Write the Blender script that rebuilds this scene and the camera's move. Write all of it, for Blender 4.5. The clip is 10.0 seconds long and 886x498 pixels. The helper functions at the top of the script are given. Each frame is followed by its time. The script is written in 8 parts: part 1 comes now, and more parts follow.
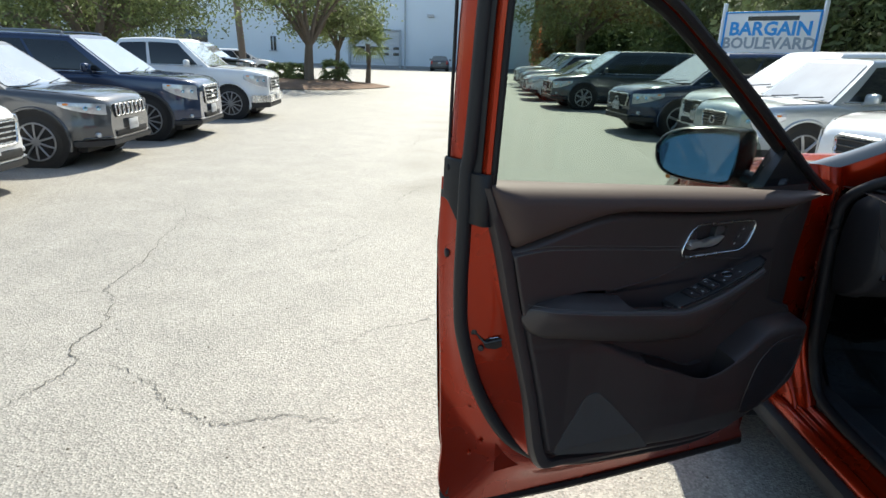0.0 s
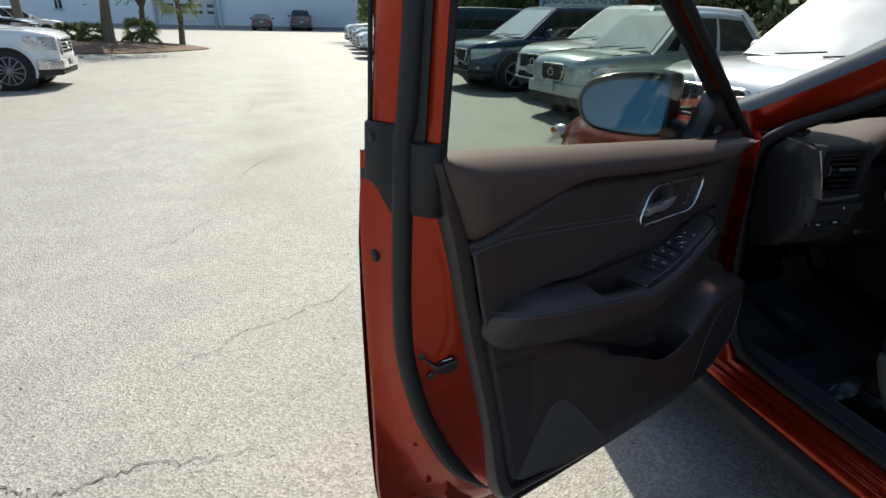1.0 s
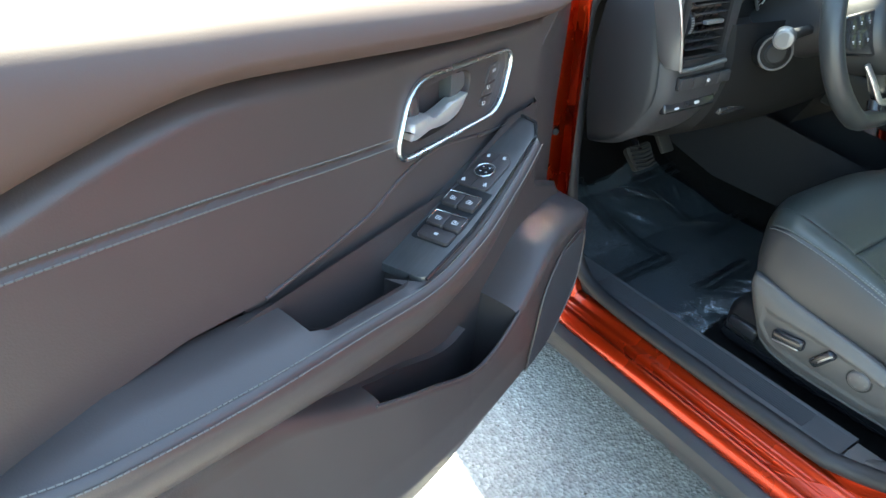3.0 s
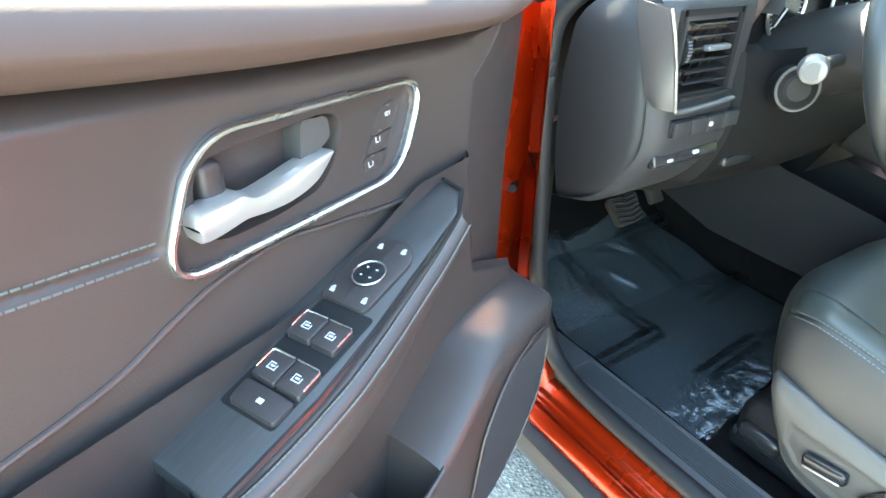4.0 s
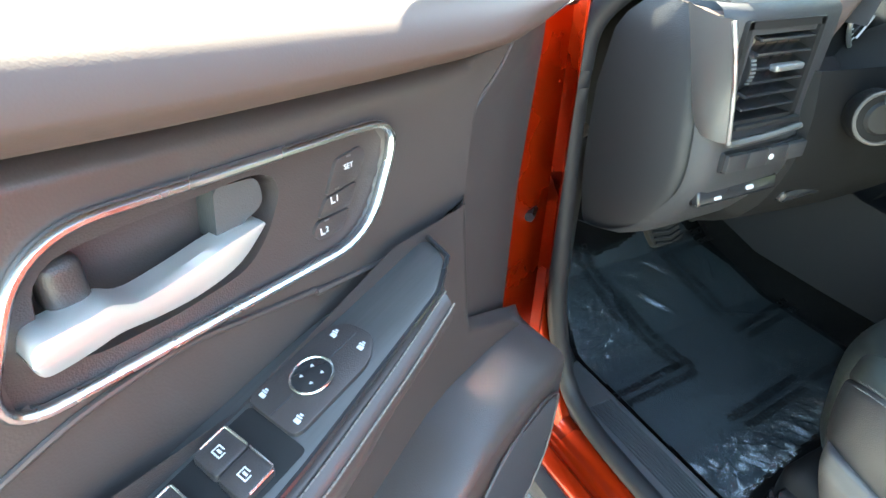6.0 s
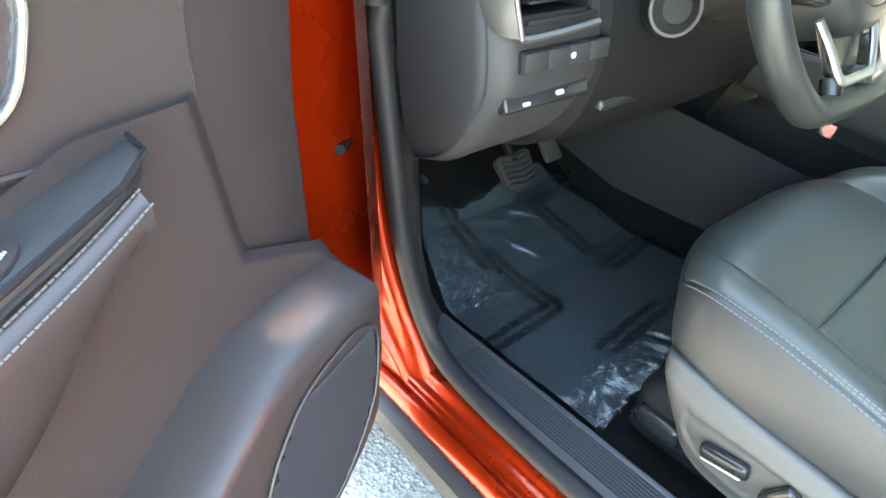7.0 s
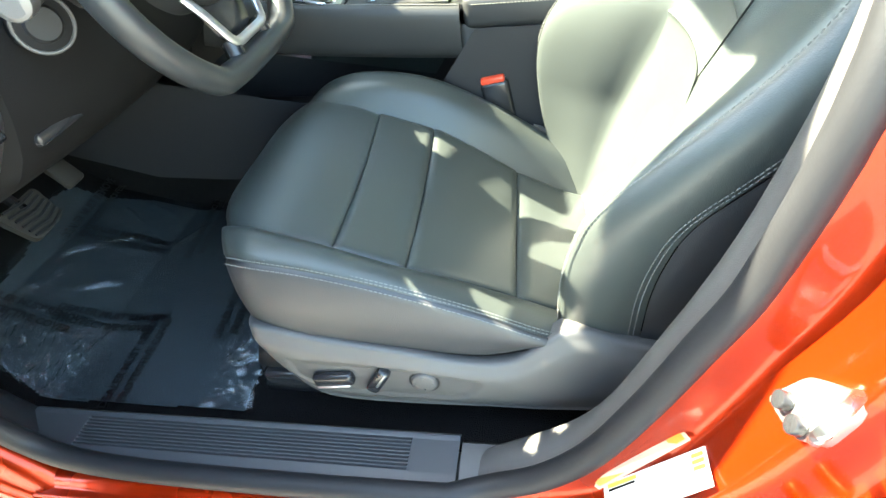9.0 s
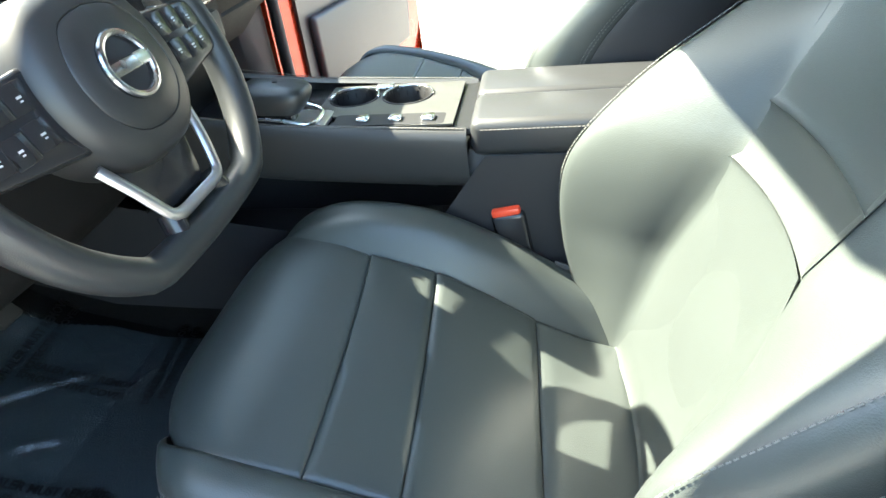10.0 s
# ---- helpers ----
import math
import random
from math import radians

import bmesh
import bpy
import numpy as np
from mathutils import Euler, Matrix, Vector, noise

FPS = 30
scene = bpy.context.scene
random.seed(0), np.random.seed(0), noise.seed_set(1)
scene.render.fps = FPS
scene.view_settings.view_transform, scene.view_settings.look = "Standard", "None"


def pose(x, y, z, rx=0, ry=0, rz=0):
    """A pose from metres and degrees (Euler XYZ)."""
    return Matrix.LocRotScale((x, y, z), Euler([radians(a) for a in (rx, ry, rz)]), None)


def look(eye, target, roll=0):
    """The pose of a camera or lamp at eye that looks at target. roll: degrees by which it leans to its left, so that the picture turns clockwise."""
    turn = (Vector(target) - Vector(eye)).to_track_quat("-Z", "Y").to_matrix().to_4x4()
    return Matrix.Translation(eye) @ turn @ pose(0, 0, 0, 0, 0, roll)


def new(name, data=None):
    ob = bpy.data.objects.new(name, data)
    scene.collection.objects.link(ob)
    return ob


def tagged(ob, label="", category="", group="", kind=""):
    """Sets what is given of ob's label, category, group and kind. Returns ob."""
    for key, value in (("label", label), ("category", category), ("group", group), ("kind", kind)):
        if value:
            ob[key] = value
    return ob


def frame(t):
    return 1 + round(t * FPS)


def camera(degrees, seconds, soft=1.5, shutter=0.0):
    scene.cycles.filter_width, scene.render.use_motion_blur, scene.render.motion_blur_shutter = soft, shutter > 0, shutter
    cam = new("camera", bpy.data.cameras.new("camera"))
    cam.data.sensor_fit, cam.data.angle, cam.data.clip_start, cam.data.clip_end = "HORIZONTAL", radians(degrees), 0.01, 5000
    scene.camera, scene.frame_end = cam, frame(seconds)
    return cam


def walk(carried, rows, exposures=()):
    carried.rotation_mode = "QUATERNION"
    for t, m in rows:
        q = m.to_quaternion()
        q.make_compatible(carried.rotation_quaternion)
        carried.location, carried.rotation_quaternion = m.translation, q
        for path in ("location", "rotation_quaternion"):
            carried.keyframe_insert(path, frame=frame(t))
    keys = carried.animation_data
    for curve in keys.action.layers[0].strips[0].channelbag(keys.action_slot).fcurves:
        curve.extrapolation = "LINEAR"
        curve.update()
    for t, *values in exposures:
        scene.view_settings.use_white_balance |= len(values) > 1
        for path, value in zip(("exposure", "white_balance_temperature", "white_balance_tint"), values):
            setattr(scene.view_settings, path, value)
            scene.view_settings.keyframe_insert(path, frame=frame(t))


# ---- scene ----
cam = camera(74.9, 10.0)
PATH = [
    (0, (0.642, 0.55, 1.443), (0.616, 2.447, 0.811), 1.7),
    (0.5, (0.506, 0.71, 1.419), (0.688, 2.589, 0.76), 1.8),
    (1, (0.515, 0.907, 1.385), (1.003, 2.7, 0.646), 1.3),
    (1.5, (0.61, 1.077, 1.362), (1.277, 2.773, 0.538), 0.5),
    (2, (0.729, 1.186, 1.353), (1.502, 2.783, 0.43), 0.2),
    (2.5, (0.847, 1.302, 1.29), (1.679, 2.801, 0.26), 0.1),
    (2.7, (0.883, 1.332, 1.273), (1.726, 2.789, 0.193), 0.2),
    (3.8, (1.151, 1.542, 1.176), (2.102, 3.018, 0.219), 0.7),
    (4, (1.184, 1.575, 1.176), (2.118, 3.054, 0.207), 0.9),
    (4.5, (1.232, 1.628, 1.189), (2.122, 3.12, 0.2), 1.3),
    (5, (1.245, 1.649, 1.193), (2.106, 3.15, 0.189), 1.4),
    (6.5, (1.297, 1.67, 1.183), (2.106, 3.167, 0.132), 2.3),
    (6.9, (1.347, 1.609, 1.105), (2.429, 3.0, 0.16), 0.5),
    (7, (1.395, 1.617, 1.1), (2.449, 2.948, 0.044), 0.3),
    (7.3, (1.414, 1.6, 1.059), (2.745, 2.635, -0.017), -2.3),
    (7.5, (1.423, 1.569, 1.039), (2.847, 2.446, -0.058), -4.1),
    (8, (1.431, 1.544, 1.032), (2.917, 2.119, -0.176), -6.2),
    (8.5, (1.445, 1.512, 1.054), (2.913, 1.938, -0.237), -7.4),
    (9, (1.484, 1.476, 1.153), (2.978, 1.828, -0.129), -8.0),
    (9.5, (1.547, 1.446, 1.181), (3.12, 1.789, -0.005), -7.7),
    (10, (1.727, 1.516, 1.176), (3.323, 1.864, 0.023), -7.5),
]
EXPOSURES = [(t, e, k, g) for t, e, k, g in ((0, 0.65, 6900, 3), (0.5, 0.5, 6900, 3), (1.0, 0.35, 6900, 3), (1.5, 0.8, 6800, 1), (2.0, 2.4, 6800, -1), (2.5, 3.28, 6900, -3), (3.2, 3.75, 7200, -4), (4.0, 4.62, 7500, -7), (6.5, 4.44, 7700, -4), (7.0, 4.78, 7900, -2), (7.5, 4.9, 8000, -3), (8.0, 4.8, 8100, -6), (9.0, 4.42, 7650, -4), (10.0, 3.9, 7100, 0))]
walk(cam, [(t, look(eye, target, roll)) for t, eye, target, roll in PATH], EXPOSURES)

# ---- light ----
SUN_X, SUN_Y = 0.19, 0.93          # metres towards the sun for each metre up
world = bpy.data.worlds.new("sky")
scene.world = world
world.use_nodes = True
wn = world.node_tree.nodes
sky = wn.new("ShaderNodeTexSky")
sky.sky_type, sky.sun_disc = "NISHITA", False
sky.sun_elevation = math.atan(1 / math.hypot(SUN_X, SUN_Y))
sky.sun_rotation = math.atan2(SUN_X, SUN_Y)
sky.air_density, sky.dust_density, sky.ozone_density = 1.0, 1.0, 1.8
world.node_tree.links.new(sky.outputs[0], wn["Background"].inputs[0])
wn["Background"].inputs[1].default_value = 0.15
sun = new("sun", bpy.data.lights.new("sun", "SUN"))
sun.data.energy, sun.data.angle, sun.data.color = 4.5, radians(0.55), (1.0, 0.955, 0.88)
sun.matrix_world = look((0, 0, 30), (-SUN_X * 30, -SUN_Y * 30, 0))

# ---- materials ----
def mat(name, color, rough=0.5, metal=0.0, vary=0.15, scale=8.0, grain=0.0, grain_scale=400.0, rough_vary=0.1, coat=0.0, spec=0.5,
        island=0.0, stretch=(1, 1, 1)):
    """A surface with stains at one scale, grain and relief at another."""
    m = bpy.data.materials.new(name)
    m.use_nodes = True
    nt, b = m.node_tree, m.node_tree.nodes["Principled BSDF"]
    tc = nt.nodes.new("ShaderNodeTexCoord")
    mp = nt.nodes.new("ShaderNodeMapping")
    mp.inputs["Scale"].default_value = stretch
    nt.links.new(tc.outputs["Object"], mp.inputs[0])
    n1 = nt.nodes.new("ShaderNodeTexNoise")
    n1.inputs["Scale"].default_value, n1.inputs["Detail"].default_value = scale, 5
    nt.links.new(mp.outputs[0], n1.inputs["Vector"])
    ramp = nt.nodes.new("ShaderNodeMix")
    ramp.data_type = "RGBA"
    ramp.inputs[6].default_value = (*[c * (1 - vary) for c in color], 1)
    ramp.inputs[7].default_value = (*[min(1, c * (1 + vary)) for c in color], 1)
    nt.links.new(n1.outputs[0], ramp.inputs[0])
    out = ramp.outputs[2]
    if island:
        info = nt.nodes.new("ShaderNodeObjectInfo" if island < 0 else "ShaderNodeNewGeometry")
        hsv = nt.nodes.new("ShaderNodeHueSaturation")
        mr = nt.nodes.new("ShaderNodeMapRange")
        mr.inputs[3].default_value, mr.inputs[4].default_value = 1 - abs(island), 1 + abs(island)
        nt.links.new(info.outputs["Random" if island < 0 else "Random Per Island"], mr.inputs[0])
        nt.links.new(mr.outputs[0], hsv.inputs["Value"])
        nt.links.new(out, hsv.inputs["Color"])
        out = hsv.outputs[0]
    nt.links.new(out, b.inputs["Base Color"])
    rr = nt.nodes.new("ShaderNodeMapRange")
    rr.inputs[3].default_value, rr.inputs[4].default_value = max(0.02, rough - rough_vary), min(1, rough + rough_vary)
    nt.links.new(n1.outputs[0], rr.inputs[0])
    nt.links.new(rr.outputs[0], b.inputs["Roughness"])
    b.inputs["Metallic"].default_value = metal
    b.inputs["Specular IOR Level"].default_value = spec
    if coat:
        b.inputs["Coat Weight"].default_value, b.inputs["Coat Roughness"].default_value = coat, 0.04
    if grain:
        n2 = nt.nodes.new("ShaderNodeTexVoronoi" if grain_scale > 300 else "ShaderNodeTexNoise")
        n2.inputs["Scale"].default_value = grain_scale
        nt.links.new(mp.outputs[0], n2.inputs["Vector"])
        bp = nt.nodes.new("ShaderNodeBump")
        bp.inputs["Strength"].default_value, bp.inputs["Distance"].default_value = grain, 0.002
        nt.links.new(n2.outputs[0], bp.inputs["Height"])
        nt.links.new(bp.outputs[0], b.inputs["Normal"])
    return m


def clear(name, color=(1, 1, 1), rough=0.0, ior=1.45, tint=1.0):
    """A thin pane: see-through, with a gloss that grows towards the edge."""
    m = bpy.data.materials.new(name)
    m.use_nodes = True
    nt = m.node_tree
    nt.nodes.clear()
    o, mix = nt.nodes.new("ShaderNodeOutputMaterial"), nt.nodes.new("ShaderNodeMixShader")
    t, g, lw = nt.nodes.new("ShaderNodeBsdfTransparent"), nt.nodes.new("ShaderNodeBsdfGlossy"), nt.nodes.new("ShaderNodeLayerWeight")
    pw, f = nt.nodes.new("ShaderNodeMath"), nt.nodes.new("ShaderNodeMath")
    pw.operation, f.operation = "POWER", "MULTIPLY_ADD"
    pw.inputs[1].default_value = 4.0
    base = ((ior - 1) / (ior + 1)) ** 2
    f.inputs[1].default_value, f.inputs[2].default_value = 1 - base, base
    lw.inputs[0].default_value = 0.5
    nt.links.new(lw.outputs["Facing"], pw.inputs[0])
    nt.links.new(pw.outputs[0], f.inputs[0])
    t.inputs[0].default_value = (*[c * tint for c in color], 1)
    g.inputs["Roughness"].default_value = rough
    for a, b in ((f.outputs[0], mix.inputs[0]), (t.outputs[0], mix.inputs[1]), (g.outputs[0], mix.inputs[2]), (mix.outputs[0], o.inputs[0])):
        nt.links.new(a, b)
    return m


PAINT = mat("orange_red_paint", (0.32, 0.021, 0.0035), 0.27, 0.64, 0.06, 3, 0.04, 900, 0.04, 0.4, 0.2)
LEATHER = mat("black_leather", (0.045, 0.052, 0.049), 0.36, 0, 0.12, 6, 0.10, 700, 0.06)
LEATHER_SIDE = mat("black_vinyl", (0.040, 0.040, 0.042), 0.42, 0, 0.12, 6, 0.12, 650, 0.06)
BROWN = mat("brown_soft_trim", (0.078, 0.053, 0.046), 0.62, 0, 0.10, 5, 0.03, 800, 0.06, 0.0, 0.3)
DOOR_PAD = mat("brown_black_leather", (0.050, 0.041, 0.040), 0.40, 0, 0.12, 6, 0.05, 650, 0.06)
DOOR_PLASTIC = mat("brown_black_plastic", (0.040, 0.033, 0.033), 0.40, 0, 0.12, 7, 0.12, 900, 0.06, 0.0, 0.45)
BRUSHED = mat("brushed_dark_trim", (0.075, 0.073, 0.074), 0.34, 0.45, 0.22, 30, 0, 400, 0.08, 0.3, 0.5, 0.0, (1, 14, 1))
CONSOLE = mat("grey_console_plastic", (0.055, 0.056, 0.058), 0.48, 0, 0.12, 7, 0.12, 900, 0.06, 0.0, 0.4)
PLASTIC = mat("charcoal_plastic", (0.031, 0.030, 0.032), 0.50, 0, 0.12, 7, 0.16, 900, 0.07, 0.0, 0.35)
PLASTIC2 = mat("grey_plastic", (0.080, 0.076, 0.074), 0.48, 0, 0.10, 7, 0.14, 900, 0.07)
SILL = mat("sill_plastic", (0.060, 0.061, 0.065), 0.40, 0, 0.10, 7, 0.10, 900, 0.07)
SMOOTH = mat("smooth_black_plastic", (0.018, 0.018, 0.020), 0.22, 0, 0.15, 9)
RUBBER = mat("black_rubber", (0.015, 0.015, 0.017), 0.55, 0, 0.2, 9, 0.1, 300, 0.1, 0.0, 0.35)
TYRE = mat("tyre_rubber", (0.024, 0.023, 0.022), 0.8, 0, 0.3, 12, 0.2, 120)
CARPET = mat("black_carpet", (0.009, 0.0085, 0.0085), 0.95, 0, 0.35, 60, 0.9, 500, 0.03, 0.0, 0.1)
CHROME = mat("satin_chrome", (0.66, 0.67, 0.68), 0.27, 1.0, 0.08, 14, 0, 400, 0.08)
SATIN = mat("brushed_silver", (0.50, 0.50, 0.51), 0.32, 0.9, 0.08, 40)
LEVER = mat("satin_lever", (0.76, 0.75, 0.74), 0.36, 0.82, 0.05, 30)
DULL = mat("dull_silver", (0.15, 0.147, 0.145), 0.42, 0.6, 0.08, 40)
WHITE_PRINT = mat("white_print", (0.50, 0.51, 0.53), 0.6, 0, 0.05)
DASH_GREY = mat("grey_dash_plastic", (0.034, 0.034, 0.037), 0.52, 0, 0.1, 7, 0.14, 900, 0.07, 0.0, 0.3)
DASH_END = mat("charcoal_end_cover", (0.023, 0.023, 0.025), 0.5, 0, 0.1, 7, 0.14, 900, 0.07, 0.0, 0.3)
# lower dash: the footwell's shade is put into this darker copy of the plastic
DASH_LOW = mat("shaded_dash_plastic", (0.011, 0.0108, 0.0112), 0.6, 0, 0.12, 7, 0.16, 900, 0.07, 0.0, 0.1)
WHEEL_LEATHER = mat("dark_wheel_leather", (0.022, 0.024, 0.025), 0.40, 0, 0.15, 9, 0.08, 900, 0.06)
HUB = mat("smooth_wheel_pad", (0.022, 0.023, 0.024), 0.45, 0, 0.1, 9, 0.04, 1500, 0.05)
SEAT_THREAD = mat("pale_seat_thread", (0.13, 0.132, 0.125), 0.8, 0, 0.2, 300)
THREAD = mat("grey_thread", (0.115, 0.112, 0.105), 0.8, 0, 0.2, 300)
RED_BUTTON = mat("red_button", (0.75, 0.07, 0.03), 0.35, 0, 0.05)
BLACK = mat("deep_black", (0.006, 0.006, 0.007), 0.6, 0, 0.1)
HEADLINER = mat("grey_headliner", (0.35, 0.34, 0.32), 0.9, 0, 0.1, 20, 0.3, 500)
# the blue of the reflected sky is put into the mirror's own colour
MIRROR = mat("sky_blue_mirror", (0.42, 0.68, 0.94), 0.03, 1.0, 0.01, 2, 0, 400, 0.01)
GLASS = clear("door_glass", (0.64, 0.70, 0.665), ior=1.4)
WINDSHIELD = clear("windshield_glass", (0.88, 0.95, 0.92), tint=0.97)
DARK_GLASS = mat("tinted_car_glass", (0.020, 0.024, 0.026), 0.05, 0, 0.2, 2, 0, 400, 0.02, 0.5)
LIGHT_GLASS = mat("headlight_lens", (0.55, 0.57, 0.60), 0.12, 0.4, 0.3, 30, 0, 400, 0.08, 1.0)
AMBER = mat("amber_lens", (0.75, 0.22, 0.03), 0.2, 0, 0.1, 20)
FILM_PLASTIC = clear("cling_film", (0.88, 0.92, 0.93), 0.05, 1.8)
FILM_BUMP = FILM_PLASTIC.node_tree.nodes.new("ShaderNodeBump")
film_noise = FILM_PLASTIC.node_tree.nodes.new("ShaderNodeTexNoise")
film_noise.inputs["Scale"].default_value, film_noise.inputs["Detail"].default_value = 45, 3
FILM_BUMP.inputs["Strength"].default_value, FILM_BUMP.inputs["Distance"].default_value = 0.3, 0.01
FILM_PLASTIC.node_tree.links.new(film_noise.outputs[0], FILM_BUMP.inputs["Height"])
film_nt = FILM_PLASTIC.node_tree
milk, milk_mix = film_nt.nodes.new("ShaderNodeBsdfDiffuse"), film_nt.nodes.new("ShaderNodeMixShader")
milk.inputs[0].default_value = (0.50, 0.55, 0.57, 1)
milk_mix.inputs[0].default_value = 0.025
film_out = [nd for nd in film_nt.nodes if nd.type == "OUTPUT_MATERIAL"][0]
film_nt.links.new(film_out.inputs[0].links[0].from_socket, milk_mix.inputs[1])
film_nt.links.new(milk.outputs[0], milk_mix.inputs[2])
film_nt.links.new(milk_mix.outputs[0], film_out.inputs[0])
for nd in FILM_PLASTIC.node_tree.nodes:
    if nd.type == "BSDF_GLOSSY":
        FILM_PLASTIC.node_tree.links.new(FILM_BUMP.outputs[0], nd.inputs["Normal"])


def asphalt():
    m = mat("worn_asphalt", (0.310, 0.292, 0.262), 0.62, 0, 0.16, 0.35, 0, 400, 0.05)
    nt, b = m.node_tree, m.node_tree.nodes["Principled BSDF"]
    tc = nt.nodes.new("ShaderNodeTexCoord")
    old = b.inputs["Base Color"].links[0].from_socket
    v = nt.nodes.new("ShaderNodeTexVoronoi")
    v.inputs["Scale"].default_value = 110
    nt.links.new(tc.outputs["Object"], v.inputs["Vector"])
    hsv = nt.nodes.new("ShaderNodeSeparateColor")
    nt.links.new(v.outputs["Color"], hsv.inputs[0])
    mr = nt.nodes.new("ShaderNodeMapRange")
    mr.inputs[1].default_value, mr.inputs[2].default_value, mr.inputs[3].default_value, mr.inputs[4].default_value = 0, 1, 0.70, 1.32
    nt.links.new(hsv.outputs[0], mr.inputs[0])
    mul = nt.nodes.new("ShaderNodeMix")
    mul.data_type, mul.blend_type = "RGBA", "MULTIPLY"
    mul.inputs[0].default_value = 1
    nt.links.new(old, mul.inputs[6])
    nt.links.new(mr.outputs[0], mul.inputs[7])
    n = nt.nodes.new("ShaderNodeTexNoise")
    n.inputs["Scale"].default_value, n.inputs["Detail"].default_value, n.inputs["Roughness"].default_value = 2.2, 8, 0.7
    nt.links.new(tc.outputs["Object"], n.inputs["Vector"])
    mr2 = nt.nodes.new("ShaderNodeMapRange")
    mr2.inputs[1].default_value, mr2.inputs[2].default_value, mr2.inputs[3].default_value, mr2.inputs[4].default_value = 0.3, 0.7, 0.86, 1.10
    nt.links.new(n.outputs[0], mr2.inputs[0])
    mul2 = nt.nodes.new("ShaderNodeMix")
    mul2.data_type, mul2.blend_type = "RGBA", "MULTIPLY"
    mul2.inputs[0].default_value = 1
    nt.links.new(mul.outputs[2], mul2.inputs[6])
    nt.links.new(mr2.outputs[0], mul2.inputs[7])
    # a long oily streak down the lane
    sep = nt.nodes.new("ShaderNodeSeparateXYZ")
    nt.links.new(tc.outputs["Object"], sep.inputs[0])
    def band(axis, lo, a, b2, hi):
        up_, dn = nt.nodes.new("ShaderNodeMapRange"), nt.nodes.new("ShaderNodeMapRange")
        up_.interpolation_type = dn.interpolation_type = "SMOOTHSTEP"
        up_.inputs[1].default_value, up_.inputs[2].default_value = lo, a
        dn.inputs[1].default_value, dn.inputs[2].default_value, dn.inputs[3].default_value, dn.inputs[4].default_value = b2, hi, 1, 0
        mm = nt.nodes.new("ShaderNodeMath")
        mm.operation = "MULTIPLY"
        for q in (up_, dn):
            nt.links.new(sep.outputs[axis], q.inputs[0])
        nt.links.new(up_.outputs[0], mm.inputs[0]), nt.links.new(dn.outputs[0], mm.inputs[1])
        return mm.outputs[0]
    m3, m4 = nt.nodes.new("ShaderNodeMath"), nt.nodes.new("ShaderNodeMath")
    m3.operation = m4.operation = "MULTIPLY"
    nt.links.new(band(0, -0.5, 0.25, 0.55, 1.25), m3.inputs[0]), nt.links.new(band(1, 3.0, 7.5, 9.5, 26.0), m3.inputs[1])
    n4 = nt.nodes.new("ShaderNodeTexNoise")
    n4.inputs["Scale"].default_value, n4.inputs["Detail"].default_value = 1.1, 6
    nt.links.new(tc.outputs["Object"], n4.inputs["Vector"])
    mr4 = nt.nodes.new("ShaderNodeMapRange")
    mr4.inputs[1].default_value, mr4.inputs[2].default_value, mr4.inputs[4].default_value = 0.35, 0.7, 0.8
    nt.links.new(n4.outputs[0], mr4.inputs[0])
    nt.links.new(m3.outputs[0], m4.inputs[0]), nt.links.new(mr4.outputs[0], m4.inputs[1])
    st = nt.nodes.new("ShaderNodeMix")
    st.data_type = "RGBA"
    st.inputs[7].default_value = (0.16, 0.145, 0.115, 1)
    nt.links.new(m4.outputs[0], st.inputs[0])
    nt.links.new(mul2.outputs[2], st.inputs[6])
    nt.links.new(st.outputs[2], b.inputs["Base Color"])
    bp = nt.nodes.new("ShaderNodeBump")
    bp.inputs["Strength"].default_value, bp.inputs["Distance"].default_value = 0.8, 0.004
    nt.links.new(v.outputs["Distance"], bp.inputs["Height"])
    nt.links.new(bp.outputs[0], b.inputs["Normal"])
    return m


ASPHALT = asphalt()
CRACK = mat("crack_tar", (0.11, 0.105, 0.095), 0.95, 0, 0.5, 40)
STONE_CHIP = mat("loose_chip", (0.12, 0.10, 0.08), 0.9, 0, 0.5, 200)
WALL_BLUE = mat("pale_blue_stucco", (0.76, 0.83, 0.90), 0.85, 0, 0.05, 0.25, 0.3, 40)
WALL_TRIM = mat("grey_blue_coping", (0.42, 0.46, 0.50), 0.7, 0, 0.08, 1)
MULCH = mat("brown_mulch", (0.20, 0.125, 0.085), 0.95, 0, 0.5, 6, 0.9, 60)
BARK = mat("grey_bark", (0.17, 0.14, 0.115), 0.95, 0, 0.4, 5, 0.8, 40, 0.03, stretch=(1, 1, 0.3))
LEAF = mat("oak_leaves", (0.20, 0.245, 0.105), 0.55, 0, 0.3, 1, island=0.45)
PALM = mat("palm_leaves", (0.22, 0.28, 0.12), 0.55, 0, 0.3, 2, island=0.35)
for leafy in (LEAF, PALM):
    ln = leafy.node_tree
    tr, mx = ln.nodes.new("ShaderNodeBsdfTranslucent"), ln.nodes.new("ShaderNodeMixShader")
    bs = ln.nodes["Principled BSDF"]
    ln.links.new(bs.inputs["Base Color"].links[0].from_socket, tr.inputs[0])
    mx.inputs[0].default_value = 0.45
    ln.links.new(bs.outputs[0], mx.inputs[1])
    ln.links.new(tr.outputs[0], mx.inputs[2])
    ln.links.new(mx.outputs[0], ln.nodes["Material Output"].inputs[0])
POLE = mat("weathered_wood_pole", (0.20, 0.16, 0.13), 0.9, 0, 0.3, 3, 0.5, 60, stretch=(1, 1, 0.1))

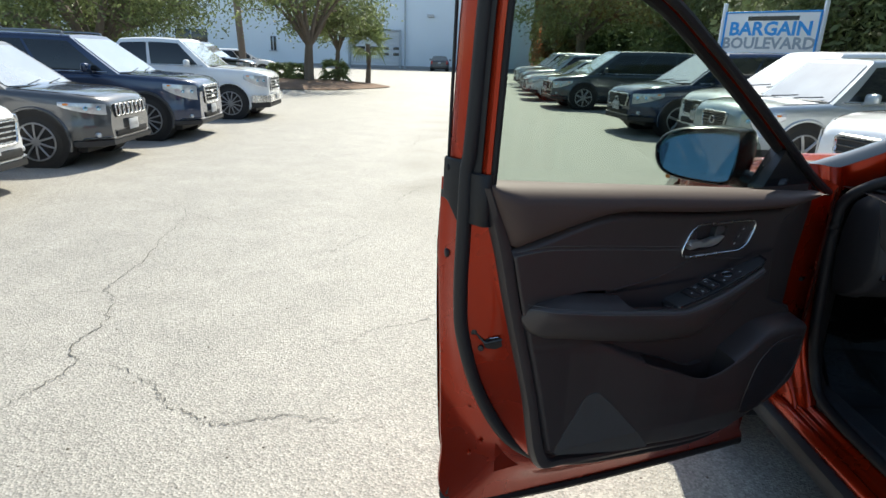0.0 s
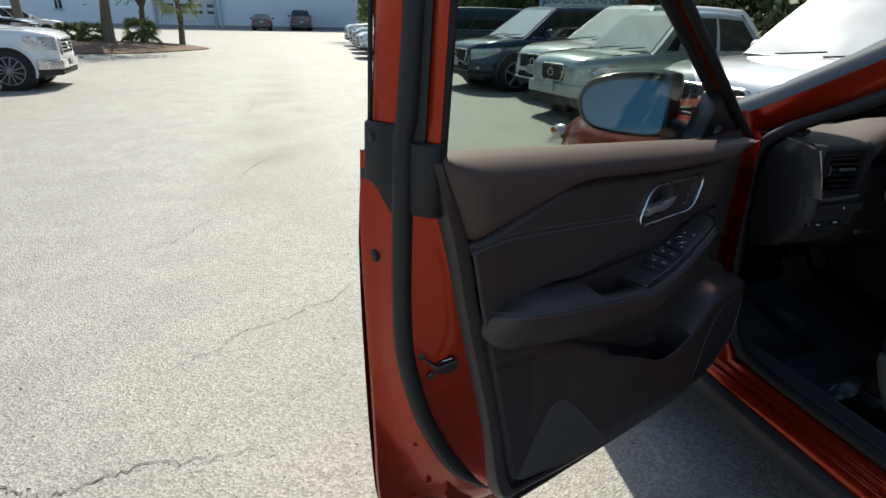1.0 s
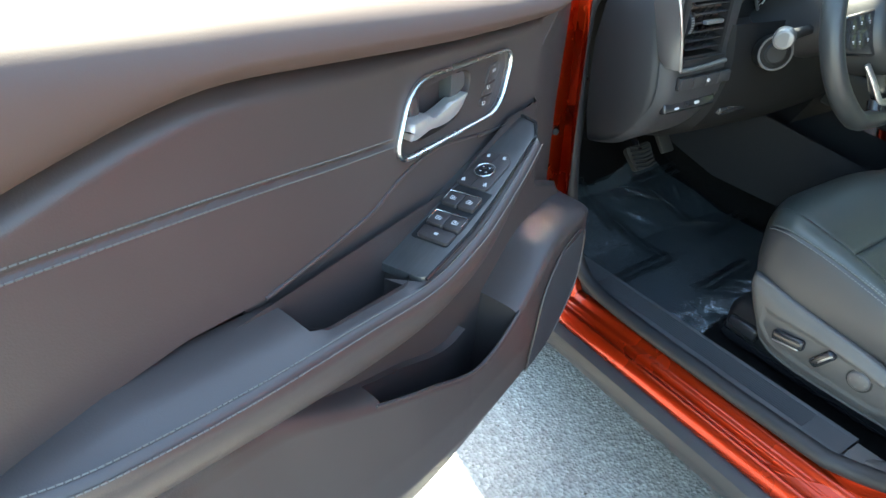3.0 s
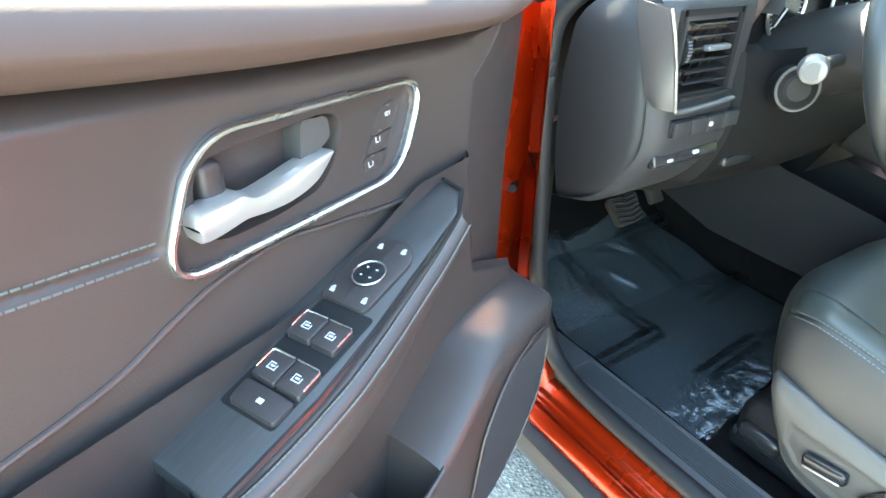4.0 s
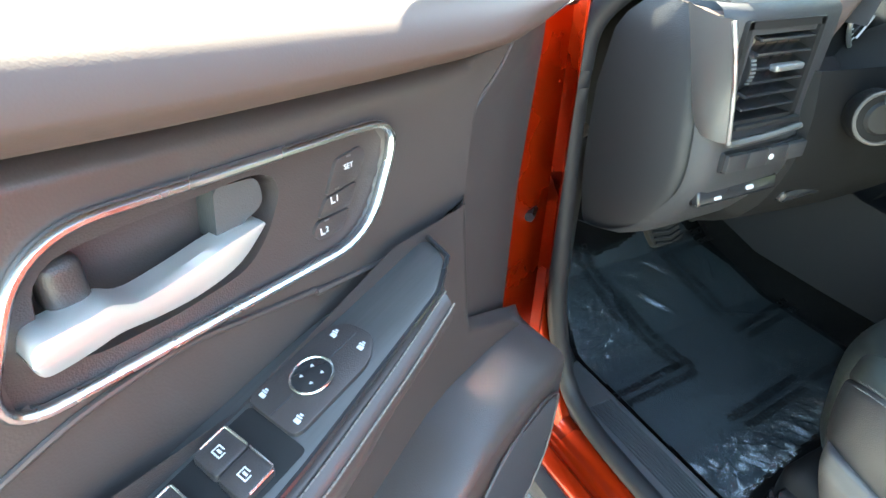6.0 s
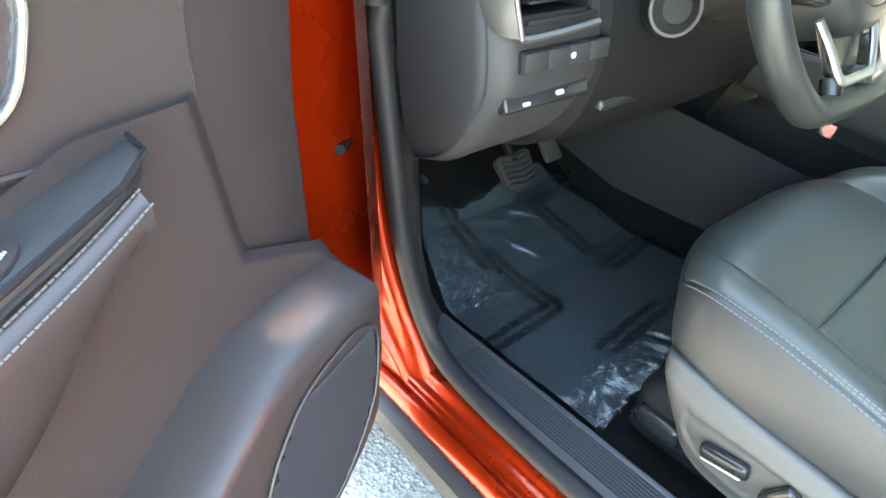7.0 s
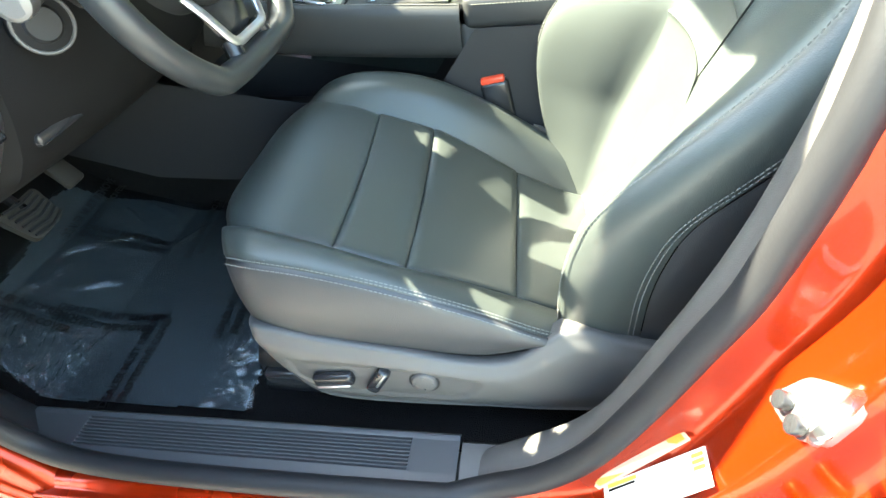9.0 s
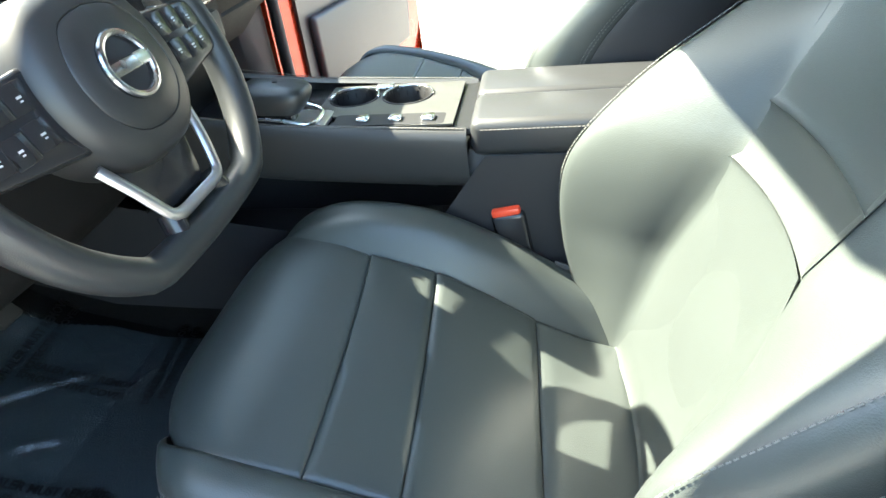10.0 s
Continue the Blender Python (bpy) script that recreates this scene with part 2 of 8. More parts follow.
# ---- tools ----
def root(name, m, label, category, group="", kind=""):
    ob = new(name)
    ob.empty_display_size = 0.1
    ob.matrix_basis = m
    return tagged(ob, label, category, group, kind)


def finish(ob, material, parent, label, smooth, world_space):
    me = ob.data
    me.materials.append(material)
    if smooth:
        me.polygons.foreach_set("use_smooth", [True] * len(me.polygons))
        me.set_sharp_from_angle(angle=radians(smooth))
    if parent:
        ob.parent = parent
        if world_space:
            ob.matrix_parent_inverse = parent.matrix_basis.inverted()
    if label:
        ob["label"] = label
    return ob


def part(name, bm, material, parent=None, label="", smooth=35, world_space=False):
    me = bpy.data.meshes.new(name)
    bmesh.ops.recalc_face_normals(bm, faces=bm.faces)
    bm.to_mesh(me)
    bm.free()
    return finish(new(name, me), material, parent, label, smooth, world_space)


def mesh(name, verts, faces, material, parent=None, label="", smooth=35, world_space=False):
    me = bpy.data.meshes.new(name)
    me.from_pydata(verts, [], faces)
    me.update()
    return finish(new(name, me), material, parent, label, smooth, world_space)


def merge(*bms):
    out = bmesh.new()
    for b in bms:
        me = bpy.data.meshes.new("tmp")
        b.to_mesh(me)
        b.free()
        out.from_mesh(me)
        bpy.data.meshes.remove(me)
    return out


def box(c, d, r=0.0, seg=2, m=None):
    """A box of size d at c with edges rounded by r."""
    bm = bmesh.new()
    bmesh.ops.create_cube(bm, size=1)
    bmesh.ops.scale(bm, vec=d, verts=bm.verts)
    if r:
        bmesh.ops.bevel(bm, geom=bm.edges[:], offset=min(r, 0.49 * min(d)), segments=seg, affect="EDGES", profile=0.5)
    if m is not None:
        bmesh.ops.transform(bm, matrix=m, verts=bm.verts)
    bmesh.ops.translate(bm, vec=c, verts=bm.verts)
    return bm


def rod(a, b, r, r2=None, seg=16, bevel=0.0):
    """A round bar from a to b."""
    a, b = Vector(a), Vector(b)
    bm = bmesh.new()
    bmesh.ops.create_cone(bm, cap_ends=True, segments=seg, radius1=r, radius2=r if r2 is None else r2, depth=(b - a).length)
    if bevel:
        rim = [e for e in bm.edges if abs(abs(e.verts[0].co.z) - (b - a).length / 2) < 1e-6 and abs(e.verts[0].co.z - e.verts[1].co.z) < 1e-6]
        bmesh.ops.bevel(bm, geom=rim, offset=bevel, segments=2, affect="EDGES", profile=0.5)
    bmesh.ops.transform(bm, matrix=(b - a).to_track_quat("Z", "Y").to_matrix().to_4x4(), verts=bm.verts)
    bmesh.ops.translate(bm, vec=(a + b) / 2, verts=bm.verts)
    return bm


def crv(pts, n):
    """A smooth curve through the points, at n even steps of its parameter."""
    pts = [Vector(p) for p in pts]
    out = []
    for i in range(n):
        s = i / (n - 1) * (len(pts) - 1)
        k = min(int(s), len(pts) - 2)
        f = s - k
        p0, p1, p2, p3 = pts[max(k - 1, 0)], pts[k], pts[k + 1], pts[min(k + 2, len(pts) - 1)]
        out.append(0.5 * (2 * p1 + (p2 - p0) * f + (2 * p0 - 5 * p1 + 4 * p2 - p3) * f * f + (3 * p1 - p0 - 3 * p2 + p3) * f ** 3))
    return out


def lin(table, x):
    """Straight interpolation in a table of (x, y)."""
    xs, ys = zip(*sorted(table))
    return float(np.interp(x, xs, ys))


def on(curve, v):
    """The place at 0..1 along a dense curve."""
    s = min(1, max(0, v)) * (len(curve) - 1)
    k = min(int(s), len(curve) - 2)
    return curve[k].lerp(curve[k + 1], s - k)


def tube(path, r, seg=8, closed=False, flat=1.0, up=(0, 0, 1)):
    """A round (or flattened) bar along a path."""
    path = [Vector(p) for p in path]
    n, rings = len(path), []
    bm = bmesh.new()
    for i, p in enumerate(path):
        a = path[i - 1] if (i or closed) else p
        b = path[(i + 1) % n] if (i < n - 1 or closed) else p
        d = (b - a).normalized()
        s = d.cross(Vector(up))
        s = s.normalized() if s.length > 1e-4 else d.orthogonal().normalized()
        q = s.cross(d)
        rr = r(i / (n - 1)) if callable(r) else r
        rings.append([bm.verts.new(p + rr * (math.cos(t) * s + flat * math.sin(t) * q)) for t in [2 * math.pi * k / seg for k in range(seg)]])
    for i in range(n if closed else n - 1):
        for k in range(seg):
            A, B = rings[i], rings[(i + 1) % n]
            bm.faces.new((A[k], A[(k + 1) % seg], B[(k + 1) % seg], B[k]))
    if not closed:
        bm.faces.new(rings[0]), bm.faces.new(rings[-1])
    return bm


def ring(pts, r, n=8):
    """A closed outline with its corners rounded by r."""
    pts, out = [Vector(p) for p in pts], []
    for i, p in enumerate(pts):
        a, b = pts[i - 1] - p, pts[(i + 1) % len(pts)] - p
        k = min(r, 0.48 * a.length, 0.48 * b.length)
        s, e = p + a.normalized() * k, p + b.normalized() * k
        for j in range(n + 1):
            t = j / n
            out.append((1 - t) ** 2 * s + 2 * t * (1 - t) * p + t * t * e)
    return out


def slab(outline, depth, r=0.0):
    """A plate: the outline's face, and its copy shifted by the vector depth."""
    bm = bmesh.new()
    f = bm.faces.new([bm.verts.new(p) for p in outline])
    g = bmesh.ops.extrude_face_region(bm, geom=[f])
    top = [v for v in g["geom"] if isinstance(v, bmesh.types.BMVert)]
    bmesh.ops.translate(bm, vec=depth, verts=top)
    if r:
        edge = [e for e in bm.edges if all(v in top for v in e.verts)]
        bmesh.ops.bevel(bm, geom=edge, offset=r, segments=2, affect="EDGES", profile=0.5)
    return bm


def inside(x, y, poly):
    hit = False
    for i in range(len(poly)):
        (x1, y1), (x2, y2) = poly[i - 1], poly[i]
        if (y1 > y) != (y2 > y) and x < (x2 - x1) * (y - y1) / (y2 - y1) + x1:
            hit = not hit
    return hit


def sheet(rows, hole=None, back=None):
    """A skin through rows of points. hole(p): leave out faces there. back: a vector by which a second skin lies behind, closed all round."""
    bm = bmesh.new()
    g = [[bm.verts.new(p) for p in r] for r in rows]
    for i in range(len(g) - 1):
        for k in range(len(g[0]) - 1):
            q = (g[i][k], g[i][k + 1], g[i + 1][k + 1], g[i + 1][k])
            if hole and hole(sum((v.co for v in q), Vector()) / 4):
                continue
            bm.faces.new(q)
    if back is not None:
        ex = bmesh.ops.extrude_face_region(bm, geom=bm.faces[:])
        bmesh.ops.translate(bm, vec=back, verts=[v for v in ex["geom"] if isinstance(v, bmesh.types.BMVert)])
    for v in [v for v in bm.verts if not v.link_faces]:
        bm.verts.remove(v)
    return bm


def pillow(fn, nu=18, nv=18, drop=0.012, eu=0.08, ev=0.08, puff=0.0, side=1):
    """An upholstered panel over fn(u, v): its edges sink into their seams."""
    P = [[Vector(fn(i / (nu - 1), k / (nv - 1))) for k in range(nv)] for i in range(nu)]
    us = [0.5 - 0.5 * math.cos(math.pi * i / (nu - 1)) * (0.25 + 0.75 * abs(math.cos(math.pi * i / (nu - 1)))) ** 0.2 for i in range(nu)]
    us = [min(1, max(0, u)) for u in us]
    vs = [0.5 - 0.5 * math.cos(math.pi * i / (nv - 1)) * (0.25 + 0.75 * abs(math.cos(math.pi * i / (nv - 1)))) ** 0.2 for i in range(nv)]
    vs = [min(1, max(0, v)) for v in vs]
    rows = []
    for u in us:
        row = []
        for v in vs:
            p = Vector(fn(u, v))
            du = Vector(fn(min(1, u + 0.01), v)) - Vector(fn(max(0, u - 0.01), v))
            dv = Vector(fn(u, min(1, v + 0.01))) - Vector(fn(u, max(0, v - 0.01)))
            n = du.cross(dv).normalized() * side
            a, b = min(1, min(u, 1 - u) / eu), min(1, min(v, 1 - v) / ev)
            f = (1 - math.sqrt(max(0, 1 - (1 - a) ** 2))) , (1 - math.sqrt(max(0, 1 - (1 - b) ** 2)))
            row.append(p - n * drop * max(f) + n * puff * 16 * u * (1 - u) * v * (1 - v))
        rows.append(row)
    return sheet(rows)


def stitches(path, length=0.006, gap=0.003, r=0.0009, lift=(0, 0, 0)):
    """A run of sewn thread, joined, along a path."""
    path = [Vector(p) + Vector(lift) for p in path]
    verts, faces = [], []
    pts, d = [], 0.0
    for a, b in zip(path, path[1:]):
        seg = (b - a).length
        while d < seg:
            pts.append((a + (b - a) * (d / seg), (b - a).normalized()))
            d += length + gap
        d -= seg
    for p, t in pts:
        s = t.orthogonal().normalized()
        q = t.cross(s)
        k = len(verts)
        for e in (0, length):
            for c in ((1, 1), (-1, 1), (-1, -1), (1, -1)):
                verts.append(p + t * e + r * (s * c[0] + q * c[1]))
        faces += [(k, k + 1, k + 5, k + 4), (k + 1, k + 2, k + 6, k + 5), (k + 2, k + 3, k + 7, k + 6), (k + 3, k, k + 4, k + 7), (k, k + 3, k + 2, k + 1), (k + 4, k + 5, k + 6, k + 7)]
    return verts, faces


def lettering(name, text, size, m, material, parent=None, world_space=False, depth=0.0004, bold=0.0):
    """Flat letters in the built-in font, as a mesh."""
    cu = bpy.data.curves.new(name, "FONT")
    cu.body, cu.size, cu.align_x, cu.align_y, cu.extrude = text, size, "CENTER", "CENTER", depth
    cu.resolution_u, cu.offset = 2, bold
    tmp = bpy.data.objects.new(name, cu)
    me = bpy.data.meshes.new_from_object(tmp)
    bpy.data.objects.remove(tmp)
    me.transform(m)
    ob = new(name, me)
    me.materials.clear()
    return finish(ob, material, parent, "", 0, world_space)

# ---- the car park ----
def build_ground():
    xs = [-400, -120, -40, -12, -6] + [-4 + 0.5 * i for i in range(17)] + [6, 12, 40, 120, 400]
    ys = [-400, -100, -30, -8, -2] + [0.5 * i for i in range(25)] + [14, 18, 25, 40, 60, 120, 900]
    rows = [[Vector((x, y, 0)) for x in xs] for y in ys]
    ob = part("ground", sheet(rows), ASPHALT, smooth=0)
    tagged(ob, "pale sun-bleached asphalt car park with fine cracks", "ground", kind="structure")
    return ob


ground = build_ground()


def crack(points, width=0.012, z=0.004):
    """A wandering open crack as a thin ragged strip."""
    base = crv([(x, y, 0) for x, y in points], 10 * len(points))
    verts, faces = [], []
    for i, p in enumerate(base):
        d = (base[min(i + 1, len(base) - 1)] - base[max(i - 1, 0)]).normalized()
        s = Vector((-d.y, d.x, 0))
        p = p + s * random.uniform(-0.018, 0.018)
        w = 0.6 * width * random.uniform(0.25, 1.0) * min(1, 0.2 + 3 * min(i, len(base) - 1 - i) / len(base))
        verts += [(p + s * w / 2)[:2] + (z,), (p - s * w / 2)[:2] + (z,)]
        if i:
            k = 2 * i
            faces.append((k - 2, k, k + 1, k - 1))
    ob = mesh("crack", verts, faces, CRACK, ground, smooth=0)
    return ob


crack([(-1.30, 2.2), (-1.206, 2.576), (-1.171, 2.729), (-1.127, 2.954), (-1.24, 3.115), (-1.254, 3.409), (-1.389, 3.711), (-1.51, 3.879), (-1.541, 4.35), (-1.668, 4.944), (-1.792, 5.632), (-2.223, 6.245)], 0.016)
crack([(-1.792, 5.632), (-1.58, 5.561), (-1.317, 5.28)], 0.010)
crack([(-1.127, 2.954), (-0.909, 2.943), (-0.697, 2.808), (-0.571, 2.68), (-0.43, 2.586), (-0.31, 2.535), (-0.205, 2.549), (-0.034, 2.599), (0.205, 2.587), (0.45, 2.62)], 0.014)
crack([(-0.25, 3.0), (-0.039, 3.16), (0.139, 3.319), (0.24, 3.436), (0.473, 3.547), (0.535, 3.643), (0.679, 3.683), (0.792, 3.893), (0.884, 3.951)], 0.009)
crack([(-0.55, 4.72), (-0.28, 4.72), (-0.178, 4.871), (-0.16, 5.0), (-0.02, 5.25)], 0.012)
crack([(0.05, 6.3), (0.2, 6.9), (0.5, 7.4)], 0.012)
crack([(-0.1, 10.0), (0.0, 11.0), (-0.05, 11.8)], 0.018)
crack([(0.4, 5.6), (0.75, 5.75), (1.1, 5.7)], 0.008)
crack([(-1.51, 3.879), (-1.75, 3.75), (-2.0, 3.72)], 0.008)
crack([(-1.6, 7.0), (-1.2, 7.6), (-0.9, 8.3)], 0.010)


def chips():
    """Loose dark chips and grit strewn over the near ground."""
    verts, faces = [], []
    for _ in range(1500):
        y = random.uniform(1.4, 7.5)
        x, r = random.uniform(-2.6, 2.0), random.uniform(0.002, 0.0055) * (1.6 if random.random() < 0.06 else 1)
        k, h = len(verts), r * 0.6
        a0 = random.uniform(0, 6)
        verts += [(x + r * math.cos(a0 + a) * random.uniform(0.6, 1.2), y + r * math.sin(a0 + a), 0.001) for a in (0, 1.6, 3.1, 4.7)] + [(x, y, h)]
        faces += [(k, k + 1, k + 4), (k + 1, k + 2, k + 4), (k + 2, k + 3, k + 4), (k + 3, k, k + 4)]
    tagged(mesh("loose_grit", verts, faces, STONE_CHIP, smooth=0), "dark grit and stone chips scattered over the asphalt", "grit", kind="stuff")


chips()

# ---- the building ahead ----
BY = 69.0
def building():
    r = root("warehouse", pose(0, BY, 0), "long pale blue stucco warehouse with roller doors", "building")
    W = lambda *a, **k: part(*a, parent=r, world_space=True, **k)
    W("wall", box((-2, BY + 6, 5.0), (110, 12, 10.0), 0.03), WALL_BLUE)
    W("coping", box((-2, BY + 5.95, 10.05), (110.3, 12.3, 0.35), 0.05), WALL_TRIM)
    W("wall_recess", box((29, BY - 0.15, 4.4), (11, 0.3, 8.8), 0.05), WALL_BLUE)
    # roller door with sight panes
    d = W("roller_door", box((-8.6, BY - 0.03, 1.92), (5.4, 0.06, 3.84), 0.01), mat("pale_grey_door", (0.60, 0.63, 0.66), 0.6, 0, 0.04, 1), label="pale grey sectional roller door")
    for i in range(8):
        part("door_section", box((-8.6, BY - 0.075, 0.24 + 0.48 * i), (5.36, 0.05, 0.465), 0.02), bpy.data.materials["pale_grey_door"], d)
    for ix in range(4):
        for iz in range(2):
            bm = box((-10.5 + 1.85 * ix * 0.72 + 0.4, BY - 0.115, 1.5 + 0.62 * iz), (0.85, 0.04, 0.30), 0.02)
            part("pane", bm, DARK_GLASS, d)
    W("door_frame", merge(box((-11.45, BY - 0.1, 1.97), (0.25, 0.25, 3.95), 0.03), box((-5.75, BY - 0.1, 1.97), (0.25, 0.25, 3.95), 0.03), box((-8.6, BY - 0.1, 4.0), (5.95, 0.25, 0.2), 0.03)), WALL_TRIM)
    for x, z, w, h in ((-29.2, 2.6, 3.6, 1.9), (-20.0, 2.3, 0.6, 1.5)):
        win = W("window", box((x, BY - 0.03, z), (w, 0.12, h), 0.02), DARK_GLASS)
        part("mullion", box((x, BY - 0.12, z), (0.12, 0.08, h), 0.01), WALL_TRIM, win)
        part("sill", box((x, BY - 0.15, z - h / 2 - 0.06), (w + 0.3, 0.2, 0.12), 0.01), WALL_TRIM, win)
    W("wall_light", box((-2.4, BY - 0.2, 5.6), (0.75, 0.4, 0.3), 0.06), WHITE_PRINT)
    W("wall_base", box((-2, BY - 0.06, 0.14), (109, 0.12, 0.28), 0.02), mat("grey_base", (0.30, 0.30, 0.31), 0.9), label="dark grey painted wall base")
    W("downpipe", rod((-5.2, BY - 0.2, 0), (-5.2, BY - 0.2, 9.9), 0.09), WALL_TRIM)


building()


def island(name, cx, cy, a, b):
    rows = []
    for i in range(7):
        s = 1 - i / 6
        rows.append([Vector((cx + a * s * math.cos(t) * (1 + 0.12 * math.sin(3 * t)), cy + b * s * math.sin(t), 0.03 + 0.24 * (1 - s ** 2) + (0 if i == 0 else random.uniform(0, 0.05)))) for t in [2 * math.pi * k / 40 for k in range(41)]])
    tagged(part(name, sheet(rows), MULCH), "raised planting island covered with brown mulch", "planting bed", kind="structure")


island("ground_island", -6.6, 27.6, 4.0, 3.4)
island("ground_bed", 8.4, 39.5, 3.2, 1.6)


def tree(x, y, h, spread, trunk_r, n, base=0.2, lean=0.0, crown_z=0.55, seed=1, name="oak_tree", leaf=0.16, fork_z=0.33, limbs=9):
    rnd = random.Random(seed)
    r = root(name, pose(x, y, base), "spreading broadleaf tree with grey trunk and airy crown", "tree")
    fork = Vector((lean * h * 0.3, 0, h * fork_z))
    wood = [tube(crv([(0, 0, -base - 0.02), (lean * h * 0.1, 0, h * fork_z * 0.5), fork], 8), lambda s: trunk_r * (1.25 - 0.5 * s), 9)]
    tips = []
    for k in range(limbs):
        a, e = k * 2.4 + rnd.uniform(-0.4, 0.4), rnd.uniform(0.55, 1.0)
        end = Vector((math.cos(a) * spread * e, math.sin(a) * spread * e, h * rnd.uniform(crown_z, 0.95)))
        mid = fork.lerp(end, 0.5) + Vector((rnd.uniform(-.3, .3), rnd.uniform(-.3, .3), h * 0.08))
        wood.append(tube(crv([fork - Vector((0, 0, h * 0.03)), mid, end], 9), lambda s: trunk_r * (0.55 - 0.46 * s), 6))
        for j in range(4):
            q = fork.lerp(end, rnd.uniform(0.5, 0.9))
            e2 = q + Vector((rnd.uniform(-1, 1), rnd.uniform(-1, 1), rnd.uniform(-0.3, 0.7))) * spread * 0.4
            wood.append(tube([q, q.lerp(e2, 0.5) + Vector((0, 0, 0.1)), e2], lambda s: trunk_r * (0.16 - 0.12 * s), 5))
            tips.append(e2)
        tips.append(end)
    part("trunk", merge(*wood), BARK, r)
    verts, faces = [], []
    for t in tips:
        cr = spread * rnd.uniform(0.16, 0.30)
        for _ in range(n // len(tips)):
            d = Vector((rnd.gauss(0, 1), rnd.gauss(0, 1), rnd.gauss(0, 0.7))) * cr * 0.62
            c = t + d
            u = Vector((rnd.uniform(-1, 1), rnd.uniform(-1, 1), rnd.uniform(-1, 1))).normalized()
            v = u.orthogonal().normalized()
            s = leaf * rnd.uniform(0.5, 1.2)
            k = len(verts)
            verts += [c - u * s, c + v * s * 0.45 + u * 0.1 * s, c + u * s, c - v * s * 0.45 + u * 0.1 * s]
            faces.append((k, k + 1, k + 2, k + 3))
    mesh("crown", verts, faces, LEAF, r, smooth=0)
    return r


def palm(x, y, h, seed, spread=1.3):
    rnd = random.Random(seed)
    r = root("palm", pose(x, y, 0.2), "small fan palm with shaggy trunk and drooping green fronds", "palm")
    part("trunk", tube(crv([(0, 0, -0.2), (0.05, 0, h * 0.5), (0, 0.03, h)], 7), lambda s: 0.14 - 0.04 * s, 9), BARK, r)
    verts, faces = [], []
    for k in range(44):
        a, up = rnd.uniform(0, 6.3), rnd.uniform(-0.55, 1.5)
        d = Vector((math.cos(a), math.sin(a), up)).normalized()
        c = Vector((0, 0, h)) + d * spread * 0.45
        s = d.cross(Vector((0, 0, 1))).normalized()
        turn = Matrix.Rotation(rnd.uniform(-0.9, 0.9), 3, d)
        s = turn @ s
        n = d.cross(s)
        for j in range(15):
            b = -1.4 + 2.8 * j / 14
            t = (d * math.cos(b) + s * math.sin(b)).normalized()
            L = spread * rnd.uniform(0.42, 0.70)
            w = t.cross(n).normalized() * 0.015
            i = len(verts)
            verts += [c - w, c + w, c + t * L * 0.65 + w - Vector((0, 0, 0.04)), c + t * L - Vector((0, 0, 0.20)), c + t * L * 0.65 - w - Vector((0, 0, 0.04))]
            faces.append((i, i + 1, i + 2, i + 3, i + 4))
    mesh("fronds", verts, faces, PALM, r, smooth=0)


tree(-5.9, 27.2, 5.8, 3.3, 0.20, 10000, 0.25, 0.04, 0.54, 3, leaf=0.10, fork_z=0.28, limbs=12)
tree(-5.1, 29.6, 5.0, 2.2, 0.12, 6000, 0.25, 0.04, 0.50, 4, leaf=0.10, fork_z=0.28)
palm(-3.75, 30.4, 1.7, 5, 1.2)
palm(-5.0, 28.4, 0.45, 6, 0.8)
palm(-6.6, 28.0, 0.3, 7, 0.75)
palm(-7.6, 28.4, 0.3, 8, 0.7)
tree(8.6, 40.0, 8.0, 4.6, 0.34, 14000, 0.2, -0.03, 0.42, 9, leaf=0.13)
palm(6.6, 39.4, 0.5, 10, 1.3)
# big live oaks behind the parked row
tree(-12.6, 22.6, 6.4, 4.2, 0.34, 36000, 0.0, 0.0, 0.30, 11, leaf=0.085, fork_z=0.20, limbs=17)
tree(-19.0, 23.5, 6.6, 5.2, 0.36, 26000, 0.0, -0.1, 0.30, 12, leaf=0.095, fork_z=0.2, limbs=15)


def utility_pole():
    r = root("utility_pole", pose(-11.4, 34.7, 0), "weathered brown wooden utility pole", "pole")
    part("shaft", rod((-11.4, 34.7, -0.05), (-11.9, 34.7, 12), 0.20, 0.15, 12), POLE, r, world_space=True)
    part("crossarm", box((-11.88, 34.5, 11.4), (2.4, 0.12, 0.14), 0.02), POLE, r, world_space=True)


utility_pole()


